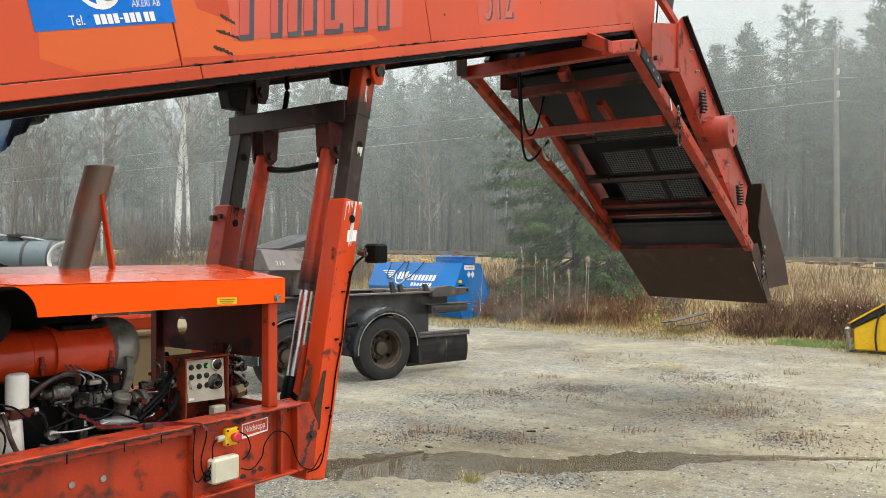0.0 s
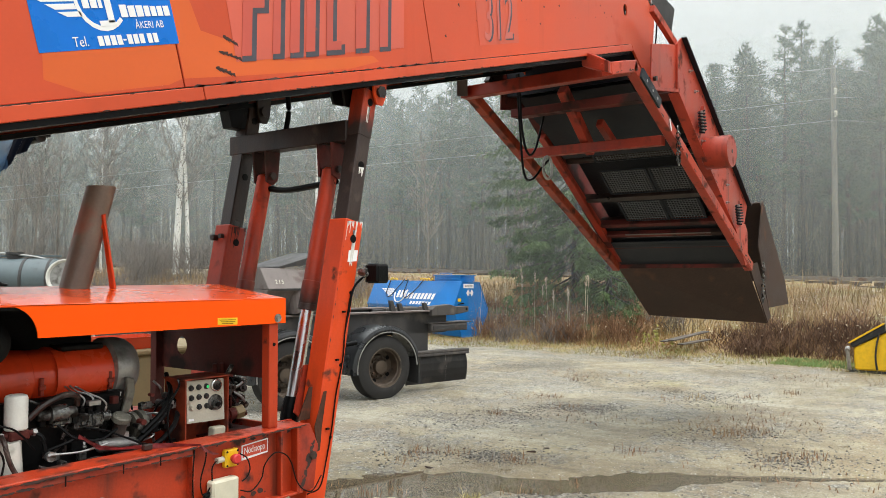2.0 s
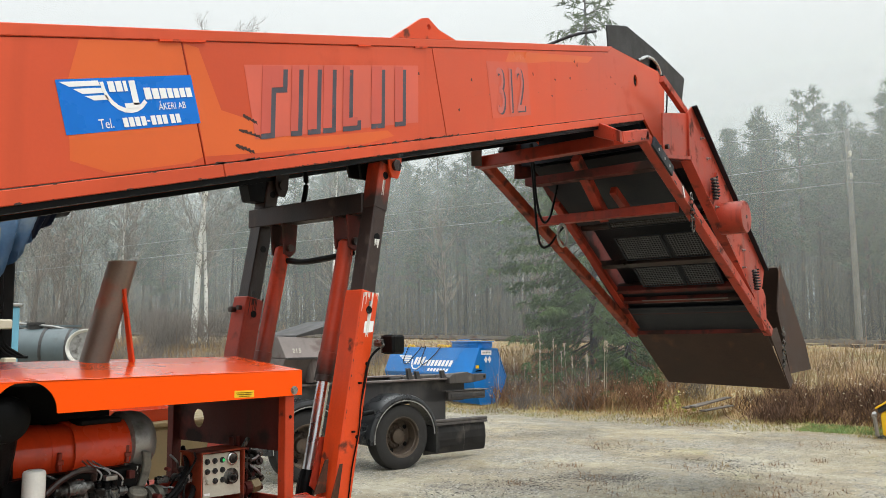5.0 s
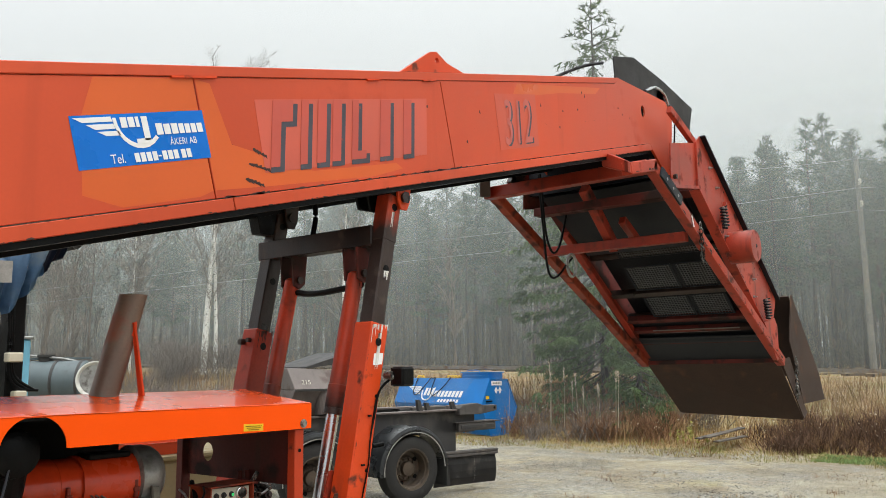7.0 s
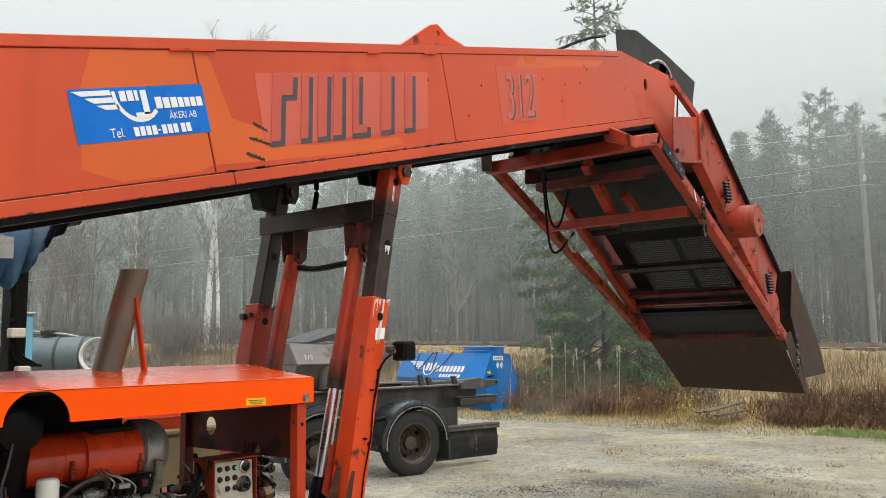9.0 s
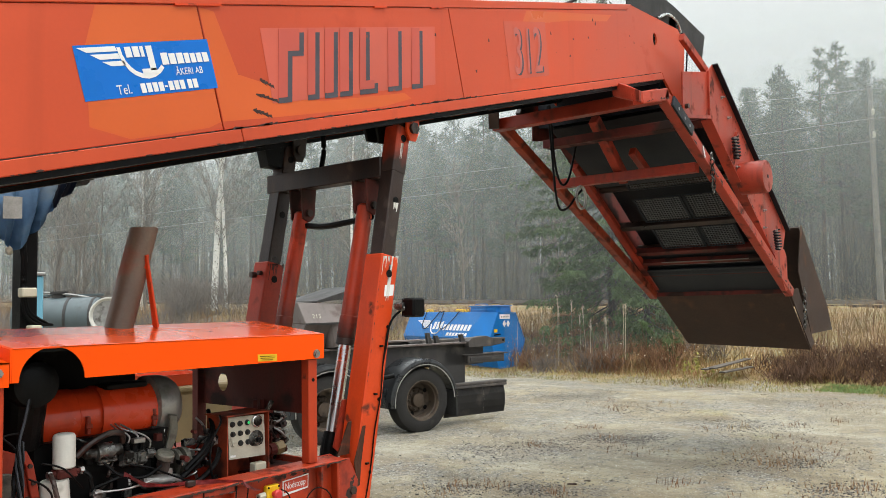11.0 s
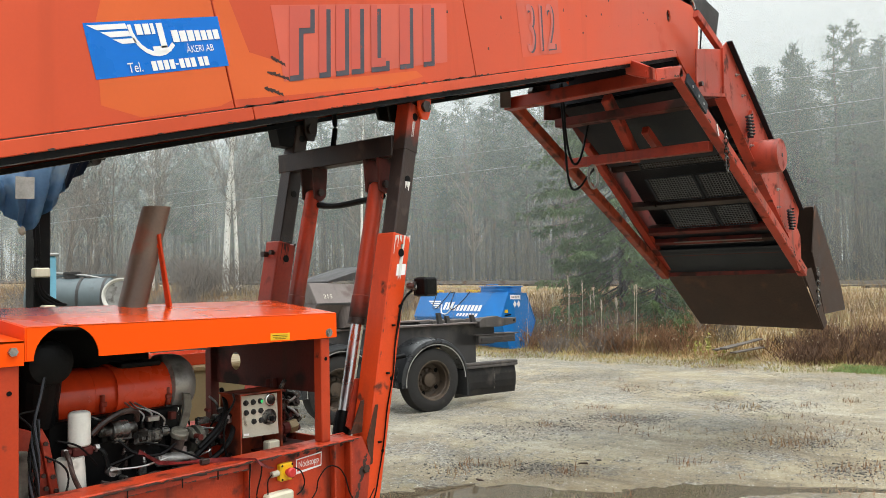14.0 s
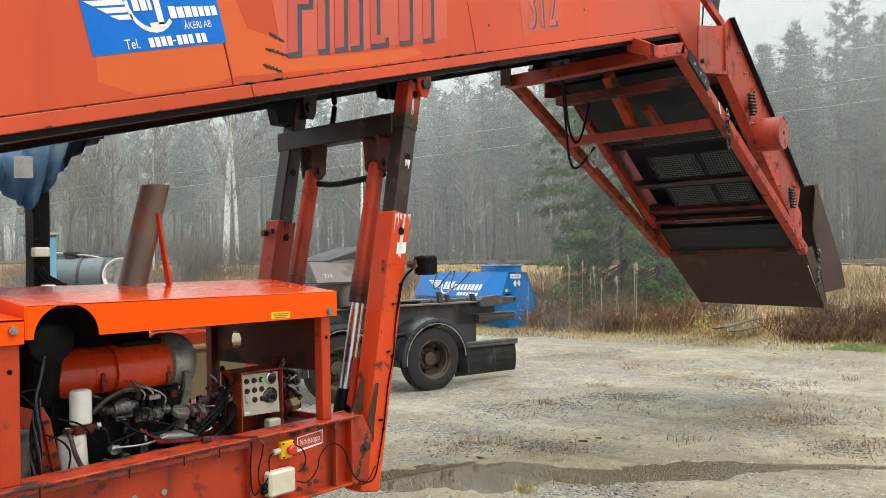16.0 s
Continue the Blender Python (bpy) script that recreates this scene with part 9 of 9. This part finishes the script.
bin_prism(bm, [(2.97, 0.475), (2.37, 0.81), (1.2, 0.87), (1.2, 1.0), (2.42, 0.94), (3.0, 0.55)], 16.98, 18.22, 0.015)
part("lid", bm, RUBBER, yb)
bm = B()
bar(bm, (16.975, 3.02, 0.565), (16.975, 2.42, 0.955), 0.05, 0.03, 0.004)
part("lid_edge", bm, YELLOW, yb)
bm = B()
hexa(bm, [(17.06, 3.10, 0.0), (17.0, 1.3, 0.0), (18.2, 1.2, 0.0), (18.3, 2.95, 0.0), (17.08, 2.99, 0.058), (16.95, 1.38, 0.058), (18.1, 1.28, 0.058), (18.2, 2.84, 0.058)])
part("bin_base", bm, RUBBER, yb)
bm = B()
bar(bm, (17.03, 3.02, 0.05), (17.0, 3.05, 0.42), 0.06, 0.05)
rod(bm, (16.98, 3.05, 0.42), (17.05, 3.05, 0.46), 0.05, n=8)
part("latch", bm, STEEL, yb)
bm = B()
tube(bm, [(16.99, 2.55, 0.08), (16.965, 2.57, 0.3), (16.965, 2.55, 0.55), (16.975, 2.5, 0.78)], 0.018, 6)
part("rubber_strap", bm, RUBBER, yb)
bm = B()
bar(bm, (16.96, 2.38, 0.82), (16.96, 2.38, 1.10), 0.035, 0.03)
part("lid_handle", bm, PANEL, yb)

# ---- power line ----
PX, PY = 41.4, 7.9
pole = thing("power_pole", (PX, PY, 1.5), "grey wooden power pole with insulators at the forest edge", "power pole")
bm = B()
rod(bm, (PX, PY, 1.2), (PX, PY, 11.55), 0.15, 0.10, 14)
smooth(part("pole_shaft", bm, POLEWOOD, pole))
for z in (10.2, 9.15):
    bm = B()
    bar(bm, (PX - 0.25, PY - 0.15, z), (PX + 0.1, PY + 0.1, z), 0.06, 0.06)
    lathe(bm, (PX - 0.22, PY - 0.13, z), (PX - 0.22, PY - 0.13, z + 0.25), [(0, 0.05), (0.3, 0.08), (0.4, 0.05), (0.7, 0.08), (1, 0.04)], 10)
    part("insulator", bm, PANEL, pole)
for z, b, c in ((10.0, (26.1, 21.8, 7.2), (43.9, 6.2, 10.3)), (8.95, (24.3, 20.9, 6.15), (43.9, 6.2, 9.05)), (11.4, (36.8, 12.4, 10.72), (43.9, 6.2, 11.43))):
    bm = B()
    a = V3((PX - 0.22, PY - 0.13, z))
    b, c = V3(b), V3(c)
    tube(bm, [a, a.lerp(b, 0.5) - V3((0, 0, 0.06)), b, b + (b - a) * 0.8], 0.009, 5)
    tube(bm, [a, a.lerp(c, 0.5), c, c + (c - a) * 3], 0.009, 5)
    tagged(part("power_line", bm, ZINC), "pale overhead power line wire in the mist", "wire")

# ---- planks and litter ----
for k, (a, b) in enumerate((((16.7, 7.0, 0.32), (18.6, 6.75, 0.42)), ((16.9, 6.85, 0.22), (18.3, 6.6, 0.25)), ((17.0, 7.3, 0.26), (18.7, 7.2, 0.30)))):
    bm = B()
    bar(bm, (a[0] + 1.6, a[1], a[2]), (b[0] + 1.4, b[1], b[2] + 0.02), 0.16, 0.03, 0.003)
    tagged(part("plank", bm, WOOD), "weathered grey plank lying in dead grass", "plank", "planks in the grass")
rs4 = random.Random(6)
for k, (x, y) in enumerate(((7.45, 4.36), (7.70, 4.32), (6.31, 4.84))):
    bm = B()
    ang = rs4.uniform(0, 3)
    c, s_ = math.cos(ang) * (0.07 - 0.025 * (k == 1)), math.sin(ang) * (0.07 - 0.025 * (k == 1))
    bar(bm, (x - c * 0.7, y - s_ * 0.7, ground_z(x, y) + 0.008), (x + c * 0.7, y + s_ * 0.7, ground_z(x, y) + 0.013), 0.035, 0.018, 0.005, w2=0.02, h2=0.012)
    tagged(part("stick", bm, WOOD if k % 2 else RUST), "small broken piece of wood on gravel", "stick", "litter on the yard")
